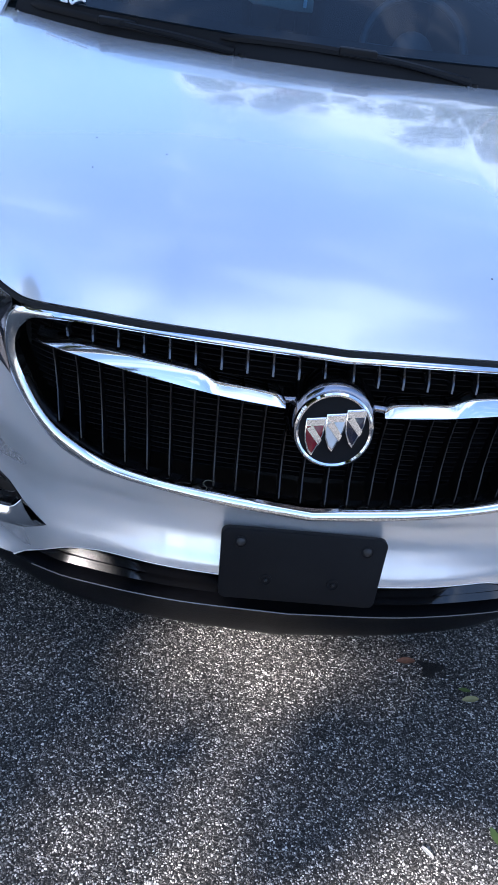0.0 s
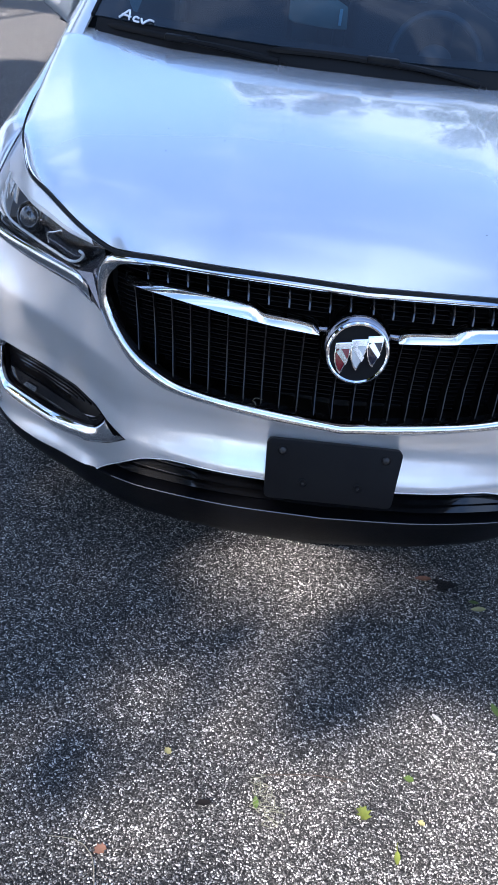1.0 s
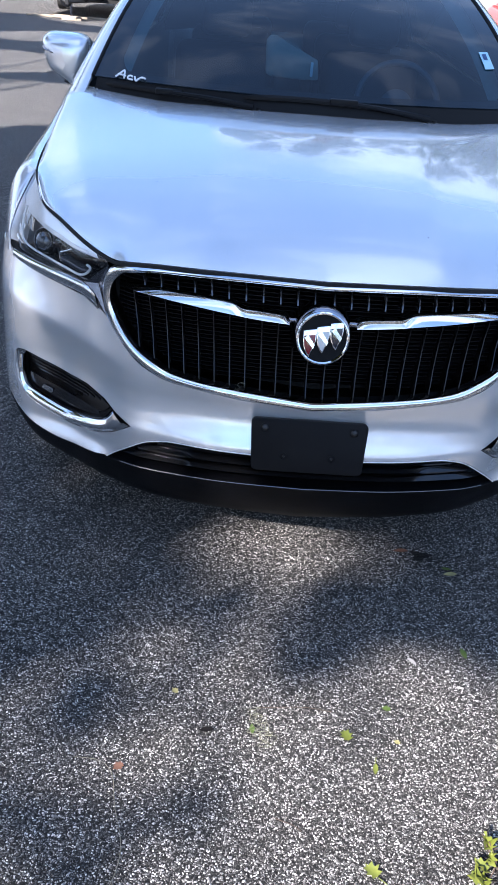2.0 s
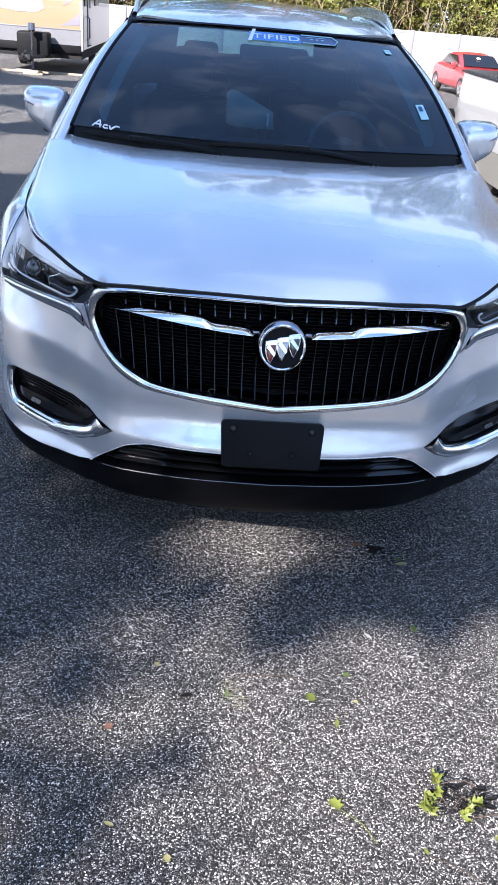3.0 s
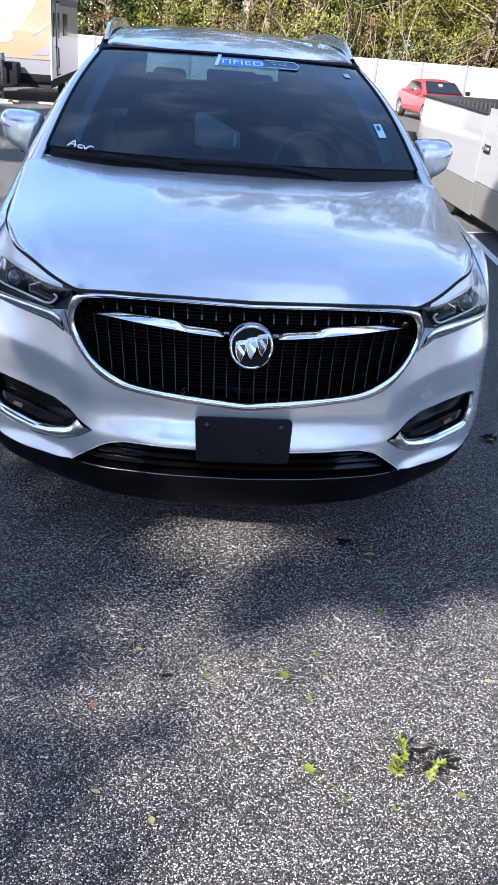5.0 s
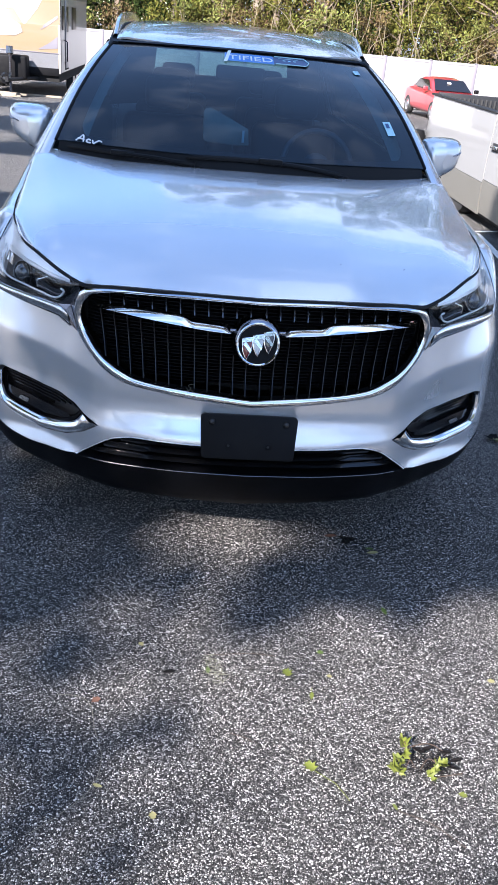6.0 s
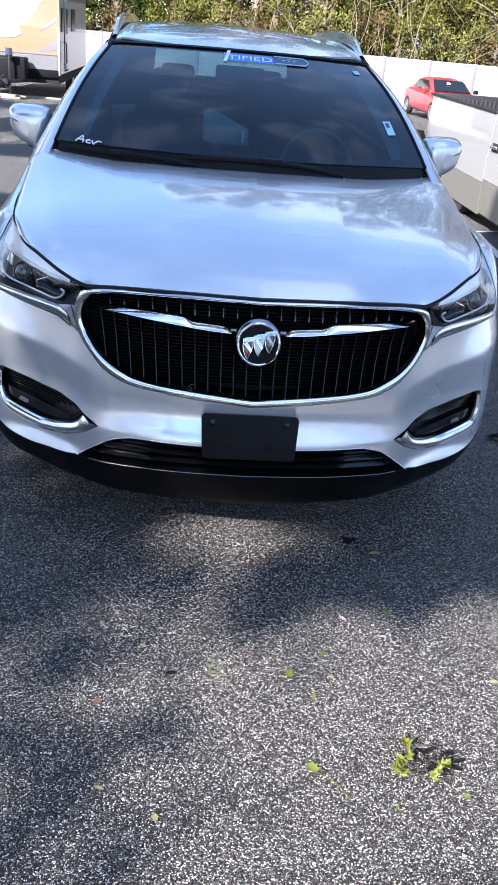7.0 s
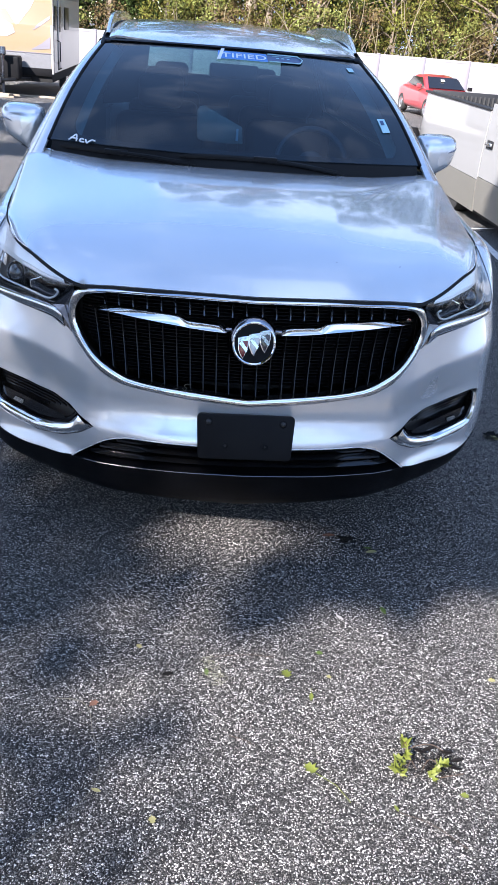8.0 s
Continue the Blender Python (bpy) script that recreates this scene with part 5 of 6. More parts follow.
# woods
def leaves(centres, spread, count, size, rng, flat=(1, 1, 1)):
    """Small bent leaf blades round clump centres, as arrays of corners and faces."""
    c = centres[rng.integers(0, len(centres), count)] + rng.normal(0, 1, (count, 3)) * spread * flat
    a = rng.normal(0, 1, (count, 3))
    a /= np.linalg.norm(a, axis=1)[:, None]
    b = np.cross(a, rng.normal(0, 1, (count, 3)))
    b /= np.linalg.norm(b, axis=1)[:, None]
    s = size * rng.uniform(0.6, 1.4, (count, 1))
    n = np.cross(a, b)
    v = np.stack([c - a * s, c + b * s * 0.45 + n * s * 0.15, c + a * s, c - b * s * 0.45 + n * s * 0.15], 1).reshape(-1, 3)
    return v, np.arange(count * 4).reshape(-1, 4)


def crown_part(name, centres, spread, count, size, material, parent, rng, label="", flat=(1, 1, 1)):
    v, f = leaves(np.array(centres), spread, count, size, rng, flat)
    me = bpy.data.meshes.new(name)
    me.from_pydata(v.tolist(), [], f.tolist())
    me.materials.append(material)
    ob = new(name, me)
    ob.parent = parent
    ob.matrix_parent_inverse = parent.matrix_basis.inverted()
    return tagged(ob, label=label) if label else ob


def tree(x, y, h, wide, seed, material, count, low=0.0, size=0.09, label="", group="trees behind the fence", clumps=46):
    rng = np.random.default_rng(seed)
    g = float(ground_z(y))
    t = thing("tree", (x, y, g), label, "tree", group)
    top = Vector((x + rng.uniform(-0.6, 0.6), y + rng.uniform(-0.5, 0.5), g + h * 0.85))
    pts, rad = [], []
    for k in range(9):
        f = k / 8
        p = Vector((x, y, g - 0.05)).lerp(top, f) + Vector((0.12 * math.sin(f * 5 + seed), 0.12 * math.cos(f * 4 + seed), 0))
        pts.append(p)
        rad.append(0.03 + (0.018 * h) * (1 - f) ** 1.2)
    trunk = part("trunk", tube(pts, rad, 9), M_BARK, t, smooth=70)
    centres = []
    for k in range(clumps):
        f = rng.uniform(low, 1.0)
        a = rng.uniform(0, math.tau)
        r = wide * math.sqrt(rng.uniform(0.02, 1)) * (0.5 + 0.9 * math.sin(math.pi * min(1, 0.12 + f * 0.83)))
        base = pts[min(8, int(f * 8))]
        tip = Vector((x + r * math.cos(a), y + r * math.sin(a) * 0.8, g + 0.25 + h * f * rng.uniform(0.85, 1.05)))
        centres.append(tuple(tip))
        if k % 3 == 0:
            mid = base.lerp(tip, 0.5) + Vector((0, 0, rng.uniform(-0.1, 0.4)))
            part("limb", tube([base, mid, tip], [0.05, 0.03, 0.01], 5), M_BARK, trunk, smooth=70)
    crown_part("crown", centres, 0.26 + 0.04 * wide, count, size, material, t, rng)
    return t


LEAFY = ((M_LEAF_A, "olive-green tree tangled behind the white fence"), (M_LEAF_B, "dark evergreen tree behind the white fence"), (M_LEAF_C, "half-bare brown tree behind the white fence"))
rng = np.random.default_rng(5)
spots = [(-12.5, 38.5, 9, 1), (-9.0, 37.5, 10, 1), (-6.2, 38.2, 8, 1), (-3.4, 37.4, 9.5, 1), (-1.0, 38.4, 9, 1), (1.2, 37.5, 7, 0), (3.4, 38.3, 10, 2), (5.4, 37.3, 6.5, 0), (7.2, 38.2, 9, 1), (9.0, 37.2, 6, 0), (10.8, 38.4, 9.5, 2), (12.8, 37.3, 7, 0), (15, 38.3, 9, 2), (17.5, 37.6, 10, 0), (21, 38.4, 9, 1), (25, 38, 10, 0),
         (-15, 43, 12, 1), (-9, 44, 12.5, 1), (-3, 43, 16, 1), (3, 44.5, 21, 2), (9, 43, 18, 1), (15, 44, 20, 1), (22, 43, 17, 1), (-20, 41, 16, 1), (30, 41, 16, 1)]
for k, (x, y, h, kind) in enumerate(spots):
    mt, lb = LEAFY[kind]
    kept = tree(x, y, h, 1.9 if y < 41 else 3.2, 20 + k, mt, 7800 if y < 41 else 12000, 0.02, 0.07 if y < 41 else 0.14, lb)
    if k == 3:
        model = kept
    if k == 21:
        tall = kept
    if k == 19:
        bare = kept
for k in range(24):
    x, y = -32 + k * 3.3, 49 + 4.5 * (k % 2)
    far = copy_thing(tall, Matrix.Translation((x, y, float(ground_z(y)))) @ Matrix.Rotation(k * 2.1, 4, "Z") @ Matrix.Scale(1.12 + 0.16 * (k % 3) if x > -4 else 0.68 + 0.08 * (k % 3), 4))
    tagged(far, "tall dark evergreen tree deep in the woods", group="trees deep in the woods")
for k in range(14):
    x, y = -24 + k * 4.2, 46 + 1.5 * (k % 2)
    far = copy_thing(model, Matrix.Translation((x, y, float(ground_z(y)))) @ Matrix.Rotation(k * 1.7, 4, "Z"))
    tagged(far, "dark evergreen tree deep in the woods", group="trees deep in the woods")
# trees added out of view round the lot, for what the paint mirrors
for k in range(22):
    a = radians(168 + k * 9.2)
    x, y = 26 * math.cos(a), -4 + 26 * math.sin(a)
    far = copy_thing(model, Matrix.Translation((x, y, float(ground_z(y)))) @ Matrix.Rotation(k * 1.3, 4, "Z") @ Matrix.Scale(1.0, 4))
    tagged(far, "dark evergreen tree added out of view round the lot", group="trees round the lot")
for k in range(8):
    x, y = 14.5 + 2.5 * (k % 2), 8.0 + k * 3.3
    far = copy_thing(bare, Matrix.Translation((x, y, float(ground_z(y)))) @ Matrix.Rotation(k * 2.4, 4, "Z") @ Matrix.Scale((0.55, 0.7, 0.75, 0.9)[k % 4], 4))
    tagged(far, "tall half-bare brown tree at the edge of the lot", group="trees round the lot")
for k in range(16):
    r2 = np.random.default_rng(300 + k)
    x = -10.5 + k * 1.75 + r2.uniform(-0.4, 0.4)
    y = 35.3 + r2.uniform(-0.2, 0.5)
    g = float(ground_z(y))
    sh = thing("shrub", (x, y, g), ("yellow-green leafy shrub showing over the fence", "brown dry shrub tangled with vines over the fence", "dark green shrub showing over the fence")[k % 3], "shrub", "shrubs behind the fence")
    cs = [(x + r2.normal(0, 0.75), y + r2.normal(0, 0.3), g + 0.3 + 3.2 * r2.uniform(0, 1) ** 0.8) for _ in range(34)]
    for c in cs[::3]:
        part("stem", tube([(x + r2.normal(0, 0.15), y, g), ((x + c[0]) / 2 + r2.normal(0, 0.2), (y + c[1]) / 2, (g + c[2]) / 2 + 0.3), c], [0.025, 0.016, 0.006], 5), M_BARK, sh, smooth=70)
    crown_part("foliage", cs, 0.17, 2000, 0.07, (M_LEAF_D, M_LEAF_C, M_LEAF_A)[k % 3], sh, r2)
for k in range(26):
    r2 = np.random.default_rng(700 + k)
    x = r2.uniform(1.0, 15.5)
    y = 34.6 + r2.uniform(0, 0.7)
    g = float(ground_z(y))
    x1, z1 = x + r2.normal(0, 0.9), g + r2.uniform(2.5, 4.6)
    pts = smooth_line([(x, y, g), (x + r2.normal(0, 0.25), y, g + 1.4), ((x + x1) / 2 + r2.normal(0, 0.3), y - 0.1, (g + 1 + z1) / 2 + 0.4), (x1, y, z1), (x1 + r2.normal(0, 0.8), y, z1 - r2.uniform(-0.5, 0.9))], 18)
    v = part("vine", tube(pts, [0.008 + 0.012 * (1 - i / 17) for i in range(18)], 5), M_VINE, None, smooth=70)
    tagged(v, "pale bare vine arching above the white fence", "vine", "vines")


# pickup truck
def pickup():
    TX, G = 3.25, -0.125
    t = thing("pickup_truck", (4.25, 7.5, G), "white pickup truck with tan lower panels parked beside the car", "truck")
    def skin(y0, y1, lo, hi, name, material, parent, label="", bulge=0.03, n=24):
        def fn(u, v):
            y, z = y0 + u * (y1 - y0), lo + v * (hi - lo)
            x = TX + 0.03 - bulge * math.sin(math.pi * min(1, max(0, (z + 0.15) / 1.35))) + (0.04 * max(0, (y - 10.0) / 0.4) ** 2)
            return (x, y, z)
        return part(name, thick(sheet(fn, n, 12), 0.01), material, parent, label, 40)
    bed = skin(7.46, 10.40, 0.40, 1.16, "bed_side", M_WHITE_PAINT, t, "white bed side")
    skin(7.46, 10.40, 0.03, 0.396, "bed_cladding", M_TAN, bed, "tan lower bed panel", 0.035, 60)
    part("bed_rail", box(TX + 0.0, TX + 0.09, 7.46, 10.36, 1.155, 1.185, 0.012), M_BLACK, bed, "black bed rail cap")
    far = part("bed_liner", box(TX + 1.84, TX + 1.9, 7.46, 10.36, 0.5, 1.22, 0.01), M_BLACK, t, "black ribbed bed liner")
    rib = part("liner_rib", box(-0.012, 0.0, -0.02, 0.02, 0.0, 0.62, 0.004), M_MATTE, far)
    for k in range(24):
        m = Matrix.Translation((TX + 1.84, 7.6 + k * 0.115, 0.55))
        if k == 0:
            rib.matrix_basis = m
        else:
            share("liner_rib", rib, far, m)
    part("liner_cap", box(TX + 1.82, TX + 1.96, 7.46, 10.36, 1.22, 1.25, 0.01), M_BLACK, far)
    part("bed_floor", box(TX + 0.06, TX + 1.9, 7.46, 10.34, 0.45, 0.52), M_BLACK, t)
    part("far_side", box(TX + 1.92, TX + 1.98, 5.0, 10.38, 0.1, 1.16, 0.02), M_WHITE_PAINT, t)
    gate = part("tailgate", box(TX + 0.06, TX + 1.92, 10.36, 10.44, 0.45, 1.15, 0.02), M_WHITE_PAINT, t, "white tailgate")
    part("gate_liner", box(TX + 0.1, TX + 1.88, 10.30, 10.35, 0.5, 1.2, 0.01), M_BLACK, gate, "black ribbed tailgate liner")
    gr = part("gate_rib", box(-0.014, 0.014, -0.02, 0.0, 0.0, 0.55, 0.004), M_RUBBER, gate)
    for k in range(26):
        gm = Matrix.Translation((TX + 0.16 + k * 0.065, 10.30, 0.6))
        if k == 0:
            gr.matrix_basis = gm
        else:
            share("gate_rib", gr, gate, gm)
    part("rear_bumper", box(TX + 0.05, TX + 1.93, 10.42, 10.58, 0.25, 0.45, 0.03), M_CHROME_DARK, t)
    part("bumper_end", lathe([(0.0, 0.2), (0.1, 0.19), (0.15, 0.1), (0.15, -0.12), (0.1, -0.2), (0.0, -0.2)], 20, Matrix.Translation((TX - 0.09, 10.47, 0.42)) @ Matrix.Diagonal((1.0, 0.9, 1.25, 1))), M_MATTE, t, "black rounded end of the rear bumper")
    part("cab_end", box(TX + 0.05, TX + 1.92, 7.36, 7.44, 0.2, 1.2, 0.02), M_WHITE_PAINT, t)
    cabin = part("cab", box(TX + 0.18, TX + 1.8, 5.3, 7.36, 1.2, 1.82, 0.12, seg=4), M_WHITE_PAINT, t, "white cab")
    part("cab_window", box(TX + 0.15, TX + 0.2, 5.6, 7.0, 1.26, 1.66, 0.02), M_GLOSS, cabin, "dark cab glass")
    part("rear_glass", box(TX + 0.3, TX + 1.66, 7.34, 7.38, 1.26, 1.66, 0.02), M_GLOSS, cabin, "dark rear glass")
    for y0, y1 in ((6.32, 7.44), (5.1, 6.3)):
        d = skin(y0, y1 - 0.012, 0.44, 1.24, "door", M_WHITE_PAINT, t, "white cab door")
        skin(y0, y1 - 0.012, 0.06, 0.436, "door_cladding", M_TAN, d, "tan lower door panel", 0.04)
        h = part("door_handle", box(TX - 0.045, TX - 0.015, y1 - 0.3, y1 - 0.12, 0.80, 0.835, 0.008), M_CHROME, d, "chrome handle")
        part("handle_cup", box(TX - 0.014, TX - 0.006, y1 - 0.31, y1 - 0.11, 0.77, 0.86, 0.004), M_BLACK, h)
    part("sill_step", box(TX + 0.06, TX + 0.2, 5.1, 7.6, 0.0, 0.05, 0.012), M_MATTE, t, "black side step")
    part("front_clip", box(TX + 0.03, TX + 1.92, 3.9, 5.08, 0.15, 1.12, 0.12, seg=4), M_WHITE_PAINT, t, "white engine bay")
    part("chassis", box(TX + 0.3, TX + 1.6, 4.2, 10.3, 0.08, 0.3, 0.02), M_DARK, t)
    for x in (TX + 0.14, TX + 1.8):
        for y in (4.75, 8.42):
            m = Matrix.Translation((x, y, G - 0.02 * 0 + 0.38 + (float(ground_z(y)) - G))) @ Matrix.Rotation(radians(90 if x > 4 else -90), 4, "Y")
            w = part("wheel", lathe([(0.22, -0.11), (0.33, -0.12), (0.37, -0.1), (0.38, -0.07), (0.38, 0.07), (0.37, 0.1), (0.33, 0.12), (0.22, 0.11)], 40, m), M_RUBBER, t, "black tyre")
            part("rim", lathe([(0.0, 0.06), (0.08, 0.08), (0.16, 0.05), (0.22, 0.1), (0.23, 0.09)], 30, m), M_RIM, w)


pickup()


# red sedan
def sedan():
    G = float(ground_z(29.4))
    m = Matrix.Translation((8.9, 29.4, G)) @ Matrix.Rotation(radians(4), 4, "Z")
    t = new("sedan")
    t.matrix_basis = m
    t.empty_display_size = 0.2
    tagged(t, "red sedan parked by the white fence", "car")
    def loft(stations, n, name, material, label=""):
        def fn(u, v):
            k = u * (len(stations) - 1)
            i = min(int(k), len(stations) - 2)
            f = k - i
            a, b = stations[i], stations[i + 1]
            y, w, z0, z1, r = [p + (q - p) * f for p, q in zip(a, b)]
            ang = v * math.tau
            cx, sz = math.cos(ang), math.sin(ang)
            px = math.copysign(abs(cx) ** r, cx) * w
            pz = (z0 + z1) / 2 + math.copysign(abs(sz) ** r, sz) * (z1 - z0) / 2
            return m @ Vector((px, y, pz))
        b = sheet(fn, n, 32)
        for ring in (0, n):
            b.verts.ensure_lookup_table()
            b.faces.new([b.verts[ring * 33 + k] for k in range(32)])
        bmesh.ops.remove_doubles(b, verts=b.verts, dist=0.001)
        return part(name, b, material, t, label, 50)
    loft([(-2.25, 0.6, 0.3, 0.62, 0.5), (-2.1, 0.82, 0.22, 0.74, 0.42), (-1.5, 0.89, 0.18, 0.86, 0.36), (-0.8, 0.9, 0.18, 0.93, 0.36), (0.8, 0.9, 0.18, 0.96, 0.36), (1.7, 0.88, 0.2, 0.98, 0.38), (2.15, 0.8, 0.26, 0.94, 0.42), (2.3, 0.62, 0.36, 0.85, 0.5)], 40, "body", M_REDCAR, "glossy red body")
    roof = loft([(-0.75, 0.74, 0.8, 0.95, 0.5), (-0.1, 0.66, 0.8, 1.3, 0.45), (0.4, 0.62, 0.8, 1.36, 0.45), (1.0, 0.62, 0.8, 1.33, 0.45), (1.75, 0.68, 0.8, 1.0, 0.5)], 24, "cabin", M_REDCAR, "red roof")
    w = bmesh.new()
    q = [(-0.66, -0.80, 0.97), (0.66, -0.80, 0.97), (0.54, -0.16, 1.30), (-0.54, -0.16, 1.30)]
    w.faces.new([w.verts.new(m @ Vector(p)) for p in q])
    scr = part("windscreen", thick(w, 0.01), M_GLOSS, roof, "dark windscreen", 0)
    part("sticker", moved(box(-0.06, 0.06, -0.01, 0.01, -0.05, 0.05), m @ Matrix.Translation((-0.05, -0.42, 1.2)) @ Matrix.Rotation(radians(-62), 4, "X")), M_WHITE, scr)
    for s in (-1, 1):
        b = bmesh.new()
        b.faces.new([b.verts.new(m @ Vector((s * x, y, z))) for x, y, z in ((0.735, -0.5, 0.97), (0.735, 1.3, 0.98), (0.66, 0.95, 1.25), (0.655, -0.02, 1.25))])
        part("side_window", thick(b, 0.008), M_GLOSS, roof, "dark side glass", 0)
        part("door_mirror", moved(box(s * 0.94 - 0.08, s * 0.94 + 0.08, -0.62, -0.5, 0.93, 1.06, 0.03, seg=3), m), M_REDCAR if s < 0 else M_GLOSS, t)
        part("headlamp", moved(box(s * 0.66 - 0.16, s * 0.66 + 0.16, -2.16, -1.95, 0.6, 0.72, 0.04), m), M_CLEAR, t)
        for y in (-1.38, 1.38):
            wm = m @ Matrix.Translation((s * 0.8, y, 0.32)) @ Matrix.Rotation(radians(90 * s), 4, "Y")
            wh = part("wheel", lathe([(0.2, -0.09), (0.3, -0.1), (0.32, -0.07), (0.32, 0.07), (0.3, 0.1), (0.2, 0.1)], 32, wm), M_RUBBER, t, "black tyre")
            part("rim", lathe([(0.0, 0.09), (0.06, 0.11), (0.12, 0.07), (0.2, 0.105), (0.21, 0.09)], 24, wm), M_RIM, wh)


sedan()


# travel trailer
def trailer():
    FYR, X1 = 23.2, -3.82
    G = float(ground_z(23.5))
    W = 2.44
    X0 = X1 - W
    t = thing("travel_trailer", (X1 - W / 2, 26, G), "cream and white travel trailer parked on its jack", "travel trailer")
    prof = [(0.0, 0.20), (0.0, 0.70), (0.03, 0.95), (0.1, 1.4), (0.28, 1.95), (0.55, 2.4), (0.95, 2.62), (6.6, 2.62), (6.7, 2.5), (6.7, 0.2)]
    outl = [(FYR + y, z) for y, z in prof]
    b = bmesh.new()
    left = [b.verts.new((X0, y, z)) for y, z in outl]
    right = [b.verts.new((X1, y, z)) for y, z in outl]
    for i in range(len(outl)):
        j = (i + 1) % len(outl)
        b.faces.new((left[i], left[j], right[j], right[i]))
    b.faces.new(left)
    b.faces.new(right)
    bmesh.ops.bevel(b, geom=list(b.edges), offset=0.02, segments=2, affect="EDGES", profile=0.5)
    part("shell", b, M_RV, t, "cream fibreglass shell", 25)
    side = part("side_wall", box(X1 + 0.002, X1 + 0.012, FYR + 0.12, FYR + 6.6, 0.22, 2.55), M_RV_WHITE, t, "white side wall")
    part("corner_trim", box(X1 - 0.03, X1 + 0.03, FYR - 0.012, FYR + 0.11, 0.2, 1.42, 0.01), M_RV_WHITE, t)
    def on_face(x, z, out=0.006):
        zs, ys = [p[1] for p in prof[:7]], [p[0] for p in prof[:7]]
        return (x, FYR + float(np.interp(z, zs, ys)) - out, z)
    tread = part("tread_plate", sheet(lambda u, v: (X0 + 0.02 + u * (W - 0.06), FYR - 0.008, 0.33 + 0.37 * v), 12, 3), M_TREAD, t, "bright diamond tread plate")
    part("tread_trim", box(X0, X1, FYR - 0.02, FYR - 0.004, 0.70, 0.725, 0.004), M_RV_GREY, t)
    part("front_valance", box(X0 + 0.02, X1 - 0.02, FYR - 0.03, FYR - 0.01, 0.14, 0.335, 0.004), M_MATTE, t, "black front valance")
    part("under_skirt", box(X0 + 0.05, X1 - 0.02, FYR + 0.05, FYR + 6.5, -0.02, 0.22), M_DARK, t, "black underside")
    win = [(X1 - 1.0, 1.18), (X1 - 1.06, 1.36), (X1 - 1.3, 1.48), (X1 - 1.75, 1.54), (X1 - 2.2, 1.48), (X1 - 2.3, 1.3), (X1 - 2.2, 1.12), (X1 - 1.7, 1.06), (X1 - 1.2, 1.08)]
    part("front_window", patch(win, [], 0.06, lambda x, z: on_face(x, z, 0.012)), M_RV_MOTTLE, t, "glossy front window with mirrored trees painted as mottling", 0)
    swoops = (("white_swoop", [(X1 - 1.25, 1.75), (X1 - 0.95, 1.35), (X1 - 0.6, 1.8), (X1 - 0.35, 2.3), (X1 - 1.0, 2.3), (X1 - 2.3, 2.1), (X1 - 2.3, 1.62), (X1 - 1.8, 1.66)], M_RV_WHITE),
              ("grey_swoop", [(X1 - 0.66, 1.18), (X1 - 0.4, 1.42), (X1 - 0.06, 1.66), (X1 - 0.06, 1.58), (X1 - 0.36, 1.36)], M_RV_GREY),
              ("grey_fin", [(X1 - 0.6, 0.78), (X1 - 0.3, 0.95), (X1 - 0.05, 1.14), (X1 - 0.05, 0.84)], M_RV_GREY))
    for n, o, mt in swoops:
        part(n, patch(o, [], 0.05, lambda x, z: on_face(x, z, 0.009)), mt, t, smooth=0)
    d = part("entry_door", box(X1 + 0.012, X1 + 0.035, FYR + 1.1, FYR + 1.8, 0.3, 2.15, 0.01), M_RV_WHITE, t, "white entry door")
    part("door_window", box(X1 + 0.035, X1 + 0.042, FYR + 1.25, FYR + 1.65, 1.25, 1.9, 0.004), M_RV_GLASS, d, "dark door window")
    part("side_window", box(X1 + 0.012, X1 + 0.03, FYR + 0.45, FYR + 0.85, 1.3, 1.9, 0.01), M_RV_GLASS, t, "dark side window")
    part("side_window", box(X1 + 0.012, X1 + 0.03, FYR + 2.6, FYR + 3.6, 1.3, 1.9, 0.01), M_RV_GLASS, t, "dark side window")
    part("door_frame", box(X1 + 0.011, X1 + 0.02, FYR + 1.05, FYR + 1.85, 0.26, 2.2, 0.003), M_DARK, t, "dark seal round the door")
    part("corner_seal", box(X1 + 0.012, X1 + 0.03, FYR + 0.112, FYR + 0.15, 0.2, 2.3, 0.004), M_DARK, t, "dark seal along the front corner")
    part("side_stripe", box(X1 + 0.012, X1 + 0.018, FYR + 0.12, FYR + 6.6, 2.1, 2.3), M_RV_GREY, t)
    part("grab_handle", tube([(X1 + 0.02, FYR + 0.9, 0.45), (X1 + 0.1, FYR + 0.9, 0.5), (X1 + 0.1, FYR + 0.9, 1.0), (X1 + 0.02, FYR + 0.9, 1.05)], 0.018, 8), M_BLACK, t, "black grab handle")
    for y in (FYR + 3.5, FYR + 4.3):
        for x in (X1 - 0.14, X0 + 0.14):
            s = 1 if x > X1 - 1 else -1
            m = Matrix.Translation((x, y, float(ground_z(y)) + 0.34)) @ Matrix.Rotation(radians(90 * s), 4, "Y")
            w = part("wheel", lathe([(0.2, -0.1), (0.3, -0.11), (0.34, -0.08), (0.34, 0.08), (0.3, 0.11), (0.2, 0.1)], 32, m), M_RUBBER, t, "black tyre")
            part("rim", lathe([(0.0, 0.08), (0.1, 0.1), (0.2, 0.1)], 20, m), M_RIM, w)
    b = box(X1 - W / 2 - 0.04, X1 - W / 2 + 0.04, FYR - 1.25, FYR - 1.1, -0.02, 0.1)
    for s in (-1, 1):
        tube([(X1 - W / 2 + s * 0.62, FYR + 0.1, 0.04), (X1 - W / 2, FYR - 1.2, 0.04)], 0.05, 6, b)
    part("tow_frame", b, M_BLACK, t, "black tow frame")
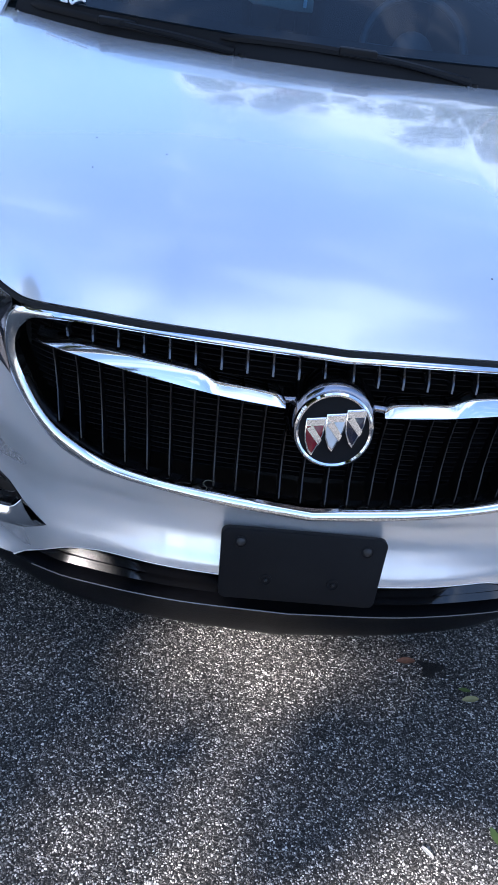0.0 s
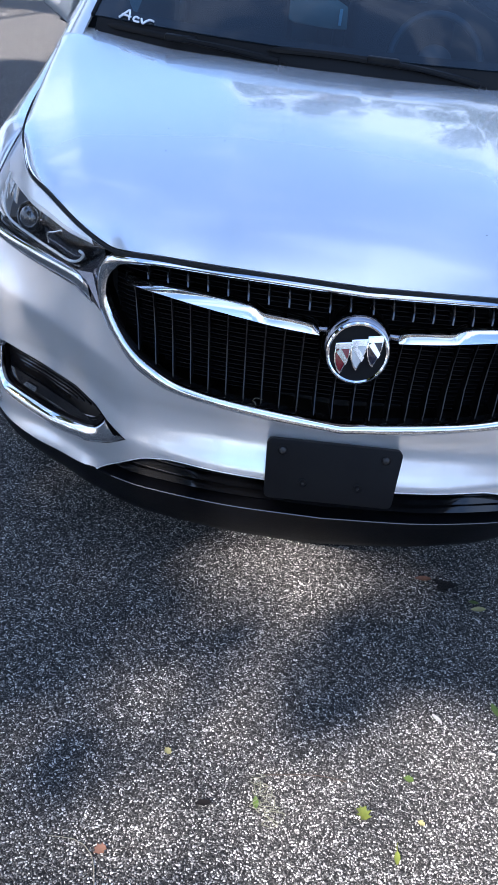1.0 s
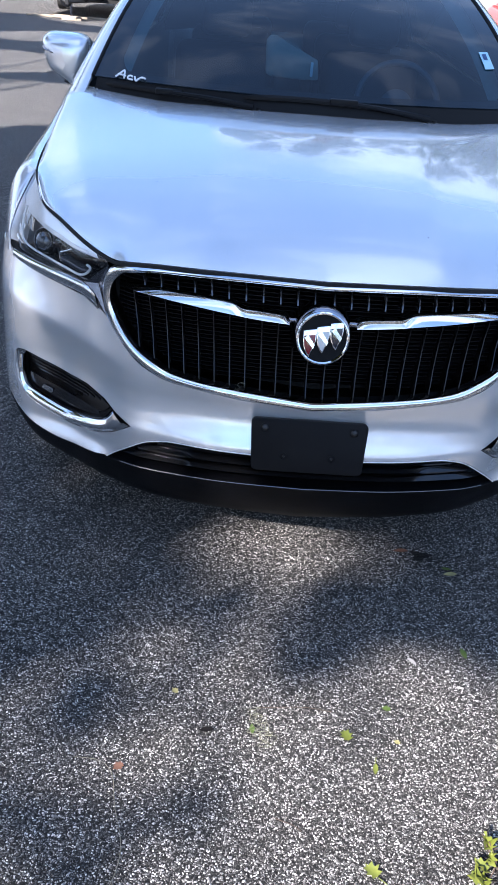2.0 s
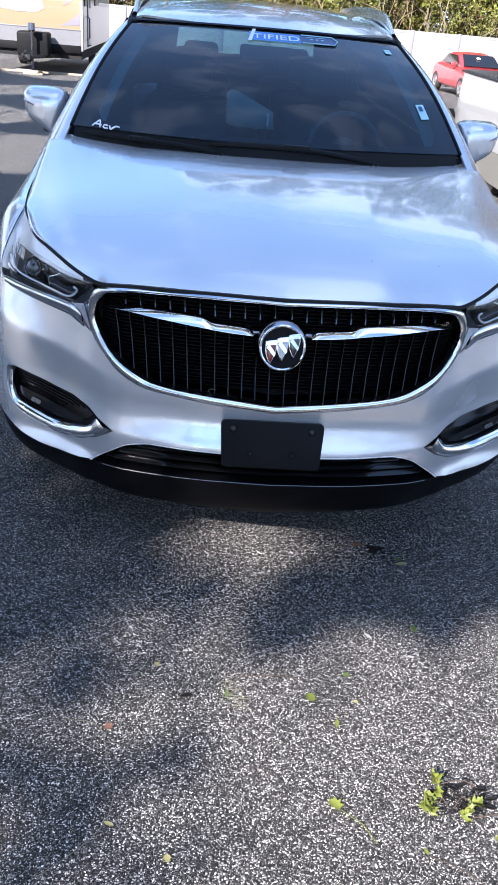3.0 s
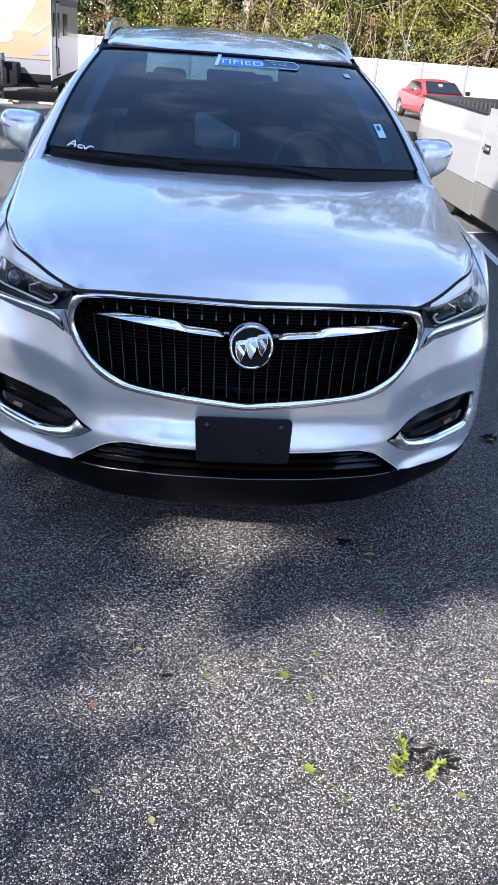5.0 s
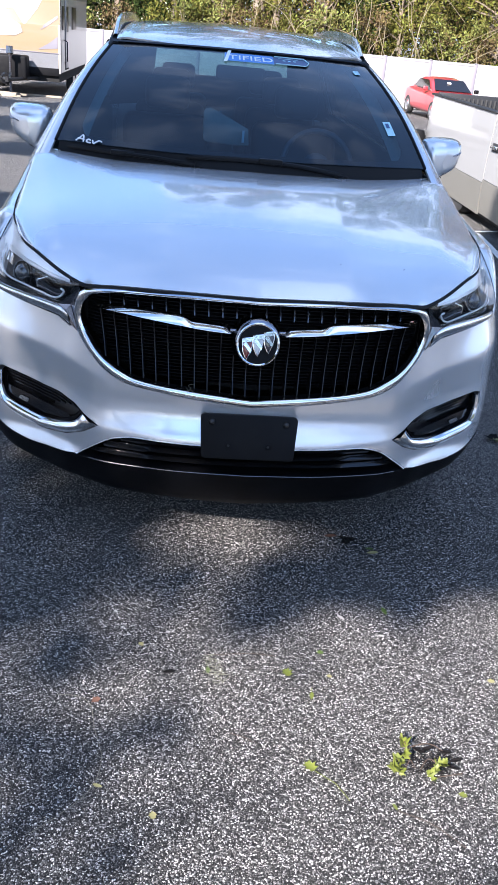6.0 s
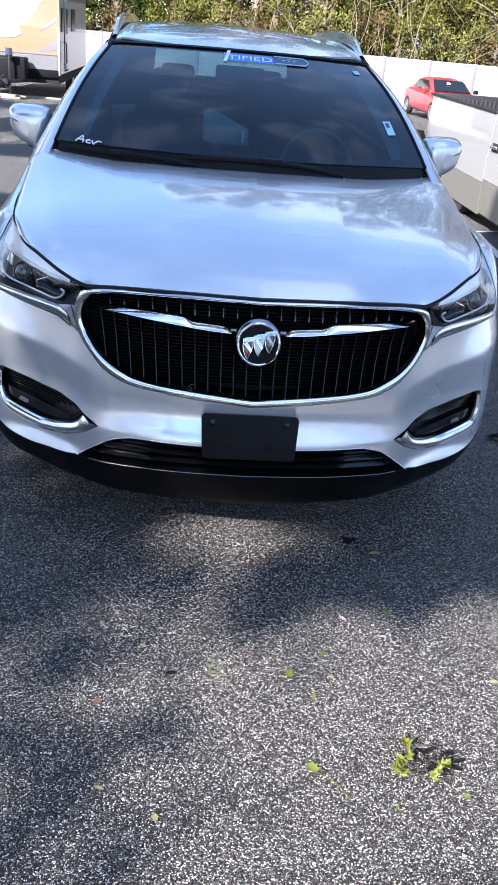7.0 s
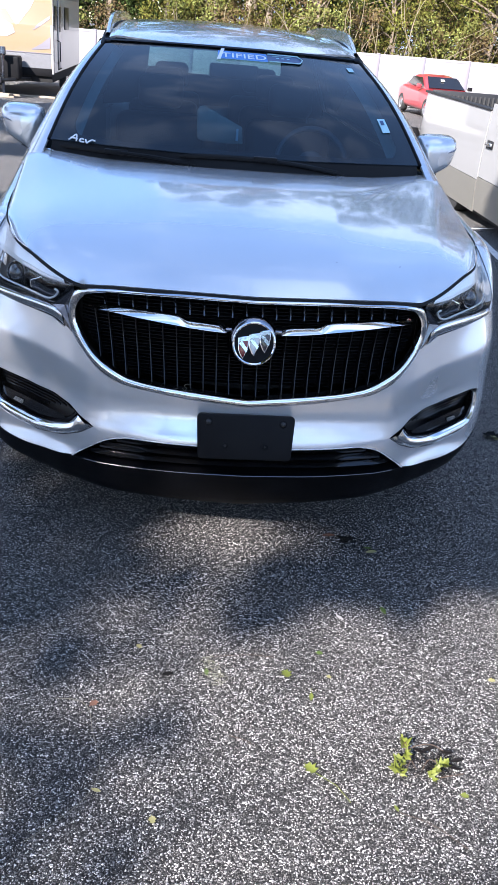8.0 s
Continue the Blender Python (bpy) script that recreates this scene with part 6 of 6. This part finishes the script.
    cov = part("gas_cover", box(X1 - W / 2 - 0.42, X1 - W / 2 + 0.42, FYR - 0.62, FYR - 0.12, 0.02, 0.62, 0.06, seg=3), M_MATTE, t, "black gas bottle cover")
    jx = X1 - W / 2 + 0.02
    b = tube([(jx, FYR - 0.8, 0.75), (jx, FYR - 0.8, G + 0.1)], 0.035, 10)
    lathe([(0.0, 0.1), (0.09, 0.09), (0.1, -0.08), (0.06, -0.12)], 16, Matrix.Translation((jx, FYR - 0.8, 0.75)), b)
    lathe([(0.09, 0.0), (0.09, 0.03), (0.0, 0.04)], 16, Matrix.Translation((jx, FYR - 0.8, G + 0.08)), b)
    part("jack", b, M_CHROME_DARK, t, "grey tongue jack")
    b = lathe([(0.1, -0.04), (0.15, -0.03), (0.15, 0.03), (0.1, 0.04)], 20, Matrix.Translation((jx - 0.1, FYR - 0.9, 0.05)) @ Matrix.Rotation(radians(90), 4, "X"))
    part("jack_wheel", b, M_GLOSS, t)
    return jx, FYR - 0.8


jx, jy = trailer()
for k, (dx, dy, dz, w, l, r) in enumerate(((0, 0, 0.0, 0.5, 0.3, 10), (0.02, 0.02, 0.05, 0.34, 0.26, -15), (-0.5, 0.6, 0.0, 1.6, 0.12, 6), (0.3, 0.9, 0.0, 1.9, 0.14, -4))):
    z = float(ground_z(jy + dy))
    p = part("timber_block", moved(box(-w / 2, w / 2, -l / 2, l / 2, 0.0, 0.05, 0.006), Matrix.Translation((jx + dx, jy + dy, z + dz - 0.002)) @ Matrix.Rotation(radians(r), 4, "Z")), M_WOOD, None, smooth=30)
    tagged(p, "weathered timber board lying under the trailer jack", "timber", "timber under the trailer")

# painted stripes
def stripe(x0, y0, x1, y1, w):
    a, b = Vector((x0, y0)), Vector((x1, y1))
    s = Vector((-(b - a).y, (b - a).x)).normalized() * w / 2
    bmx = bmesh.new()
    n = 24
    rr = random.Random(int(100 * x0) + 7)
    vs = []
    for i in range(n + 1):
        p = a.lerp(b, i / n)
        j = 1 + rr.uniform(-0.08, 0.08)
        vs.append([bmx.verts.new((q.x, q.y, float(ground_z(q.y)) + 0.004)) for q in (p - s * j, p + s * j)])
    for p, q in zip(vs, vs[1:]):
        bmx.faces.new((p[0], p[1], q[1], q[0]))
    o = part("parking_stripe", bmx, M_STRIPE, None, smooth=0)
    tagged(o, "worn white painted parking stripe on asphalt", "road marking", "parking stripes", "structure")


stripe(2.72, 3.5, 3.12, 6.95, 0.08)
stripe(2.7, 6.94, 3.45, 7.17, 0.05)

# unseen trees behind the camera, whose leaves are laid out to shade the lot
SHADE_AT = ((-7.0, -11.0), (-10.5, -7.5), (-4.0, -14.0))
CLEAR = np.array([(1.4, 0.05), (0.95, -0.06), (0.64, -0.25), (0.37, -0.4), (0.12, -0.41), (-0.1, -0.44), (-0.3, -0.62), (-0.33, -0.9), (-0.3, -1.3), (-0.3, -2.2), (0.36, -2.2), (0.5, -1.46), (0.68, -1.26), (1.0, -1.14), (1.5, -1.0)])
CLEAR_B = np.array([(0.0 + 0.43 * math.cos(a) - 0.04 * math.sin(a), 0.22 + 0.25 * math.sin(a) - 0.06 * math.cos(a)) for a in np.linspace(0, math.tau, 20, endpoint=False)])
rng = np.random.default_rng(11)


def open_sky(x, y):
    return inside(CLEAR, x, y) | inside(CLEAR_B, x, y)


n = 120000
g = np.stack([rng.uniform(-6.5, 5.0, n), rng.uniform(-6.5, 11.0, n)], 1)
wob = g + rng.normal(0, 0.085, (n, 2))
ragged = 0.6 * np.sin(g[:, 0] * 2.1) + 0.5 * np.sin(g[:, 1] * 2.7 + 1.0)
thin_out = np.where(g[:, 0] < -0.25, np.interp(g[:, 1], [-1.0, -0.5, -0.1, 1.0], [0.3, 0.36, 0.82, 1.0]), np.interp(g[:, 1], [-1.2, -0.5, -0.1], [0.2, 0.28, 1.0]))
SPARSE = np.array([(0.1, 0.12), (-0.15, 0.2), (-0.35, 0.27), (-0.65, 0.28), (-0.8, 0.1), (-0.75, -0.15), (-0.62, -0.36), (-0.4, -0.46), (-0.15, -0.44), (0.0, -0.33)])
thin_out = np.where(inside(SPARSE, wob[:, 0], wob[:, 1]), thin_out * 0.32, thin_out)
thin_out = np.where((wob[:, 0] > 0.05) & (wob[:, 0] < 0.7) & (wob[:, 1] > -0.4) & (wob[:, 1] < 0.0), thin_out * 0.32, thin_out)
thin_out = np.where((wob[:, 0] > -0.5) & (wob[:, 0] <= 0.05) & (wob[:, 1] > -0.45) & (wob[:, 1] < 0.0), thin_out * 0.6, thin_out)
thin_out = np.where((wob[:, 0] > 0.6 + 0.22 * np.sin(g[:, 1] * 2.3)) & (wob[:, 1] < -1.3 + 0.14 * np.sin(g[:, 0] * 2.9)), 0.9, thin_out)
# leaves thinned so that sun reaches the bumper's left side
thin_out = np.where((wob[:, 0] > -1.1) & (wob[:, 0] < 0.15) & (wob[:, 1] > 0.62) & (wob[:, 1] < 1.8), 0.33, thin_out)
keep = (~open_sky(wob[:, 0], wob[:, 1]) & (rng.uniform(0, 1, n) < thin_out)) | (rng.uniform(0, 1, n) < np.where(inside(CLEAR_B, g[:, 0], g[:, 1]), 0.05, 0.015))
keep &= (g[:, 0] > -5.8 + 0.5 * ragged) & (g[:, 0] < 4.2 + 0.5 * ragged) & (g[:, 1] > -5.6 + 0.6 * ragged) & (g[:, 1] < 6.6 + 0.6 * ragged)
g = g[keep]
# loose leaves added out of view to dapple the ground by the trailer
lot = np.stack([rng.uniform(-9.5, -1.2, 40000), rng.uniform(10.5, 22.6, 40000)], 1)
lot = lot[np.sin(lot[:, 0] * 1.7 + 0.8 * np.sin(lot[:, 1] * 0.9)) + np.sin(lot[:, 1] * 1.3 + 1.0) > -0.5]
g = np.r_[g, lot]
high = rng.uniform(13.6, 16.0, len(g))
spot = np.c_[g, np.zeros(len(g))] + np.array(SUN_TO)[None] * high[:, None]
near = np.argmin([((spot[:, :2] - np.array(s)) ** 2).sum(1) for s in SHADE_AT], axis=0)
for k, (x, y) in enumerate(SHADE_AT):
    r2 = np.random.default_rng(60 + k)
    mine = spot[near == k]
    t = thing("tree", (x, y, 0), "tall leafy tree standing behind the camera's place", "tree", "shade trees")
    mean = Vector(mine.mean(0).tolist())
    fork = Vector((x * 0.7 + mean.x * 0.3, y * 0.7 + mean.y * 0.3, 4.6))
    trunk = part("trunk", tube([(x, y, -0.05), (x + 0.1, y + 0.05, 2.2), tuple(fork)], [0.26, 0.2, 0.15], 12), M_BARK, t, smooth=70)
    made = 0
    for c in mine[r2.permutation(len(mine))[:160]]:
        line = smooth_line([tuple(fork), tuple(fork.lerp(Vector(c), 0.55) + Vector((0, 0, 0.3))), tuple(c)], 12)
        fine = smooth_line(line, 80)
        fine = np.r_[fine, fine + (0.12, 0, 0), fine - (0.12, 0, 0)]
        shade = fine - np.array(SUN_TO)[None] * (fine[:, 2:3] / SUN_TO.z)
        if (open_sky(shade[:, 0], shade[:, 1]) | ((np.abs(shade[:, 0] - 0.1) < 1.5) & (np.abs(shade[:, 1] + 0.1) < 1.8))).any() or made > 24:
            continue
        made += 1
        part("limb", tube(line, [0.07 - 0.005 * i for i in range(12)], 5), M_BARK, trunk, smooth=70)
    v, f = leaves(mine, 0.0, len(mine), 0.1, r2)
    v = v.reshape(-1, 4, 3)
    foot = mine - np.array(SUN_TO)[None] * (mine[:, 2:] / SUN_TO.z)
    grow = np.where(foot[:, 1] > -0.35, 1.3, 1.0)[:, None, None]
    v = ((v - v.mean(1, keepdims=True)) * grow + mine[:, None]).reshape(-1, 3)
    me = bpy.data.meshes.new("crown")
    me.from_pydata(v.tolist(), [], f.tolist())
    me.materials.append(M_CANOPY)
    ob = new("crown", me)
    ob.parent = t
    ob.matrix_parent_inverse = t.matrix_basis.inverted()

# ---------------------------------------------------------------- litter on the asphalt
M_LIME = shader("lime_leaf", (0.1, 0.12, 0.016), 0.6, grain=0.2, grain_scale=120, blot=0.4, blot_scale=60, tint=(0.2, 0.19, 0.022))
M_GREEN = shader("green_leaf", (0.06, 0.1, 0.016), 0.5, grain=0.2, grain_scale=120, blot=0.4, blot_scale=60, tint=(0.1, 0.13, 0.025))
M_STRAW = shader("pale_yellow_leaf", (0.26, 0.24, 0.1), 0.6, grain=0.2, grain_scale=120, blot=0.4, blot_scale=60, tint=(0.4, 0.34, 0.14))
M_RUST = shader("rust_leaf", (0.12, 0.055, 0.035), 0.7, grain=0.25, grain_scale=120, blot=0.4, blot_scale=60, tint=(0.2, 0.1, 0.05))
M_DUN = shader("dark_dead_leaf", (0.009, 0.008, 0.008), 0.9, grain=0.25, grain_scale=120, spec=0.1)
M_RUNNER = shader("dull_dry_runner", (0.16, 0.15, 0.12), 0.9, grain=0.2, grain_scale=80)
M_STEM = shader("brown_stem", (0.055, 0.036, 0.024), 0.7, grain=0.25, grain_scale=120)
M_CHIP = shader("pale_chip", (0.36, 0.35, 0.33), 0.7, grain=0.1, grain_scale=100)
M_MOSS = shader("dry_pale_moss", (0.15, 0.15, 0.11), 0.9, grain=0.2, grain_scale=80)
OVAL = [(0.0, -0.5), (0.12, -0.36), (0.2, -0.12), (0.19, 0.12), (0.1, 0.36), (0.0, 0.5)]
LOBED = [(0.0, -0.42), (0.08, -0.34), (0.26, -0.3), (0.2, -0.14), (0.38, -0.02), (0.26, 0.1), (0.24, 0.26), (0.1, 0.28), (0.0, 0.5)]

STAR = [(0.0, -0.42), (0.08, -0.3), (0.34, -0.36), (0.22, -0.15), (0.48, -0.02), (0.23, 0.08), (0.31, 0.33), (0.09, 0.22), (0.0, 0.52)]


def leaf_mesh(outline, size, curl, lift, m, bm=None):
    """One leaf with a folded midrib and a curled rim, laid by m."""
    own = bmesh.new()
    right = [(x, y) for x, y in outline]
    rib = [own.verts.new((0, y * size, lift * 0.3 + curl * size * (y * y))) for _, y in right]
    for s in (-1, 1):
        rim = [own.verts.new((s * x * size, y * size, lift * 0.3 + curl * size * (y * y + 1.6 * abs(x)))) for x, y in right]
        for i in range(len(right) - 1):
            for q in ((rib[i], rim[i], rim[i + 1], rib[i + 1]),):
                try:
                    own.faces.new(q)
                except ValueError:
                    pass
    moved(own, m)
    return join(bm, own)


def leaf(x, y, size, turn, outline, material, label, curl=0.18, stem=0.0):
    m = Matrix.Translation((x, y, float(ground_z(y)) + 0.003)) @ Matrix.Rotation(radians(turn), 4, "Z")
    bm = leaf_mesh(outline, size, curl, 0.004, m)
    if stem:
        bm = tube([m @ Vector((0, -0.45 * size, 0.003)), m @ Vector((0.1 * stem, -0.5 * size - 0.5 * stem, 0.002)), m @ Vector((0, -0.5 * size - stem, 0.001))], 0.0012, 5, bm)
    o = part("leaf", bm, material, None, smooth=60)
    return tagged(o, label, "leaf", "fallen leaves")


LIME, GRN, STRAW = "bright lime-green lobed leaf fallen on asphalt", "small green leaf fallen on asphalt", "small pale yellow leaf fallen on asphalt"
leaf(0.129, -0.579, 0.042, 20, STAR, M_LIME, LIME, 0.25)
leaf(0.195, -0.678, 0.034, 170, OVAL, M_LIME, "narrow lime-green leaf fallen on asphalt", 0.25, 0.02)
leaf(0.248, -0.48, 0.03, 80, LOBED, M_GREEN, GRN)
leaf(0.262, -0.59, 0.022, 60, LOBED, M_STRAW, STRAW)
leaf(0.538, 0.11, 0.05, 100, OVAL, M_STRAW, "pale curled oval leaf fallen on asphalt", 0.3)
leaf(0.53, 0.14, 0.035, 80, OVAL, M_GREEN, GRN)
leaf(0.387, 0.22, 0.055, 95, OVAL, M_RUST, "rust-brown dead leaf fallen on asphalt", 0.3)
leaf(0.507, -0.254, 0.045, 190, OVAL, M_GREEN, GRN, 0.2)
leaf(-0.329, -0.46, 0.027, 40, LOBED, M_STRAW, STRAW)
leaf(-0.266, -1.111, 0.03, 10, LOBED, M_STRAW, STRAW)
leaf(-0.413, -1.02, 0.028, 70, OVAL, M_STRAW, STRAW)
leaf(-0.447, -0.712, 0.036, 130, LOBED, M_RUST, "reddish dead leaf fallen on asphalt")
leaf(-0.236, -0.586, 0.04, 100, OVAL, M_DUN, "dark dead leaf fallen on asphalt", 0.3)
leaf(0.559, -1.04, 0.03, 70, LOBED, M_LIME, LIME)
leaf(0.364, -1.079, 0.024, 20, OVAL, M_LIME, "tiny lime-green leaf fallen on asphalt")
leaf(-0.118, -0.575, 0.034, 0, OVAL, M_GREEN, GRN, 0.25)
leaf(0.783, -0.597, 0.03, 85, LOBED, M_STRAW, STRAW)
leaf(1.391, 1.206, 0.11, 60, LOBED, M_DUN, "large dark dead leaf on shaded asphalt", 0.3)
leaf(1.40, 1.19, 0.07, 10, OVAL, M_STRAW, "dull yellow leaf on shaded asphalt", 0.3)
leaf(0.10, -1.33, 0.05, 30, OVAL, M_RUST, "rust-brown dead leaf fallen on asphalt", 0.3)
leaf(0.155, -0.95, 0.046, 40, STAR, M_LIME, "lime-green leaf with a long stem fallen on asphalt", 0.25, 0.12)
for x, y, s, r in ((0.345, -0.3, 0.032, 40), (0.468, -0.392, 0.02, 80), (0.18, 0.03, 0.016, 10)):
    m = Matrix.Translation((x, y, 0.002)) @ Matrix.Rotation(radians(r), 4, "Z")
    o = part("bark_chip", thick(sheet(lambda u, v: m @ Vector(((v - 0.5) * s * 0.32 * (1 - (2 * u - 1) ** 2 * 0.7), (u - 0.5) * s, 0.003 + 0.006 * (2 * v - 1) ** 2)), 8, 4), 0.0012), M_CHIP, None)
    tagged(o, "pale curled chip lying on asphalt", "chip", "pale chips")

# oil stain
M_OIL = shader("dark_oil", (0.003, 0.003, 0.003), 0.5, grain=0.3, grain_scale=120, bump=0.6, bump_scale=200, spec=0.3)
r2 = np.random.default_rng(9)
rim = [(1 + 0.35 * math.sin(3 * a + 1) + 0.25 * r2.uniform(-1, 1)) for a in np.linspace(0, math.tau, 36, endpoint=False)]
bm = bmesh.new()
mid = bm.verts.new((0.455, 0.205, 0.0045))
edge = [bm.verts.new((0.455 + 0.03 * k * math.cos(i * math.tau / 36), 0.205 + 0.022 * k * math.sin(i * math.tau / 36), 0.0035)) for i, k in enumerate(rim)]
for i in range(36):
    bm.faces.new((mid, edge[i], edge[(i + 1) % 36]))
tagged(part("oil_stain", bm, M_OIL, None), "small black oil stain soaked into asphalt", "stain")

# uprooted weed
weed = thing("weed", (0.47, -0.93, 0), "uprooted weed with lime-green leaves wilting on asphalt", "weed")
r3 = random.Random(4)
for x, y, size, turn, tip, h, curl in ((0.39, -0.94, 0.08, 100, 15, 0.014, 0.35), (0.402, -0.922, 0.066, 60, 40, 0.022, 0.5), (0.408, -0.955, 0.06, 165, -18, 0.01, 0.4), (0.43, -0.862, 0.075, 12, 38, 0.03, 0.9), (0.428, -0.9, 0.056, -25, 45, 0.03, 0.7), (0.488, -0.968, 0.066, 195, -22, 0.012, 0.4), (0.52, -0.938, 0.074, 250, 25, 0.02, 0.4), (0.506, -0.952, 0.055, 300, 38, 0.024, 0.6), (0.534, -0.926, 0.05, -40, 40, 0.022, 0.5)):
    m = Matrix.Translation((x, y - 0.014, h * 0.7)) @ Matrix.Rotation(radians(turn), 4, "Z") @ Matrix.Rotation(radians(tip * 0.7), 4, "X") @ Matrix.Rotation(radians(r3.uniform(-25, 25)), 4, "Y")
    bm = leaf_mesh(STAR, size * 0.56, curl, 0.004, m)
    for v in bm.verts:
        v.co += Vector((r3.uniform(-1, 1), r3.uniform(-1, 1), r3.uniform(-1, 1.4))) * 0.07 * size
    part("weed_leaf", bm, M_LIME, weed, smooth=60)
# dead leaves whose near-black also stands in for the weed's shadow
for x, y, turn in ((0.545, -0.905, 80), (0.568, -0.935, 100), (0.468, -0.9, 60), (0.5, -0.893, 110), (0.55, -0.96, 70)):
    m = Matrix.Translation((x, y, 0.012)) @ Matrix.Rotation(radians(turn), 4, "Z") @ Matrix.Rotation(radians(25), 4, "Y")
    part("dead_leaf", leaf_mesh(OVAL, 0.042, 0.6, 0.004, m), M_DUN, weed, "shrivelled leaf, near black as the weed's shadow", 60)
for a, b, c in (((0.42, -0.86, 0.03), (0.43, -0.9, 0.02), (0.45, -0.95, 0.006)), ((0.44, -0.89, 0.02), (0.5, -0.885, 0.03), (0.55, -0.9, 0.01)), ((0.46, -0.96, 0.004), (0.49, -0.93, 0.02), (0.52, -0.95, 0.012)), ((0.5, -0.98, 0.003), (0.54, -0.975, 0.006), (0.58, -0.965, 0.003)), ((0.41, -0.97, 0.004), (0.44, -0.92, 0.02), (0.43, -0.87, 0.03))):
    part("stem", tube(smooth_line([a, b, c], 10), 0.0016, 6), M_STEM, weed, smooth=70)
bm = bmesh.new()
for k in range(24):
    p = (0.465 + r3.uniform(-0.045, 0.09), -0.935 + r3.uniform(-0.03, 0.03), 0.004)
    tube(smooth_line([p, (p[0] + r3.uniform(-0.03, 0.03), p[1] + r3.uniform(-0.02, 0.02), 0.016), (p[0] + r3.uniform(-0.05, 0.05), p[1] + r3.uniform(-0.03, 0.03), 0.003)], 7), 0.0016, 4, bm)
tagged(part("root_tangle", bm, M_DUN, weed, "dark root tangle", 70), kind="stuff")

# dry moss strands and runners
bm = bmesh.new()
for k in range(16):
    x, y = -0.122 + r3.uniform(-0.012, 0.012) + 0.0025 * k, -0.50 - 0.0065 * k
    tube(smooth_line([(x, y, 0.003), (x + r3.uniform(-0.03, 0.03), y - r3.uniform(0, 0.02), 0.01), (x + r3.uniform(-0.03, 0.03), y - r3.uniform(0.01, 0.04), 0.003), (x + r3.uniform(-0.01, 0.03), y - r3.uniform(0.02, 0.05), 0.004)], 12), 0.0008, 4, bm)
o = part("moss_strand", bm, M_MOSS, None, smooth=70)
tagged(o, "tangled pale dry moss strand lying on asphalt", "moss")
for line in ([(-0.56, -0.69), (-0.5, -0.695), (-0.46, -0.73), (-0.44, -0.82), (-0.41, -0.93), (-0.43, -1.03), (-0.5, -1.11), (-0.57, -1.17)], [(-0.1, -0.5), (0.02, -0.49), (0.1, -0.5)], [(0.37, -1.09), (0.45, -1.13), (0.52, -1.2)], [(-0.06, -0.83), (-0.02, -0.845), (0.0, -0.86)]):
    o = part("twig", tube([(x, y, 0.0025) for x, y in smooth_line(line, 24)], 0.0011, 5), M_RUNNER if len(line) > 3 else M_STEM, None, smooth=70)
    tagged(o, "thin dry runner lying across asphalt", "twig", "dry runners")

# thread caught at the grille, and specks on the hood
o = part("loose_thread", tube([at_nose(-0.222 + 0.7 * x, 0.702 + 0.7 * z, -0.006 + 0.01 * y) for x, z, y in smooth_line([(0, 0, 0), (0.012, -0.006, -1), (0.02, 0.003, 0), (0.008, 0.01, 0), (0.018, 0.016, 1), (0.04, 0.018, 0.5)], 24)], 0.0006, 5), M_MOSS, None, smooth=70)
tagged(o, "pale thread caught on the chrome grille edge", "thread")
bm = bmesh.new()
for k in range(15):
    u, v = r3.uniform(-0.75, 0.75), r3.uniform(0.25, 0.9)
    p = Vector(hood_at(u, v))
    lathe([(0.0, 0.0012), (0.0018 * r3.uniform(0.5, 1.2), 0.0002)], 6, Matrix.Translation(p) @ Matrix.Rotation(0.2, 4, "X") @ Matrix.Diagonal((1.0, r3.uniform(1, 2.2), 1, 1)), bm)
o = part("dirt_specks", bm, M_DUN, None)
tagged(o, "dark dirt specks on the silver hood", "dirt", kind="stuff")
